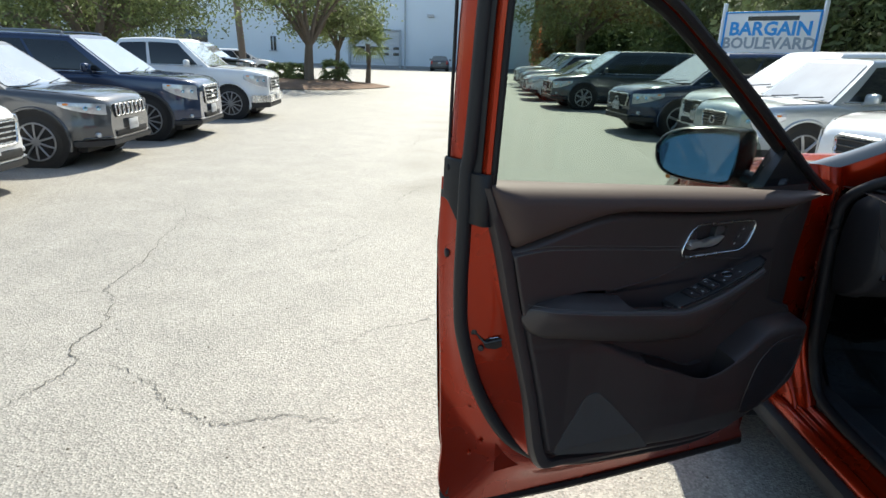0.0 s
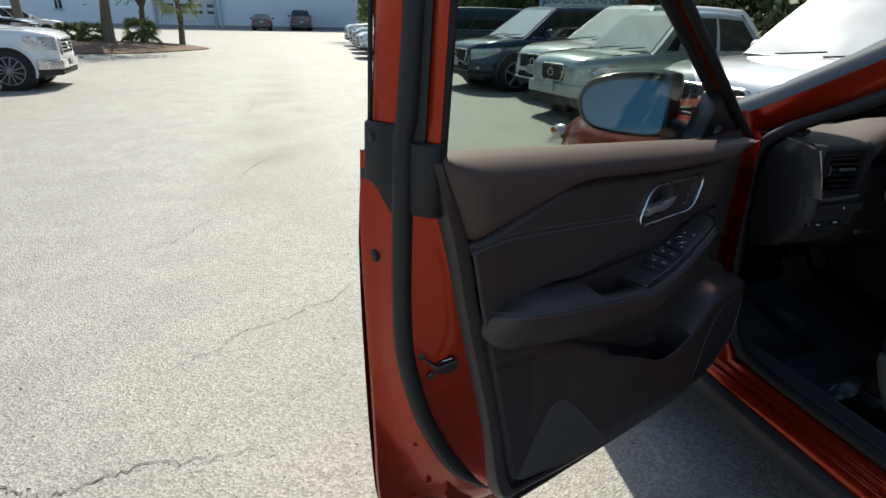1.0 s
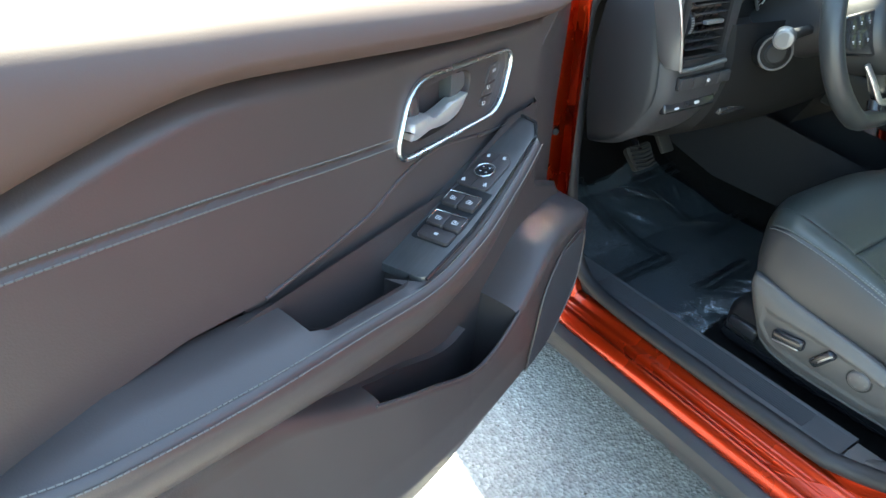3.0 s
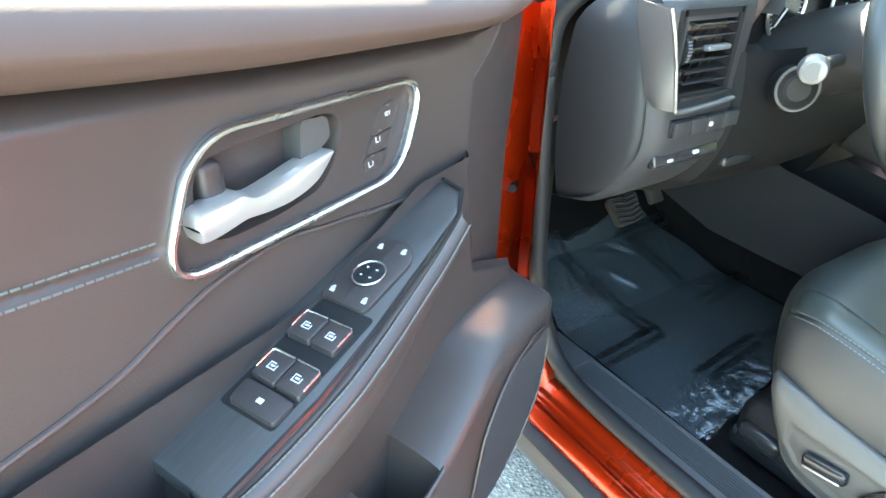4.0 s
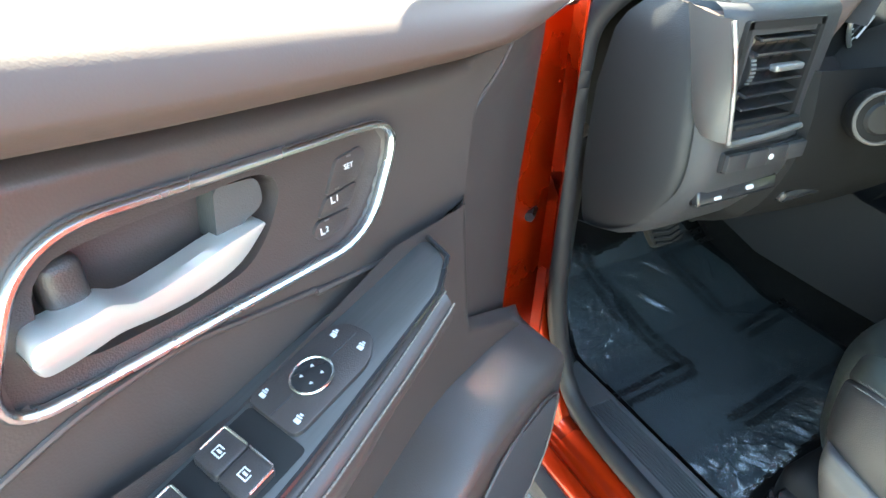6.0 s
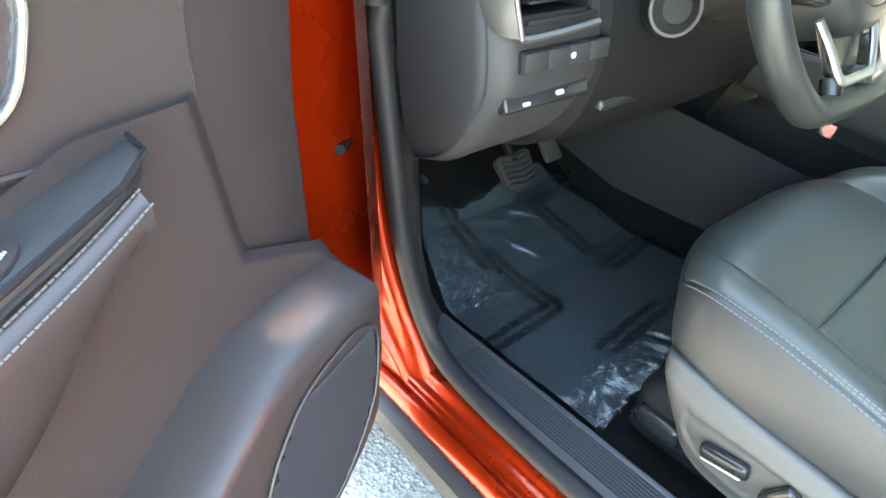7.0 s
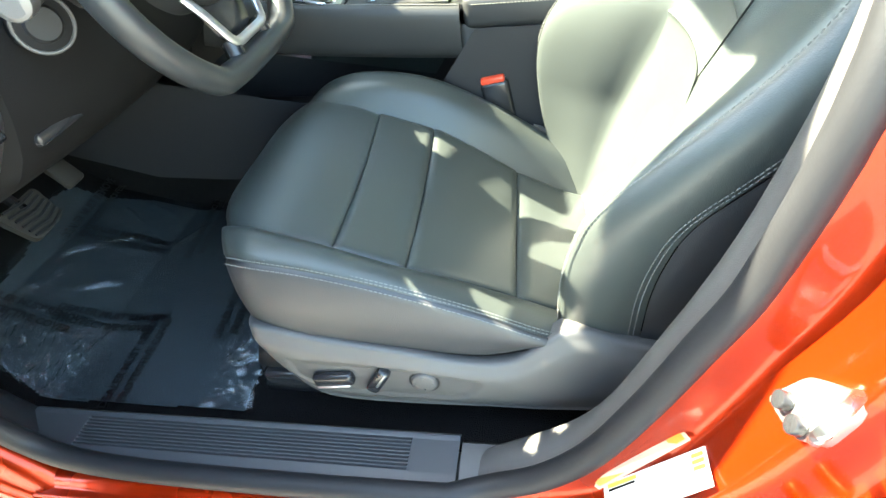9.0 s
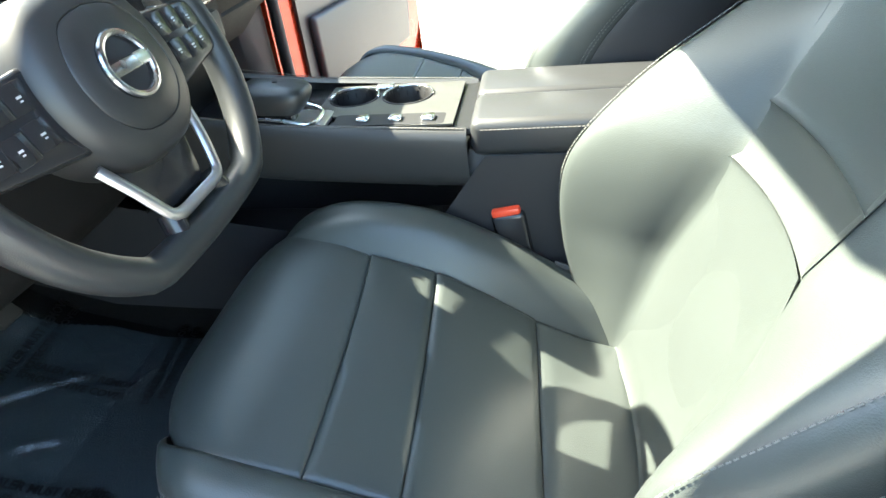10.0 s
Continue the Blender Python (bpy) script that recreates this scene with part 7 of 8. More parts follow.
    P("side_shield", sheet([[q + Vector((sg * sunk(q), 0, 0)) for q in crv(r_, 64)] for r_ in rows]), PLASTIC2, "grey plastic seat side shield")
    P("seat_rail", merge(box((G(-0.20, 1.62, 0.408)), (0.05, 0.62, 0.045), 0.01), box(G(-0.225, 1.875, 0.445), (0.04, 0.07, 0.035), 0.008)), SMOOTH)
    P("seat_rail", box((G(0.20, 1.62, 0.408)), (0.05, 0.62, 0.045), 0.01), SMOOTH)
    P("seat_pan", box(G(-0.03, 1.68, 0.445), (0.40, 0.50, 0.10), 0.03), BLACK)
    if full:
        X = -0.2830
        w1 = P("slide_switch", box(G(X - 0.002, 1.765, 0.5165), (0.016, 0.060, 0.022), 0.006, 3, pose(0, 0, 0, -8, 0, 0)), SMOOTH)
        part("switch_bright", box(G(X - 0.005, 1.765, 0.5075), (0.012, 0.050, 0.004), 0.002, 2, pose(0, 0, 0, -8, 0, 0)), SATIN, w1)
        w2 = P("recline_switch", box(G(X - 0.002, 1.700, 0.520), (0.018, 0.019, 0.050), 0.006, 3, pose(0, 0, 0, 32, 0, 0)), SMOOTH)
        part("switch_bright", box(G(X - 0.010, 1.694, 0.526), (0.004, 0.004, 0.032), 0.0015, 2, pose(0, 0, 0, 32, 0, 0)), SATIN, w2)
        w3 = P("lumbar_switch", rod(G(X + 0.012, 1.637, 0.516), G(X - 0.004, 1.637, 0.516), 0.0185, seg=28, bevel=0.004), PLASTIC2)
        part("switch_gap", rod(G(X + 0.012, 1.637, 0.516), G(X + 0.0005, 1.637, 0.516), 0.0215, seg=28), BLACK, w3)
        for a in (0, 90, 180, 270):
            q = G(X - 0.004, 1.637 + 0.012 * math.cos(radians(a)), 0.516 + 0.012 * math.sin(radians(a)))
            part("switch_mark", rod(q, q + Vector((-sg * 0.0008, 0, 0)), 0.0014, seg=8), DULL, w3)
    # backrest
    BK = [(0.50, 1.400), (0.56, 1.392), (0.65, 1.365), (0.75, 1.335), (0.858, 1.298), (0.98, 1.245), (1.10, 1.185), (1.18, 1.14), (1.23, 1.10)]
    by = lambda z: lin(BK, z)
    def half_w(z):
        return lin([(0.50, 0.145), (0.70, 0.150), (0.86, 0.108), (1.0, 0.125), (1.10, 0.155), (1.23, 0.13)], z)
    lv = 0.86
    def centre(u, v):
        z = 0.515 + (lv - 0.003 - 0.515) * v
        w = half_w(z)
        x = -w + 2 * w * u
        return G(x, by(z) + 0.014 * (2 * u - 1) ** 2 - 0.01 * math.sin(math.pi * v), z)
    P("back_panel", pad(centre, 22, 26, 0.0035, 0.05, 0.04, 0.004), LEATHER)
    def slice_of(z0, z1):
        def fn(u, v):
            z = z0 + (z1 - z0) * v
            w = half_w(z)
            x = -w + 2 * w * u
            return G(x, by(z) + 0.012 * (2 * u - 1) ** 2, z)
        return fn
    P("back_band", pad(slice_of(lv - 0.003, 0.918), 22, 10, 0.0035, 0.05, 0.12, 0.004), LEATHER)
    P("back_upper_panel", pad(slice_of(0.918, 1.225), 22, 20, 0.0035, 0.05, 0.04, 0.006), LEATHER)
    # bolsters of the backrest, with stitched front edge and side
    for s in (-1, 1):
        if s < 0:
            BO = [(0.485, 0.050, 0.205), (0.56, 0.068, 0.225), (0.66, 0.097, 0.243), (0.725, 0.105, 0.249), (0.775, 0.099, 0.252), (0.833, 0.066, 0.254), (0.90, 0.028, 0.254), (0.965, 0.004, 0.252), (1.03, 0.004, 0.247), (1.10, 0.012, 0.234), (1.18, 0.005, 0.205), (1.225, -0.005, 0.165), (1.245, -0.02, 0.12)]
        else:
            BO = [(0.485, 0.045, 0.200), (0.56, 0.075, 0.215), (0.67, 0.130, 0.226), (0.75, 0.160, 0.232), (0.81, 0.168, 0.232), (0.87, 0.148, 0.229), (0.93, 0.116, 0.223), (0.99, 0.068, 0.213), (1.05, 0.032, 0.202), (1.12, 0.012, 0.186), (1.18, 0.004, 0.172), (1.225, -0.006, 0.150), (1.245, -0.02, 0.12)]
        BO = crv(BO, 52)
        rows, edge = [], []
        for p in BO:
            z, f, w = p.x, p.y, p.z
            y0 = by(z)
            a = half_w(min(z, 1.22)) - 0.022
            pts = [G(s * (a - 0.06), y0 - 0.010, z), G(s * (a - 0.004), y0 + 0.003, z), G(s * (a + 0.018), y0 + 0.0135, z), G(s * (a + (w - a) * 0.35), y0 + f * 0.42, z), G(s * (a + (w - a) * 0.72), y0 + f * 0.88, z), G(s * (w - 0.016), y0 + f, z), G(s * w, y0 + f - 0.008, z), G(s * (w + 0.014), y0 + f - 0.035, z), G(s * (w + 0.016), y0 + f - 0.07, z), G(s * (w + 0.012), y0 + f - 0.10, z)]
            rows.append(crv(pts, 26))
            edge.append((G(s * (w - 0.004), y0 + f + 0.001, z), G(s * (w + 0.0155), y0 + f - 0.085, z)))
        P("back_bolster", sheet(rows), LEATHER)
        for k, off in ((0, 0.0), (0, -0.008), (1, 0.0), (1, -0.006)):
            v, f = stitches([e[k] + Vector((sg * s * 0.0003, off, 0)) for e in edge], 0.0040, 0.0020, 0.0006)
            mesh("stitching", v, f, SEAT_THREAD, r, smooth=0, world_space=True)
        rows = []
        for p in BO:
            z, f, w = p.x, p.y, p.z
            y0 = by(z)
            rows.append([G(s * (w + 0.013), y0 + f - 0.101, z), G(s * (w + 0.012), y0 + f - 0.13, z), G(s * w, y0 - 0.09, z), G(s * (w - 0.04), y0 - 0.135, z), G(0, y0 - 0.145, z)])
        P("back_shell", sheet([crv(r_, 16) for r_ in rows]), LEATHER_SIDE, "dark vinyl back of the seat")
    core = [[G(x, by(z) - 0.010, z) for x in (-0.21, -0.1, 0, 0.1, 0.21)] for z in (0.50, 0.62, 0.74, 0.858, 0.98, 1.10, 1.19)]
    P("back_core", sheet(core), LEATHER)
    # head restraint
    hr = P("head_restraint", box(G(0, 1.045, 1.37), (0.25, 0.10, 0.17), 0.045, 4, pose(0, 0, 0, 14, 0, 0)), LEATHER)
    for s in (-1, 1):
        part("post", rod(G(s * 0.07, 1.08, 1.20), G(s * 0.07, 1.05, 1.32), 0.006, seg=10), CHROME, hr)
    return r


car_seat("driver_seat", 2.232, "black leather power driver's seat in dappled sun", False, True)
ps = car_seat("passenger_seat", 2.938, "black leather front passenger seat", True, False)
ps.matrix_basis = pose(0, 0.06, 0.045) @ ps.matrix_basis

# ---- floor mat under its protective film ----
def floor_z(y):
    return lin([(1.2, 0.372), (1.9, 0.374), (2.3, 0.387), (2.5, 0.442), (2.72, 0.602), (2.84, 0.80)], y)


MAT = [(1.962, 2.32), (2.03, 2.49), (2.075, 2.555), (2.165, 2.525), (2.24, 2.53), (2.40, 2.57), (2.46, 2.56), (2.50, 2.40), (2.50, 2.10), (2.42, 2.0), (2.10, 1.965), (1.97, 1.955)]


# long folds in the film: from, to, half width
FOLDS = [(2.08, 2.52, 2.26, 2.44, 0.010), (2.17, 2.52, 2.29, 2.56, 0.012), (2.19, 2.41, 2.24, 2.33, 0.012), (2.26, 2.50, 2.38, 2.36, 0.010), (2.45, 2.44, 2.41, 2.38, 0.008), (2.48, 2.40, 2.46, 2.33, 0.008), (2.49, 2.34, 2.42, 2.30, 0.008), (1.99, 1.99, 2.07, 2.02, 0.008), (2.00, 1.96, 2.04, 2.05, 0.007), (2.06, 2.03, 2.12, 1.99, 0.007), (2.14, 2.50, 2.12, 2.30, 0.012), (2.03, 2.30, 2.12, 2.27, 0.010), (2.33, 2.30, 2.44, 2.24, 0.009)]


def film_z(x, y, lift, rough):
    """Height of a sheet that lies creased on the floor, with its folds along the free edges."""
    e = noise.noise(Vector((x * 9, y * 7, 3))) + 0.35 * (1 - 2 * abs(noise.noise(Vector((x * 30, y * 22, 1)))))
    free = max(0, (2.06 - y) / 0.1) * (1 - 2.2 * abs(noise.noise(Vector((x * 60 + y * 30, y * 16 - x * 8, 5)))))
    patch = max(0, min(1, (2.14 - x) / 0.06)) * max(0, min(1, (y - 2.24) / 0.06, (2.53 - y) / 0.05)) * (1 - 2.4 * abs(noise.noise(Vector((x * 22 + y * 50, y * 70 - x * 34, 7)))))
    folds = 0.0
    for x0, y0, x1, y1, wide in FOLDS:
        ux, uy = x1 - x0, y1 - y0
        t = ((x - x0) * ux + (y - y0) * uy) / (ux * ux + uy * uy)
        if -0.1 < t < 1.1:
            d = abs((x - x0) * uy - (y - y0) * ux) / math.hypot(ux, uy) + 0.004 * noise.noise(Vector((x * 30, y * 30, 9)))
            folds = max(folds, max(0, 1 - abs(d) / wide) * max(0, min(1, 4 * (t + 0.1), 4 * (1.1 - t))))
    return floor_z(y) + lift + (rough * (0.22 * e + 1.1 * free + 1.0 * patch + 0.8 * folds) if rough else 0.0)


def blanket(name, poly, lift, rough, material, label, category, n=70, kind=""):
    x0, x1 = min(p[0] for p in poly), max(p[0] for p in poly)
    y0, y1 = min(p[1] for p in poly), max(p[1] for p in poly)
    rows = []
    for i in range(n):
        y = y0 + (y1 - y0) * i / (n - 1)
        rows.append([Vector((x, y, film_z(x, y, lift, rough))) for x in [x0 + (x1 - x0) * k / (n - 1) for k in range(n)]])
    bm = sheet(rows, hole=lambda p: not inside(p.x, p.y, poly))
    return tagged(part(name, bm, material, smooth=60), label, category, kind=kind)


blanket("floor_mat", MAT, 0.010, 0.0, mat("dark_grey_mat", (0.037, 0.044, 0.050), 0.8, 0, 0.25, 30, 0.6, 300), "dark grey carpet floor mat on the driver's side", "floor mat", 150)
FILM = [(1.962, 2.319), (1.986, 2.402), (2.049, 2.521), (2.079, 2.574), (2.167, 2.529), (2.235, 2.535), (2.324, 2.549), (2.40, 2.572), (2.459, 2.575), (2.489, 2.496), (2.518, 2.345), (2.53, 2.247), (2.52, 2.10), (2.42, 1.985), (2.102, 1.957), (1.967, 1.941)]
film = blanket("mat_film", FILM, 0.0125, 0.010, FILM_PLASTIC, "clear creased protective plastic film with printed words", "plastic film", 260)
PEDAL = mat("worn_pedal_rubber", (0.036, 0.032, 0.027), 0.75, 0, 0.2, 40)
PRINT = mat("black_film_print", (0.006, 0.007, 0.008), 0.6)
for x, y, a in ((2.055, 2.190, 3), (2.132, 2.295, -89), (2.118, 2.445, -96), (2.350, 2.375, -90), (2.430, 2.232, 7), (2.215, 2.062, 5), (2.425, 2.492, 4), (2.45, 2.06, 4)):
    for k, line in enumerate(("DEALER MUST REMOVE", "PROTECTIVE COVER")):
        m = Matrix.Translation((x, y, 0)) @ pose(0, 0, 0, 0, 0, a) @ pose(0, 0.0135 - 0.027 * k, 0)
        words = lettering("film_print", line, 0.0205, m, PRINT, film, False, 0.0002, 0.0007)
        for v in words.data.vertices:
            v.co.z = floor_z(v.co.y) + 0.0180

# ---- pedals ----
def pedals():
    r = root("brake_pedal", pose(2.20, 2.40, 0.6), "ribbed brake pedal on its arm", "pedal")
    m = pose(0, 0, 0, -40, 0, 0)
    c = Vector((2.20, 2.385, 0.612))
    pad = ring([c + m @ Vector(p) for p in ((-0.040, 0, -0.038), (0.036, 0, -0.034), (0.048, 0, 0.036), (-0.050, 0, 0.032))], 0.014, 4)
    part("pad", slab(pad, m @ Vector((0, 0.016, 0)), 0.004), PEDAL, r, "", 35, True)
    for k in range(6):
        a = c + m @ Vector((-0.036, -0.002, -0.028 + 0.012 * k))
        q = c + m @ Vector((0.004, -0.003, -0.034 + 0.012 * k))
        e = c + m @ Vector((0.036, -0.002, -0.026 + 0.011 * k))
        part("rib", tube([a, q, e], 0.0028, 6), RUBBER, r, "", 35, True)
    part("arm", tube(crv([(2.20, 2.40, 0.62), (2.21, 2.47, 0.70), (2.215, 2.50, 0.84)], 10), 0.010, 8), SMOOTH, r, "", 35, True)
    g = root("accelerator_pedal", pose(2.335, 2.43, 0.6), "narrow black accelerator pedal on a thin arm", "pedal")
    part("pad", box((2.345, 2.44, 0.615), (0.048, 0.016, 0.085), 0.006, 2, pose(0, 0, 0, -38, 0, 0)), PEDAL, g, "", 35, True)
    part("arm", tube([(2.335, 2.46, 0.63), (2.34, 2.54, 0.74)], 0.009, 8), SMOOTH, g, "", 35, True)
    f = root("foot_rest", pose(2.015, 2.6, 0.5), "dark carpeted foot rest beside the pedals", "foot rest")
    part("pad", box((2.015, 2.615, 0.565), (0.085, 0.03, 0.16), 0.014, 3, pose(0, 0, 0, -45, 0, 0)), CARPET, f, "", 35, True)
    part("fixing", merge(rod((2.10, 2.595, 0.530), (2.10, 2.580, 0.545), 0.014, seg=16, bevel=0.003), rod((2.10, 2.590, 0.535), (2.10, 2.577, 0.548), 0.006, seg=10)), SMOOTH, f, "", 35, True)


pedals()

# ---- dashboard ----
def dashboard():
    r = root("dashboard", pose(CX, 2.4, 0.8), "charcoal dashboard with stitched top, vents and instruments", "dashboard")
    P = lambda n, bm, m, lab="", sm=45, parent=None: part(n, bm, m, parent or r, lab, sm, parent is None)
    # top pad
    rows = []
    for i in range(26):
        x = 1.822 + (3.348 - 1.822) * i / 25
        hump = 0.055 * math.exp(-((x - 2.20) / 0.17) ** 4)
        prof = [(2.62, 1.065), (2.50, 1.085), (2.35, 1.10), (2.22, 1.105 + hump * 0.8), (2.12, 1.10 + hump), (2.085, 1.085 + hump), (2.075, 1.06 + hump * 0.9), (2.085, 1.04 + hump * 0.5)]
        if 2.05 < x < 2.43:
            prof[5:] = [(2.09, 1.09 + hump), (2.082, 1.084 + hump), (2.09, 1.079 + hump)]
        rows.append([Vector((x, p.x, p.y)) for p in crv([(a, b, 0) for a, b in prof], 18)])
    P("top_pad", sheet(rows), BROWN, "soft dashboard top")
    # left end of the fascia, facing the open door
    rows = []
    for z, ya, yb, x in ((1.105, 2.118, 2.185, 1.826), (1.08, 2.110, 2.215, 1.818), (1.06, 2.105, 2.228, 1.815), (0.99, 2.092, 2.240, 1.812), (0.93, 2.086, 2.241, 1.812), (0.89, 2.092, 2.241, 1.813), (0.85, 2.112, 2.241, 1.816), (0.82, 2.14, 2.241, 1.821), (0.795, 2.18, 2.243, 1.828), (0.782, 2.22, 2.245, 1.834)):
        rows.append([Vector((x + 0.030, ya - 0.012, z)), Vector((x + 0.010, ya - 0.008, z)), Vector((x, ya + 0.006, z)), Vector((x - 0.003, (ya + yb) / 2, z)), Vector((x + 0.002, yb, z)), Vector((x + 0.03, yb + 0.012, z))])
    P("end_cap", sheet(rows), DASH_END, "dark dashboard end cover")
    # grey frame round the vent, down to the knees
    rows = []
    for x, d in ((1.818, 0.020), (1.828, 0.004), (1.845, 0.0), (1.87, 0.0), (1.96, 0.002), (2.0, 0.012), (2.02, 0.05)):
        prof = [(2.075, 1.108), (2.062, 1.100), (2.060, 1.08), (2.062, 1.0), (2.058, 0.965), (2.056, 0.93), (2.062, 0.90), (2.085, 0.865), (2.115, 0.83), (2.165, 0.80), (2.23, 0.785)]
        rows.append([Vector((x, p.x + d, p.y)) for p in crv([(a_, b_, 0) for a_, b_ in prof], 26)])
    VH = (1.838, 1.945, 0.992, 1.086)
    P("vent_frame", sheet([[p for p in r_] for r_ in rows], hole=lambda p: VH[0] < p.x < VH[1] and VH[2] < p.z < VH[3]), DASH_GREY, "grey plastic fascia round the vent")
    # lower fascia round the knees
    rows = []
    for x in [1.965, 1.99, 2.02, 2.1, 2.2, 2.3, 2.4, 2.46]:
        d = 0.03 * math.sin(math.pi * (x - 1.94) / 0.6) - (0.05 if 1.98 > x else 0)
        prof = [(2.072, 1.03), (2.062, 0.975), (2.064, 0.930), (2.075, 0.885), (2.10, 0.835), (2.15, 0.795), (2.25, 0.765), (2.45, 0.775)]
        rows.append([Vector((x, p.x - d, p.y)) for p in crv([(a_, b_, 0) for a_, b_ in prof], 18)])
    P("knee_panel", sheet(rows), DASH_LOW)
    # upper fascia behind the wheel, centre stack, passenger side
    P("upper_fascia", sheet([[Vector((x, y, z)) for y, z in ((2.17, 1.035), (2.12, 1.018), (2.095, 0.99), (2.07, 0.96))] for x in (2.01, 2.2, 2.36, 2.45)]), PLASTIC)
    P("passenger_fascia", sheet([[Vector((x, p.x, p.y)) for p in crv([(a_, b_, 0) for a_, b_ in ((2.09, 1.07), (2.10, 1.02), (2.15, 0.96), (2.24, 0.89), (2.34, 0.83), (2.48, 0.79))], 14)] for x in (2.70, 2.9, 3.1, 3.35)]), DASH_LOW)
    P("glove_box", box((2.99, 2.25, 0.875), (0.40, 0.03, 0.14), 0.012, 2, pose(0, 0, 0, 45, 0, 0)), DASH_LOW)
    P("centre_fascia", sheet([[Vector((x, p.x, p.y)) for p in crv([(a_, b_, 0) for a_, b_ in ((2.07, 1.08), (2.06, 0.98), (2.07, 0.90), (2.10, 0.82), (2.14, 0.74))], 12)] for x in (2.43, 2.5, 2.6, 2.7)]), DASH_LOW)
    # side vent with its bright bracket
    c0 = Vector((1.892, 2.068, 1.038))
    v = P("side_vent", merge(box(c0 + Vector((0, 0.045, 0)), (0.125, 0.01, 0.115)), box(c0 + Vector((-0.058, 0.02, 0)), (0.008, 0.06, 0.11)), box(c0 + Vector((0.058, 0.02, 0)), (0.008, 0.06, 0.11)), box(c0 + Vector((0, 0.02, -0.052)), (0.12, 0.06, 0.008)), box(c0 + Vector((0, 0.02, 0.052)), (0.12, 0.06, 0.008))), BLACK)
    for k in range(6):
        part("vane", box(c0 + Vector((0.006, -0.002, -0.034 + 0.0145 * k)), (0.088, 0.020, 0.0035), 0.0012, 1, pose(0, 0, 0, 14, 0, 0)), SMOOTH, v)
    for k in range(4):
        part("vane", box(c0 + Vector((-0.022 + 0.019 * k, 0.014, 0.002)), (0.003, 0.014, 0.084), 0.001, 1), SMOOTH, v)
    part("vane_tab", box(c0 + Vector((0.012, -0.014, 0.008)), (0.046, 0.012, 0.0075), 0.003, 2), SATIN, v)
    part("vent_wheel", rod(c0 + Vector((-0.047, 0.008, 0.006)), c0 + Vector((-0.039, 0.008, 0.006)), 0.023, seg=22), SMOOTH, v)
    for k in range(7):
        a_ = radians(150 + 10 * k)
        part("wheel_dot", box(c0 + Vector((-0.043, 0.008 - 0.0235 * math.cos(a_ - math.pi), 0.006 + 0.0235 * math.sin(a_ - math.pi))), (0.006, 0.002, 0.002)), SATIN, v)
    OUT = crv([(1.813, 2.124, 1.104), (1.8125, 2.112, 1.075), (1.813, 2.098, 1.035), (1.816, 2.085, 0.993), (1.822, 2.076, 0.975)], 16)
    IN = crv([(1.800, 2.054, 1.097), (1.805, 2.047, 1.070), (1.816, 2.044, 1.030), (1.828, 2.045, 0.992), (1.838, 2.048, 0.970)], 16)
    P("vent_trim", sheet([[o_, o_.lerp(i_, 0.3) + Vector((-0.006, -0.002, 0)), o_.lerp(i_, 0.7) + Vector((-0.006, -0.003, 0)), i_, i_ + Vector((0.006, 0.002, 0)), i_ + Vector((0.008, 0.022, 0))] for o_, i_ in zip(OUT, IN)]), DULL, "satin silver vent bracket")
    P("vent_trim_edge", tube(IN, 0.0024, 8), SATIN)
    P("vent_trim_foot", tube(crv([(1.838, 2.048, 0.970), (1.86, 2.049, 0.969), (1.91, 2.049, 0.971), (1.962, 2.052, 0.974)], 16), 0.0050, 8, flat=0.8), DULL)
    P("vent_shelf", box((1.905, 2.075, 0.983), (0.110, 0.045, 0.006), 0.002), BLACK)
    # demister vent in the corner of the top pad
    dv = P("corner_vent", box((1.868, 2.215, 1.118), (0.055, 0.075, 0.012), 0.01, 3, pose(0, 0, 0, 4, -6, 25)), BLACK)
    for k in range(4):
        part("vane", box((1.853 + 0.010 * k, 2.195 + 0.012 * k, 1.125), (0.045, 0.004, 0.004), 0.001, 1, pose(0, 0, 0, 0, -6, -20)), SMOOTH, dv)
    # switch rows under the vent
    row = P("switch_strip", box((1.914, 2.058, 0.944), (0.142, 0.014, 0.025), 0.004, 2), SMOOTH)
    for k in range(4):
        part("switch", box((1.862 + 0.0346 * k, 2.051, 0.944), (0.033, 0.010, 0.021), 0.002, 2), PLASTIC, row)
    part("switch_mark", rod((1.918, 2.0462, 0.944), (1.918, 2.0445, 0.944), 0.0036, seg=10), WHITE_PRINT, row)
    row2 = P("lever_strip", box((1.90, 2.066, 0.897), (0.14, 0.016, 0.020), 0.004, 2, pose(0, 0, 0, -20, 0, 0)), SMOOTH)
    for k in range(2):
        part("lever_mark", box((1.862 + 0.055 * k, 2.058, 0.896 + 0.004 * k), (0.014, 0.004, 0.006), 0.002, 1, pose(0, 0, 0, -20, 0, 0)), WHITE_PRINT, row2)
    # instruments
    P("instrument_hood", sheet([[Vector((2.232 + a * 0.175, y, 1.075 + 0.075 * math.sqrt(max(0, 1 - a ** 4)) * k)) for a in [-1 + i / 9 for i in range(19)]] for y, k in ((2.20, 0.75), (2.10, 1.05), (2.07, 1.1), (2.075, 1.18), (2.12, 1.2))]), PLASTIC, "instrument hood")
    P("instrument_face", slab(ring([(2.055, 2.132, 1.015), (2.42, 2.132, 1.015), (2.41, 2.137, 1.135), (2.065, 2.137, 1.135)], 0.03, 4), (0, 0.005, 0)), BLACK)
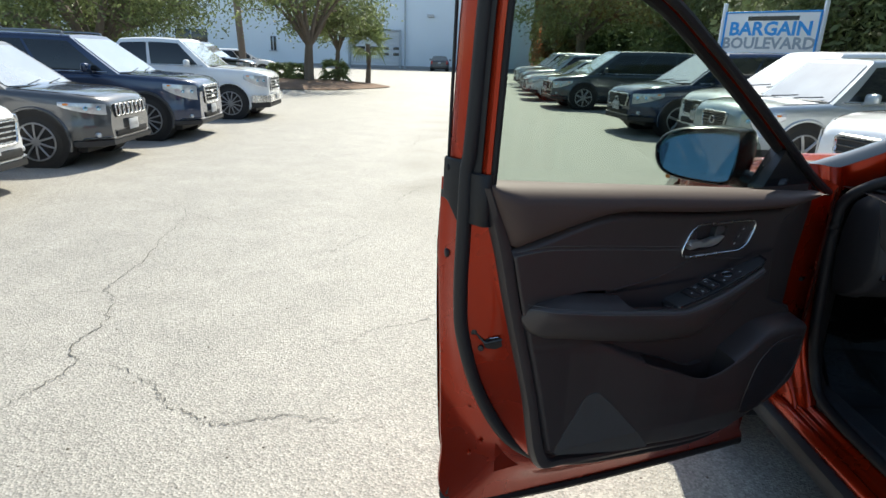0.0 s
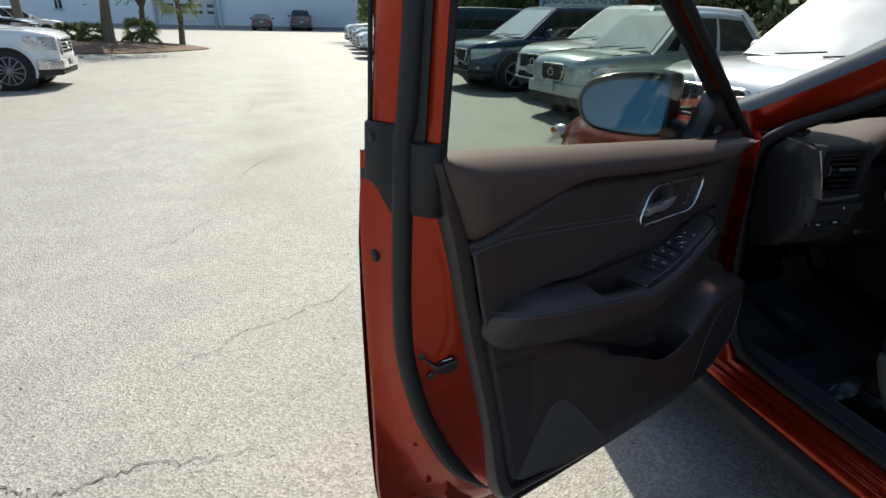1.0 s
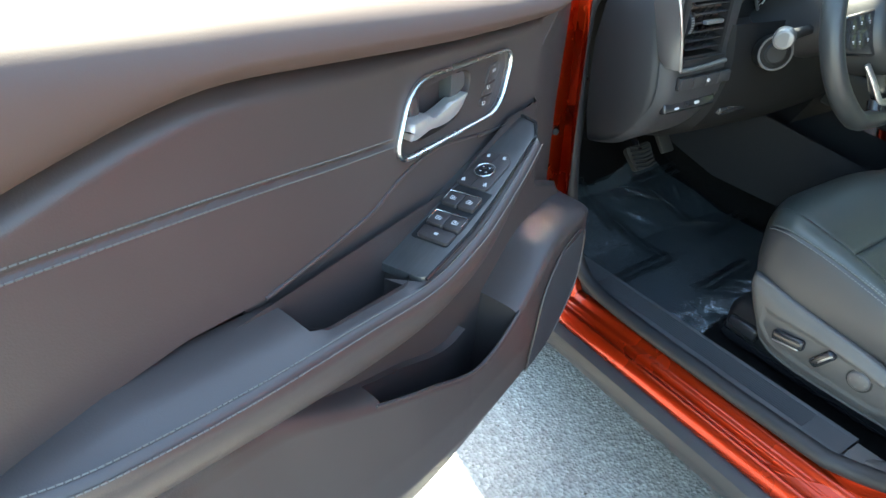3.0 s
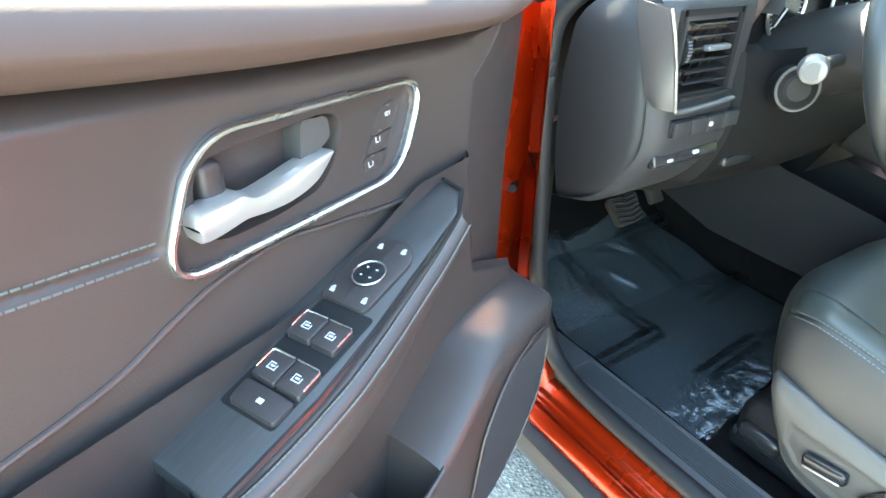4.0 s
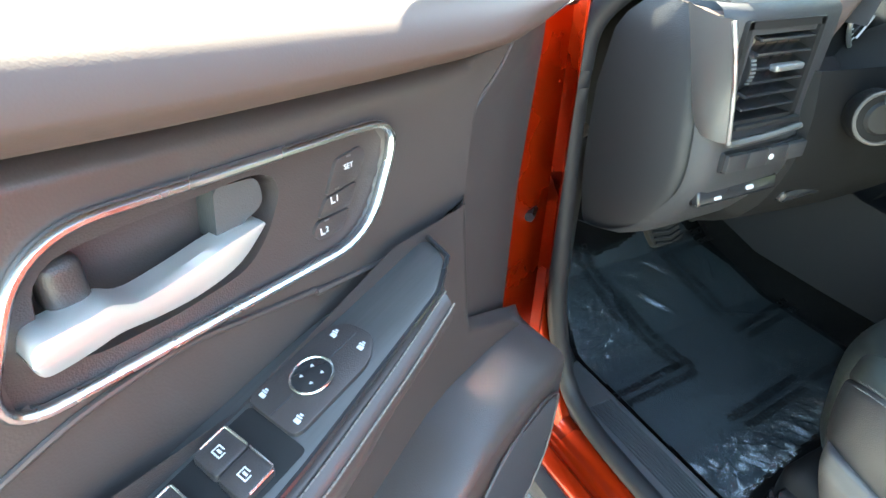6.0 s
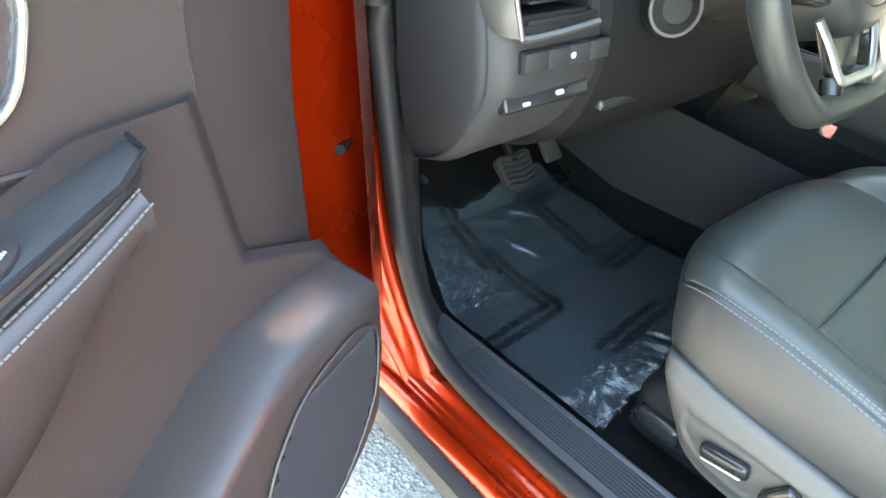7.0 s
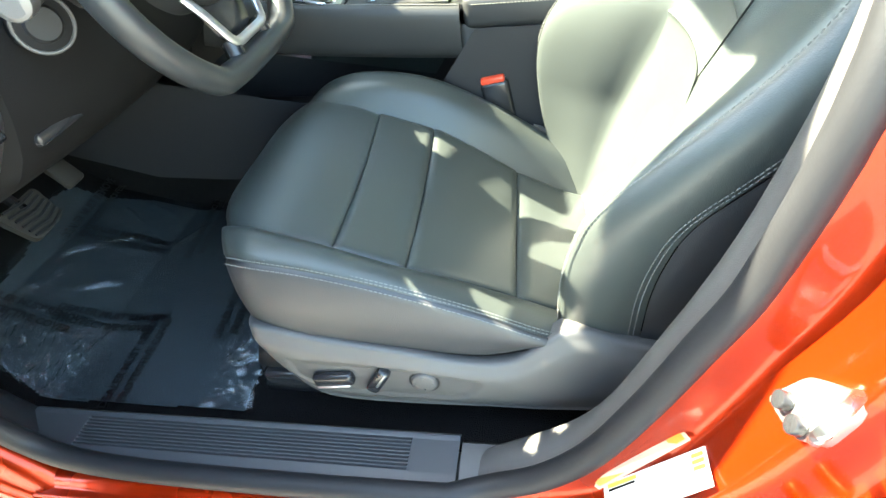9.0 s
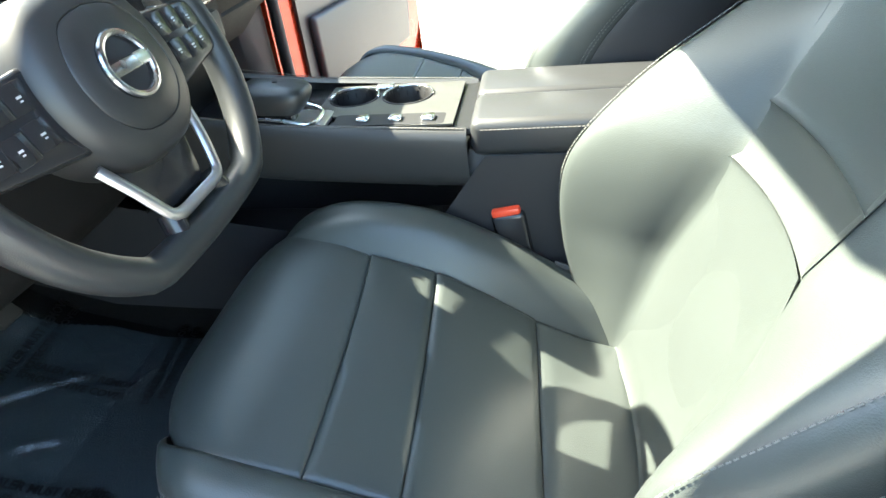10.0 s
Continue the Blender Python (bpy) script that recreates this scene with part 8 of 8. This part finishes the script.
    for cx_, nm in ((2.165, "speedometer"), (2.345, "rev_counter")):
        c = Vector((cx_, 2.122, 1.073))
        d = P(nm, tube([c + Vector((0.048 * math.cos(a), 0, 0.048 * math.sin(a))) for a in [2 * math.pi * i / 36 for i in range(36)]], 0.003, 6, True, up=(0, 1, 0)), SATIN)
        part("dial_face", rod(c + Vector((0, 0.006, 0)), c + Vector((0, 0.002, 0)), 0.046, seg=36), SMOOTH, d)
        for k in range(25):
            a = radians(-45 + 270 * k / 24)
            q = c + Vector((0.040 * math.cos(a), 0.001, 0.040 * math.sin(a)))
            part("tick", box(q, (0.007 if k % 3 == 0 else 0.004, 0.001, 0.0014), 0, 1, pose(0, 0, 0, 0, -math.degrees(a), 0)), WHITE_PRINT, d)
        part("needle", tube([c, c + Vector((-0.026, -0.002, -0.026))], 0.0016, 5), WHITE_PRINT, d)
    # centre screen
    sc = P("centre_screen", box((2.565, 2.035, 1.09), (0.27, 0.025, 0.165), 0.012, 3, pose(0, 0, 0, -8, 0, 0)), SMOOTH)
    part("screen_glass", slab(ring([(2.445, 2.018, 1.025), (2.685, 2.018, 1.025), (2.685, 2.034, 1.160), (2.445, 2.034, 1.160)], 0.008, 3), (0, 0.004, 0)), DARK_GLASS, sc)
    part("screen_knob", rod((2.447, 2.02, 1.03), (2.447, 2.005, 1.03), 0.011, seg=18), SATIN, sc)
    for k in range(6):
        part("screen_key", box((2.475 + 0.035 * k, 2.016, 1.016), (0.022, 0.004, 0.008), 0.002, 1), SATIN, sc)
    for k in range(2):
        P("centre_vent", box((2.52 + 0.10 * k, 2.055, 0.965), (0.09, 0.03, 0.05), 0.008, 2), BLACK)
    # light stalk and column
    P("column_shroud", tube(crv([(2.20, 2.13, 0.985), (2.195, 2.04, 1.02), (2.185, 1.955, 1.045)], 8), lambda s: 0.088 - 0.012 * s, 16, flat=0.8), PLASTIC, "steering column shroud")
    st = P("light_stalk", tube(crv([(2.12, 2.0, 1.02), (2.04, 1.985, 1.022), (1.985, 1.965, 1.020)], 10), lambda s: 0.0085 + 0.0035 * s, 10), PLASTIC, "indicator stalk with bright end")
    part("stalk_end", rod((1.994, 1.972, 1.026), (1.966, 1.957, 1.026), 0.0185, 0.0165, 22, 0.004), DULL, st)
    part("stalk_face", rod((1.967, 1.9575, 1.026), (1.9655, 1.9565, 1.026), 0.0115, seg=20), PLASTIC2, st)
    P("wiper_stalk", tube(crv([(2.28, 2.0, 1.02), (2.36, 1.985, 1.022), (2.42, 1.97, 1.02)], 10), 0.010, 10), PLASTIC)
    kd = Vector((-0.55, -0.80, 0.12)).normalized()
    kc = Vector((2.040, 2.006, 0.986))
    kb = P("knee_knob", rod(kc - kd * 0.03, kc, 0.031, seg=26, bevel=0.003), DASH_LOW)
    ku = kd.orthogonal().normalized()
    kv = kd.cross(ku)
    part("knob_ring", tube([kc + 0.030 * (ku * math.cos(a) + kv * math.sin(a)) for a in [2 * math.pi * i / 26 for i in range(26)]], 0.0022, 6, True, up=kd), PLASTIC2, kb)
    part("knob_face", rod(kc, kc + kd * 0.004, 0.020, 0.017, 22), BLACK, kb)
    P("bonnet_release", box((2.06, 2.08, 0.862), (0.10, 0.03, 0.018), 0.006, 2), SMOOTH)


dashboard()

# ---- steering wheel ----
def steering_wheel():
    c = Vector((2.175, 1.897, 1.037))
    m = Matrix.Translation(c) @ pose(0, 0, 0, 71, 0, 0)     # local z points at the driver, y up the wheel
    r = root("steering_wheel", m, "black leather steering wheel with silver lower spoke", "steering wheel")
    P = lambda n, bm, mt, lab="", sm=50, parent=None: part(n, bm, mt, parent or r, lab, sm)
    R = 0.178
    rim = []
    for i in range(72):
        a = 2 * math.pi * i / 72
        y = R * math.sin(a)
        rim.append((R * math.cos(a), max(y, -0.146 + 0.008 * math.cos(a * 2)), 0))
    P("rim", tube(rim, 0.0165, 14, True, up=(0, 0, 1), flat=1.15), WHEEL_LEATHER)
    for s in (-1, 1):
        v, f = stitches([Vector(p) * 0.915 for p in rim[3:14]] if s > 0 else [Vector(p) * 0.915 for p in rim[22:33]], 0.004, 0.003, 0.001)
        mesh("stitching", v, f, THREAD, r, smooth=0)
    hub = [(0.0, 0.078), (0.052, 0.066), (0.080, 0.018), (0.075, -0.036), (0.042, -0.070), (0, -0.078), (-0.042, -0.070), (-0.075, -0.036), (-0.080, 0.018), (-0.052, 0.066)]
    o = crv([(x, y, 0) for x, y in hub + hub[:1]], 48)[:-1]
    rows = [[Vector((p.x * k, p.y * k, z)) for p in o + o[:1]] for k, z in ((1.0, -0.04), (1.04, -0.012), (1.03, 0.008), (0.97, 0.021), (0.86, 0.028), (0.70, 0.031), (0.685, 0.0300), (0.67, 0.0315), (0.4, 0.0335), (0.02, 0.034))]
    hb = P("hub", sheet(rows), HUB, "smooth black centre pad")
    part("badge_disc", rod((0, 0.0, 0.031), (0, 0.0, 0.035), 0.030, seg=32), SMOOTH, hb)
    part("badge_ring", tube([(0.027 * math.cos(a), 0.027 * math.sin(a), 0.0365) for a in [2 * math.pi * i / 32 for i in range(32)]], 0.0032, 8, True), CHROME, hb)
    part("badge_bar", box((0, 0.0, 0.037), (0.060, 0.012, 0.004), 0.002), CHROME, hb)
    for s in (-1, 1):
        sp = P("spoke", slab(ring([(s * 0.06, 0.035, 0.0), (s * 0.165, 0.028, 0.0), (s * 0.168, -0.028, 0.0), (s * 0.06, -0.045, 0.0)], 0.015, 4), (0, 0, 0.014), 0.004), SMOOTH)
        for i, (x, y) in enumerate(((0.095, 0.016), (0.12, 0.016), (0.145, 0.012), (0.10, -0.012), (0.125, -0.014), (0.145, -0.012))):
            part("key", box((s * x, y, 0.0145), (0.0235, 0.0225, 0.0020), 0.0006), SMOOTH, sp)
            part("key_mark", box((s * x, y, 0.0157), (0.0045, 0.0018, 0.0006)), WHITE_PRINT, sp)
            part("key_mark", box((s * x, y - 0.0032, 0.0157), (0.0026, 0.0012, 0.0006)), WHITE_PRINT, sp)
    P("spoke_blade", slab(ring([(-0.062, -0.050, -0.008), (-0.037, -0.122, -0.008), (0.037, -0.122, -0.008), (0.062, -0.050, -0.008)], 0.012, 3), (0, 0, 0.005), 0.002), SMOOTH)
    P("spoke_trim", tube(crv([(-0.072, -0.056, 0.002), (-0.060, -0.086, 0.007), (-0.049, -0.113, 0.009), (-0.041, -0.124, 0.010), (-0.028, -0.127, 0.010), (0.0, -0.127, 0.010), (0.028, -0.127, 0.010), (0.041, -0.124, 0.010), (0.049, -0.113, 0.009), (0.060, -0.086, 0.007), (0.072, -0.056, 0.002)], 60), 0.0062, 8, flat=0.7), SATIN, "satin silver spoke trim")
    for s in (-1, 1):
        P("rim_foot", rod((s * 0.038, -0.122, 0.0), (s * 0.044, -0.147, 0.0), 0.012, seg=10), SMOOTH)


steering_wheel()

# ---- centre console ----
def console():
    r = root("centre_console", pose(CX, 1.8, 0.4), "charcoal centre console with cup holders and padded armrest", "console")
    P = lambda n, bm, mt, lab="", sm=45, parent=None: part(n, bm, mt, parent or r, lab, sm, parent is None)
    for s in (-1, 1):
        xs = lambda a: CX + s * a
        # padded bridge side with a stitched edge
        rows = []
        for y, zt in ((1.625, 0.835), (1.75, 0.842), (1.9, 0.852), (2.05, 0.87), (2.15, 0.89)):
            prof = [(0.088, zt), (0.100, zt + 0.004), (0.108, zt - 0.002), (0.113, zt - 0.016), (0.112, zt - 0.05), (0.104, zt - 0.085), (0.085, zt - 0.095)]
            rows.append([Vector((xs(p.x), y, p.y)) for p in crv([(a, b, 0) for a, b in prof], 16)])
        P("bridge_pad", sheet(rows), HUB, "padded console edge with grey stitching")
        v, f = stitches([Vector((xs(0.103), y, lin([(1.625, 0.835), (1.9, 0.852), (2.15, 0.89)], y) + 0.0042)) for y in (1.63, 1.75, 1.9, 2.05, 2.14)], 0.0042, 0.0018, 0.0007)
        mesh("stitching", v, f, THREAD, r, smooth=0, world_space=True)
        # lower side
        P("console_side", sheet([[Vector((xs(0.115), 1.25, 0.47)), Vector((xs(0.115), 1.60, 0.48)), Vector((xs(0.108), 1.90, 0.492)), Vector((xs(0.106), 2.18, 0.497)), Vector((xs(0.106), 2.34, 0.505)), Vector((xs(0.106), 2.55, 0.57))], [Vector((xs(0.115), 1.25, 0.60)), Vector((xs(0.115), 1.62, 0.60)), Vector((xs(0.103), 1.90, 0.55)), Vector((xs(0.101), 2.18, 0.56)), Vector((xs(0.101), 2.34, 0.58)), Vector((xs(0.10), 2.55, 0.63))], [Vector((xs(0.112), 1.25, 0.80)), Vector((xs(0.112), 1.60, 0.80)), Vector((xs(0.103), 1.72, 0.63)), Vector((xs(0.10), 2.18, 0.71)), Vector((xs(0.10), 2.34, 0.74)), Vector((xs(0.10), 2.55, 0.78))]]), DASH_END, "smooth dark console side")
        S("tunnel", sheet([[Vector((xs(a), y, z + b)) for a, b in ((0.060, 0.02), (0.055, -0.14))] for y, z in ((1.2, 0.50), (1.9, 0.51), (2.34, 0.52), (2.6, 0.60))]), CARPET, "black carpet over the tunnel")
    P("open_shelf", box((CX, 1.92, 0.585), (0.19, 0.5, 0.02), 0.005), PLASTIC)
    CUPS = [(CX + 0.034, 1.735), (CX + 0.034, 1.825)]
    well = lambda p: any(math.hypot(p.x - a, p.y - b) < 0.0385 for a, b in CUPS)
    INLAY = [(CX - 0.086, 1.645), (CX + 0.088, 1.645), (CX + 0.088, 1.875), (CX - 0.020, 1.875), (CX - 0.055, 1.82), (CX - 0.086, 1.80)]
    P("deck", sheet([[Vector((CX - 0.095 + 0.19 * k / 60, 1.61 + 0.50 * i / 150, 0.836 + 0.02 * max(0, i / 150 - 0.5))) for k in range(61)] for i in range(151)], hole=well, back=(0, 0, -0.008)), SMOOTH, "dark textured console deck")
    WOODY = mat("grey_grained_deck", (0.085, 0.085, 0.080), 0.34, 0.35, 0.5, 24, 0.05, 200, 0.08, 0.2, 0.5, 0.0, (12, 1, 1))
    P("deck_inlay", sheet([[Vector((CX - 0.09 + 0.18 * k / 60, 1.64 + 0.24 * i / 80, 0.8385 + 0.001 * i / 80)) for k in range(61)] for i in range(81)], hole=lambda p: well(p) or not inside(p.x, p.y, INLAY), back=(0, 0, 0.003)), WOODY, "grey wood-grained console inlay")
    # two cup holders side by side under bright rims
    for x, y in CUPS:
        circ_ = lambda rad, z: [Vector((x + rad * math.cos(a), y + rad * math.sin(a), z)) for a in [2 * math.pi * i / 32 for i in range(33)]]
        cup = P("cup_holder", sheet([circ_(0.0425, 0.8420), circ_(0.0415, 0.8435), circ_(0.0395, 0.8435), circ_(0.0375, 0.840), circ_(0.036, 0.800), circ_(0.034, 0.775), circ_(0.001, 0.773)]), BLACK, "black cup holder")
        part("cup_ring", tube([Vector((x + 0.0405 * math.cos(a), y + 0.0405 * math.sin(a), 0.8440)) for a in [math.pi * (-0.55 + 1.1 * i / 24) for i in range(25)]], 0.0022, 6), CHROME, cup)
    P("cup_bridge", box((CX + 0.068, 1.78, 0.8462), (0.020, 0.030, 0.004), 0.0015), CHROME)
    sx, sy = 2.528, 1.925
    knob = [(0.034, 0.046, 0.868, 0.0), (0.036, 0.050, 0.876, -0.002), (0.037, 0.053, 0.886, -0.006), (0.035, 0.052, 0.896, -0.010), (0.030, 0.046, 0.903, -0.012), (0.018, 0.030, 0.906, -0.012), (0.002, 0.004, 0.9065, -0.012)]
    loops = [[Vector((sx + a * math.copysign(abs(math.cos(t)) ** 0.55, math.cos(t)), sy + dy + b * math.copysign(abs(math.sin(t)) ** 0.55, math.sin(t)), z + 0.12 * b * math.sin(t))) for t in [2 * math.pi * i / 36 for i in range(37)]] for a, b, z, dy in knob]
    sh = P("gear_selector", sheet(loops), WHEEL_LEATHER, "black leather gear selector with silver trim")
    part("selector_neck", slab(ring([(sx - 0.020, sy - 0.030, 0.840), (sx + 0.020, sy - 0.030, 0.840), (sx + 0.020, sy + 0.030, 0.848), (sx - 0.020, sy + 0.030, 0.848)], 0.01, 3), (0, 0, 0.032), 0.004), SMOOTH, sh)
    part("selector_trim", tube(crv([(sx - 0.034, sy + 0.03, 0.864), (sx - 0.036, sy - 0.02, 0.860), (sx - 0.030, sy - 0.062, 0.850), (sx + 0.0, sy - 0.070, 0.848), (sx + 0.030, sy - 0.062, 0.850), (sx + 0.036, sy - 0.02, 0.860), (sx + 0.034, sy + 0.03, 0.864)], 30), 0.0034, 8), CHROME, sh)
    part("selector_plate", slab(ring([(sx - 0.050, sy - 0.082, 0.8375), (sx + 0.040, sy - 0.082, 0.8375), (sx + 0.040, sy + 0.060, 0.846), (sx - 0.050, sy + 0.060, 0.846)], 0.012, 3), (0, 0, 0.006), 0.002), SATIN, sh, "satin silver selector plate")
    for k in range(4):
        part("selector_mark", box((sx - 0.012 + 0.008 * k, sy + 0.012, 0.9078), (0.0024, 0.008, 0.0008), 0, 1, pose(0, 0, 0, 7, 0, 0)), WHITE_PRINT, sh)
    P("key_well", slab(ring([(CX - 0.085, 1.66, 0.8402), (CX - 0.045, 1.66, 0.8402), (CX - 0.045, 1.83, 0.8432), (CX - 0.085, 1.83, 0.8432)], 0.006, 3), (0, 0, 0.0015)), BLACK)
    for k in range(3):
        P("deck_button", box((CX - 0.066, 1.685 + 0.050 * k, 0.8435 + 0.0009 * k), (0.020, 0.020, 0.010), 0.004, 3), CHROME)
    # lidded armrest
    lid = P("armrest_lid", merge(box((CX - 0.056, 1.42, 0.825), (0.110, 0.40, 0.056), 0.014, 3), box((CX + 0.056, 1.42, 0.825), (0.110, 0.40, 0.056), 0.014, 3)), HUB, "padded black armrest lid")
    v, f = stitches([(CX - 0.1115, 1.24, 0.840), (CX - 0.1115, 1.60, 0.840)], 0.0042, 0.0018, 0.0006)
    mesh("stitching", v, f, THREAD, lid, smooth=0)
    P("armrest_box", box((CX, 1.42, 0.60), (0.205, 0.42, 0.42), 0.015), CONSOLE)


console()


def buckle():
    r = root("seat_belt_buckle", pose(2.462, 1.6, 0.6), "black seat belt buckle with red release button", "buckle")
    m = pose(0, 0, 0, -10, 0, 0)
    part("stalk", box((2.474, 1.548, 0.60), (0.020, 0.040, 0.13), 0.008, 2, m), RUBBER, r, "", 35, True)
    part("body", box((2.474, 1.564, 0.662), (0.030, 0.052, 0.092), 0.008, 3, m), SMOOTH, r, "", 35, True)
    part("release_button", box((2.472, 1.574, 0.710), (0.023, 0.044, 0.012), 0.004, 2, m), RED_BUTTON, r, "", 35, True)
    part("anchor_strap", box((2.452, 1.50, 0.575), (0.004, 0.034, 0.10), 0.001, 1, pose(0, 0, 0, 18, 0, 0)), PLASTIC2, r, "grey webbing end", 35, True)


buckle()

# ---- small things on the B pillar ----
def pillar_things():
    at = lambda x, y, z: Vector((x, y, z))
    k = S("door_striker", tube(crv([(1.757, 1.270, 0.742), (1.744, 1.284, 0.752), (1.738, 1.286, 0.770), (1.748, 1.272, 0.785), (1.765, 1.256, 0.778)], 18), 0.0055, 8), CHROME, "steel door striker")
    part("striker_plate", slab(ring([at(1.813, 1.288, 0.707), at(1.80, 1.271, 0.754), at(1.774, 1.262, 0.776), at(1.76, 1.267, 0.764), at(1.758, 1.282, 0.723), at(1.78, 1.285, 0.715)], 0.010, 4), (0, -0.022, -0.008), 0.0015), SATIN, k)
    for c in (at(1.794, 1.281, 0.727), at(1.768, 1.280, 0.731)):
        part("striker_screw", rod(c, c + Vector((0, 0.010, 0.004)), 0.0085, seg=12, bevel=0.002), SMOOTH, k)
    n_ = Vector((0, 0.826, 0.563)) * 0.004
    A, B, C, D_ = at(1.835, 1.3985, 0.486) + n_ * 2.4, at(1.817, 1.313, 0.611) + n_ * 2.4, at(1.776, 1.313, 0.611) + n_ * 2.4, at(1.791, 1.3985, 0.486) + n_ * 2.4
    lab = S("information_label", slab([A, B, C, D_], n_ * 0.4), mat("white_label", (0.78, 0.78, 0.76), 0.35, 0, 0.03), "white information label with printed bars", 0)
    uv = lambda u, v: A.lerp(B, u).lerp(D_.lerp(C, u), v) + n_ * 0.45
    # black print painted pale grey, as strong light washes it out
    faint = mat("washed_out_print", (0.55, 0.55, 0.54), 0.5)
    yel = mat("yellow_print", (0.70, 0.58, 0.08), 0.5)
    for (u0, u1, v0, v1, mt) in ((0.05, 0.36, 0.05, 0.16, yel), (0.06, 0.34, 0.19, 0.25, SMOOTH), (0.88, 0.98, 0.10, 0.20, yel), (0.88, 0.98, 0.26, 0.36, yel), (0.88, 0.98, 0.42, 0.52, yel), (0.06, 0.75, 0.45, 0.48, faint), (0.06, 0.70, 0.58, 0.61, faint), (0.06, 0.78, 0.72, 0.75, faint)):
        part("printed_bar", slab([uv(u0, v0), uv(u1, v0), uv(u1, v1), uv(u0, v1)], n_ * 0.1), mt, lab)
    or_l = S("warning_label", slab([at(1.8405, 1.425, 0.486), at(1.8405, 1.340, 0.612), at(1.826, 1.332, 0.612), at(1.832, 1.412, 0.486)], n_ * 0.3), mat("pink_label", (0.66, 0.36, 0.26), 0.35), "pale warning label with orange ends", 0)
    amber_ = mat("orange_print", (0.80, 0.24, 0.03), 0.4)
    for u0, u1 in ((0.04, 0.34), (0.84, 0.97)):
        w_ = lambda u, v: at(1.8405, 1.425, 0.486).lerp(at(1.8405, 1.340, 0.612), u).lerp(at(1.832, 1.412, 0.486).lerp(at(1.826, 1.332, 0.612), u), v) + n_ * 0.36
        part("printed_bar", slab([w_(u0, 0.15), w_(u1, 0.15), w_(u1, 0.85), w_(u0, 0.85)], n_ * 0.1), amber_, or_l)
    for c in (at(1.727, 1.262, 0.619), at(1.712, 1.245, 0.641), at(1.73, 1.20, 0.72)):
        S("jamb_bolt", rod(c + Vector((0.01, -0.01, 0)), c + Vector((-0.008, 0.012, 0.006)), 0.011, seg=10, bevel=0.003), PAINT)
    check = S("door_check", box((1.762, 2.285, 0.832), (0.022, 0.05, 0.030), 0.005), BLACK)
    part("check_arm", tube([(1.762, 2.28, 0.832), (1.735, 2.235, 0.834), (1.70, 2.20, 0.836)], 0.007, 6), SMOOTH, check)
    for z in (0.60, 1.0):
        S("door_hinge", merge(box((1.70, 2.335, z), (0.05, 0.06, 0.06), 0.008), rod((1.70, 2.30, z - 0.04), (1.70, 2.30, z + 0.04), 0.012)), PAINT)


pillar_things()

# ---- the passenger's door, also open ----
PD = Matrix(((0.983, 0.185, 0, 3.39), (-0.185, 0.983, 0, 2.30), (0, 0, 1, 0), (0, 0, 0, 1)))
def passenger_door():
    r = root("passenger_door", PD, "open orange-red passenger door with dark inner trim", "car door")
    P = lambda n, bm, mt, lab="", sm=50: part(n, bm, mt, r, lab, sm)
    P("outer_skin", sheet([[Vector((x, y, z)) for x in (0.02, 0.4, 0.8, 1.12)] for y, z in ((0.05, 0.25), (0.15, 0.27), (0.165, 0.6), (0.16, 0.9), (0.12, 1.12))]), PAINT)
    P("door_frame_metal", sheet([[Vector((x, y, z)) for y, z in ((0.0, 1.12), (0.0, 0.5), (0.02, 0.36), (0.05, 0.25))] for x in (0.05, 0.4, 0.8, 1.13)]), PAINT)
    P("rear_edge", sheet([[Vector((1.13, 0.0, z)), Vector((1.16, 0.06, z)), Vector((1.12, 0.16, z))] for z in (0.26, 0.5, 0.8, 1.12)]), PAINT)
    P("inner_trim", slab(ring([(0.12, -0.012, 0.44), (0.14, -0.012, 1.08), (1.10, -0.012, 1.15), (1.06, -0.012, 0.9), (0.98, -0.012, 0.48)], 0.04, 4), (0, 0.02, 0), 0.006), DOOR_PAD)
    P("armrest", box((0.65, -0.04, 0.90), (0.75, 0.07, 0.07), 0.03, 3), LEATHER)
    P("lower_panel", box((0.55, -0.025, 0.62), (0.75, 0.03, 0.28), 0.014, 3), DOOR_PLASTIC)


passenger_door()
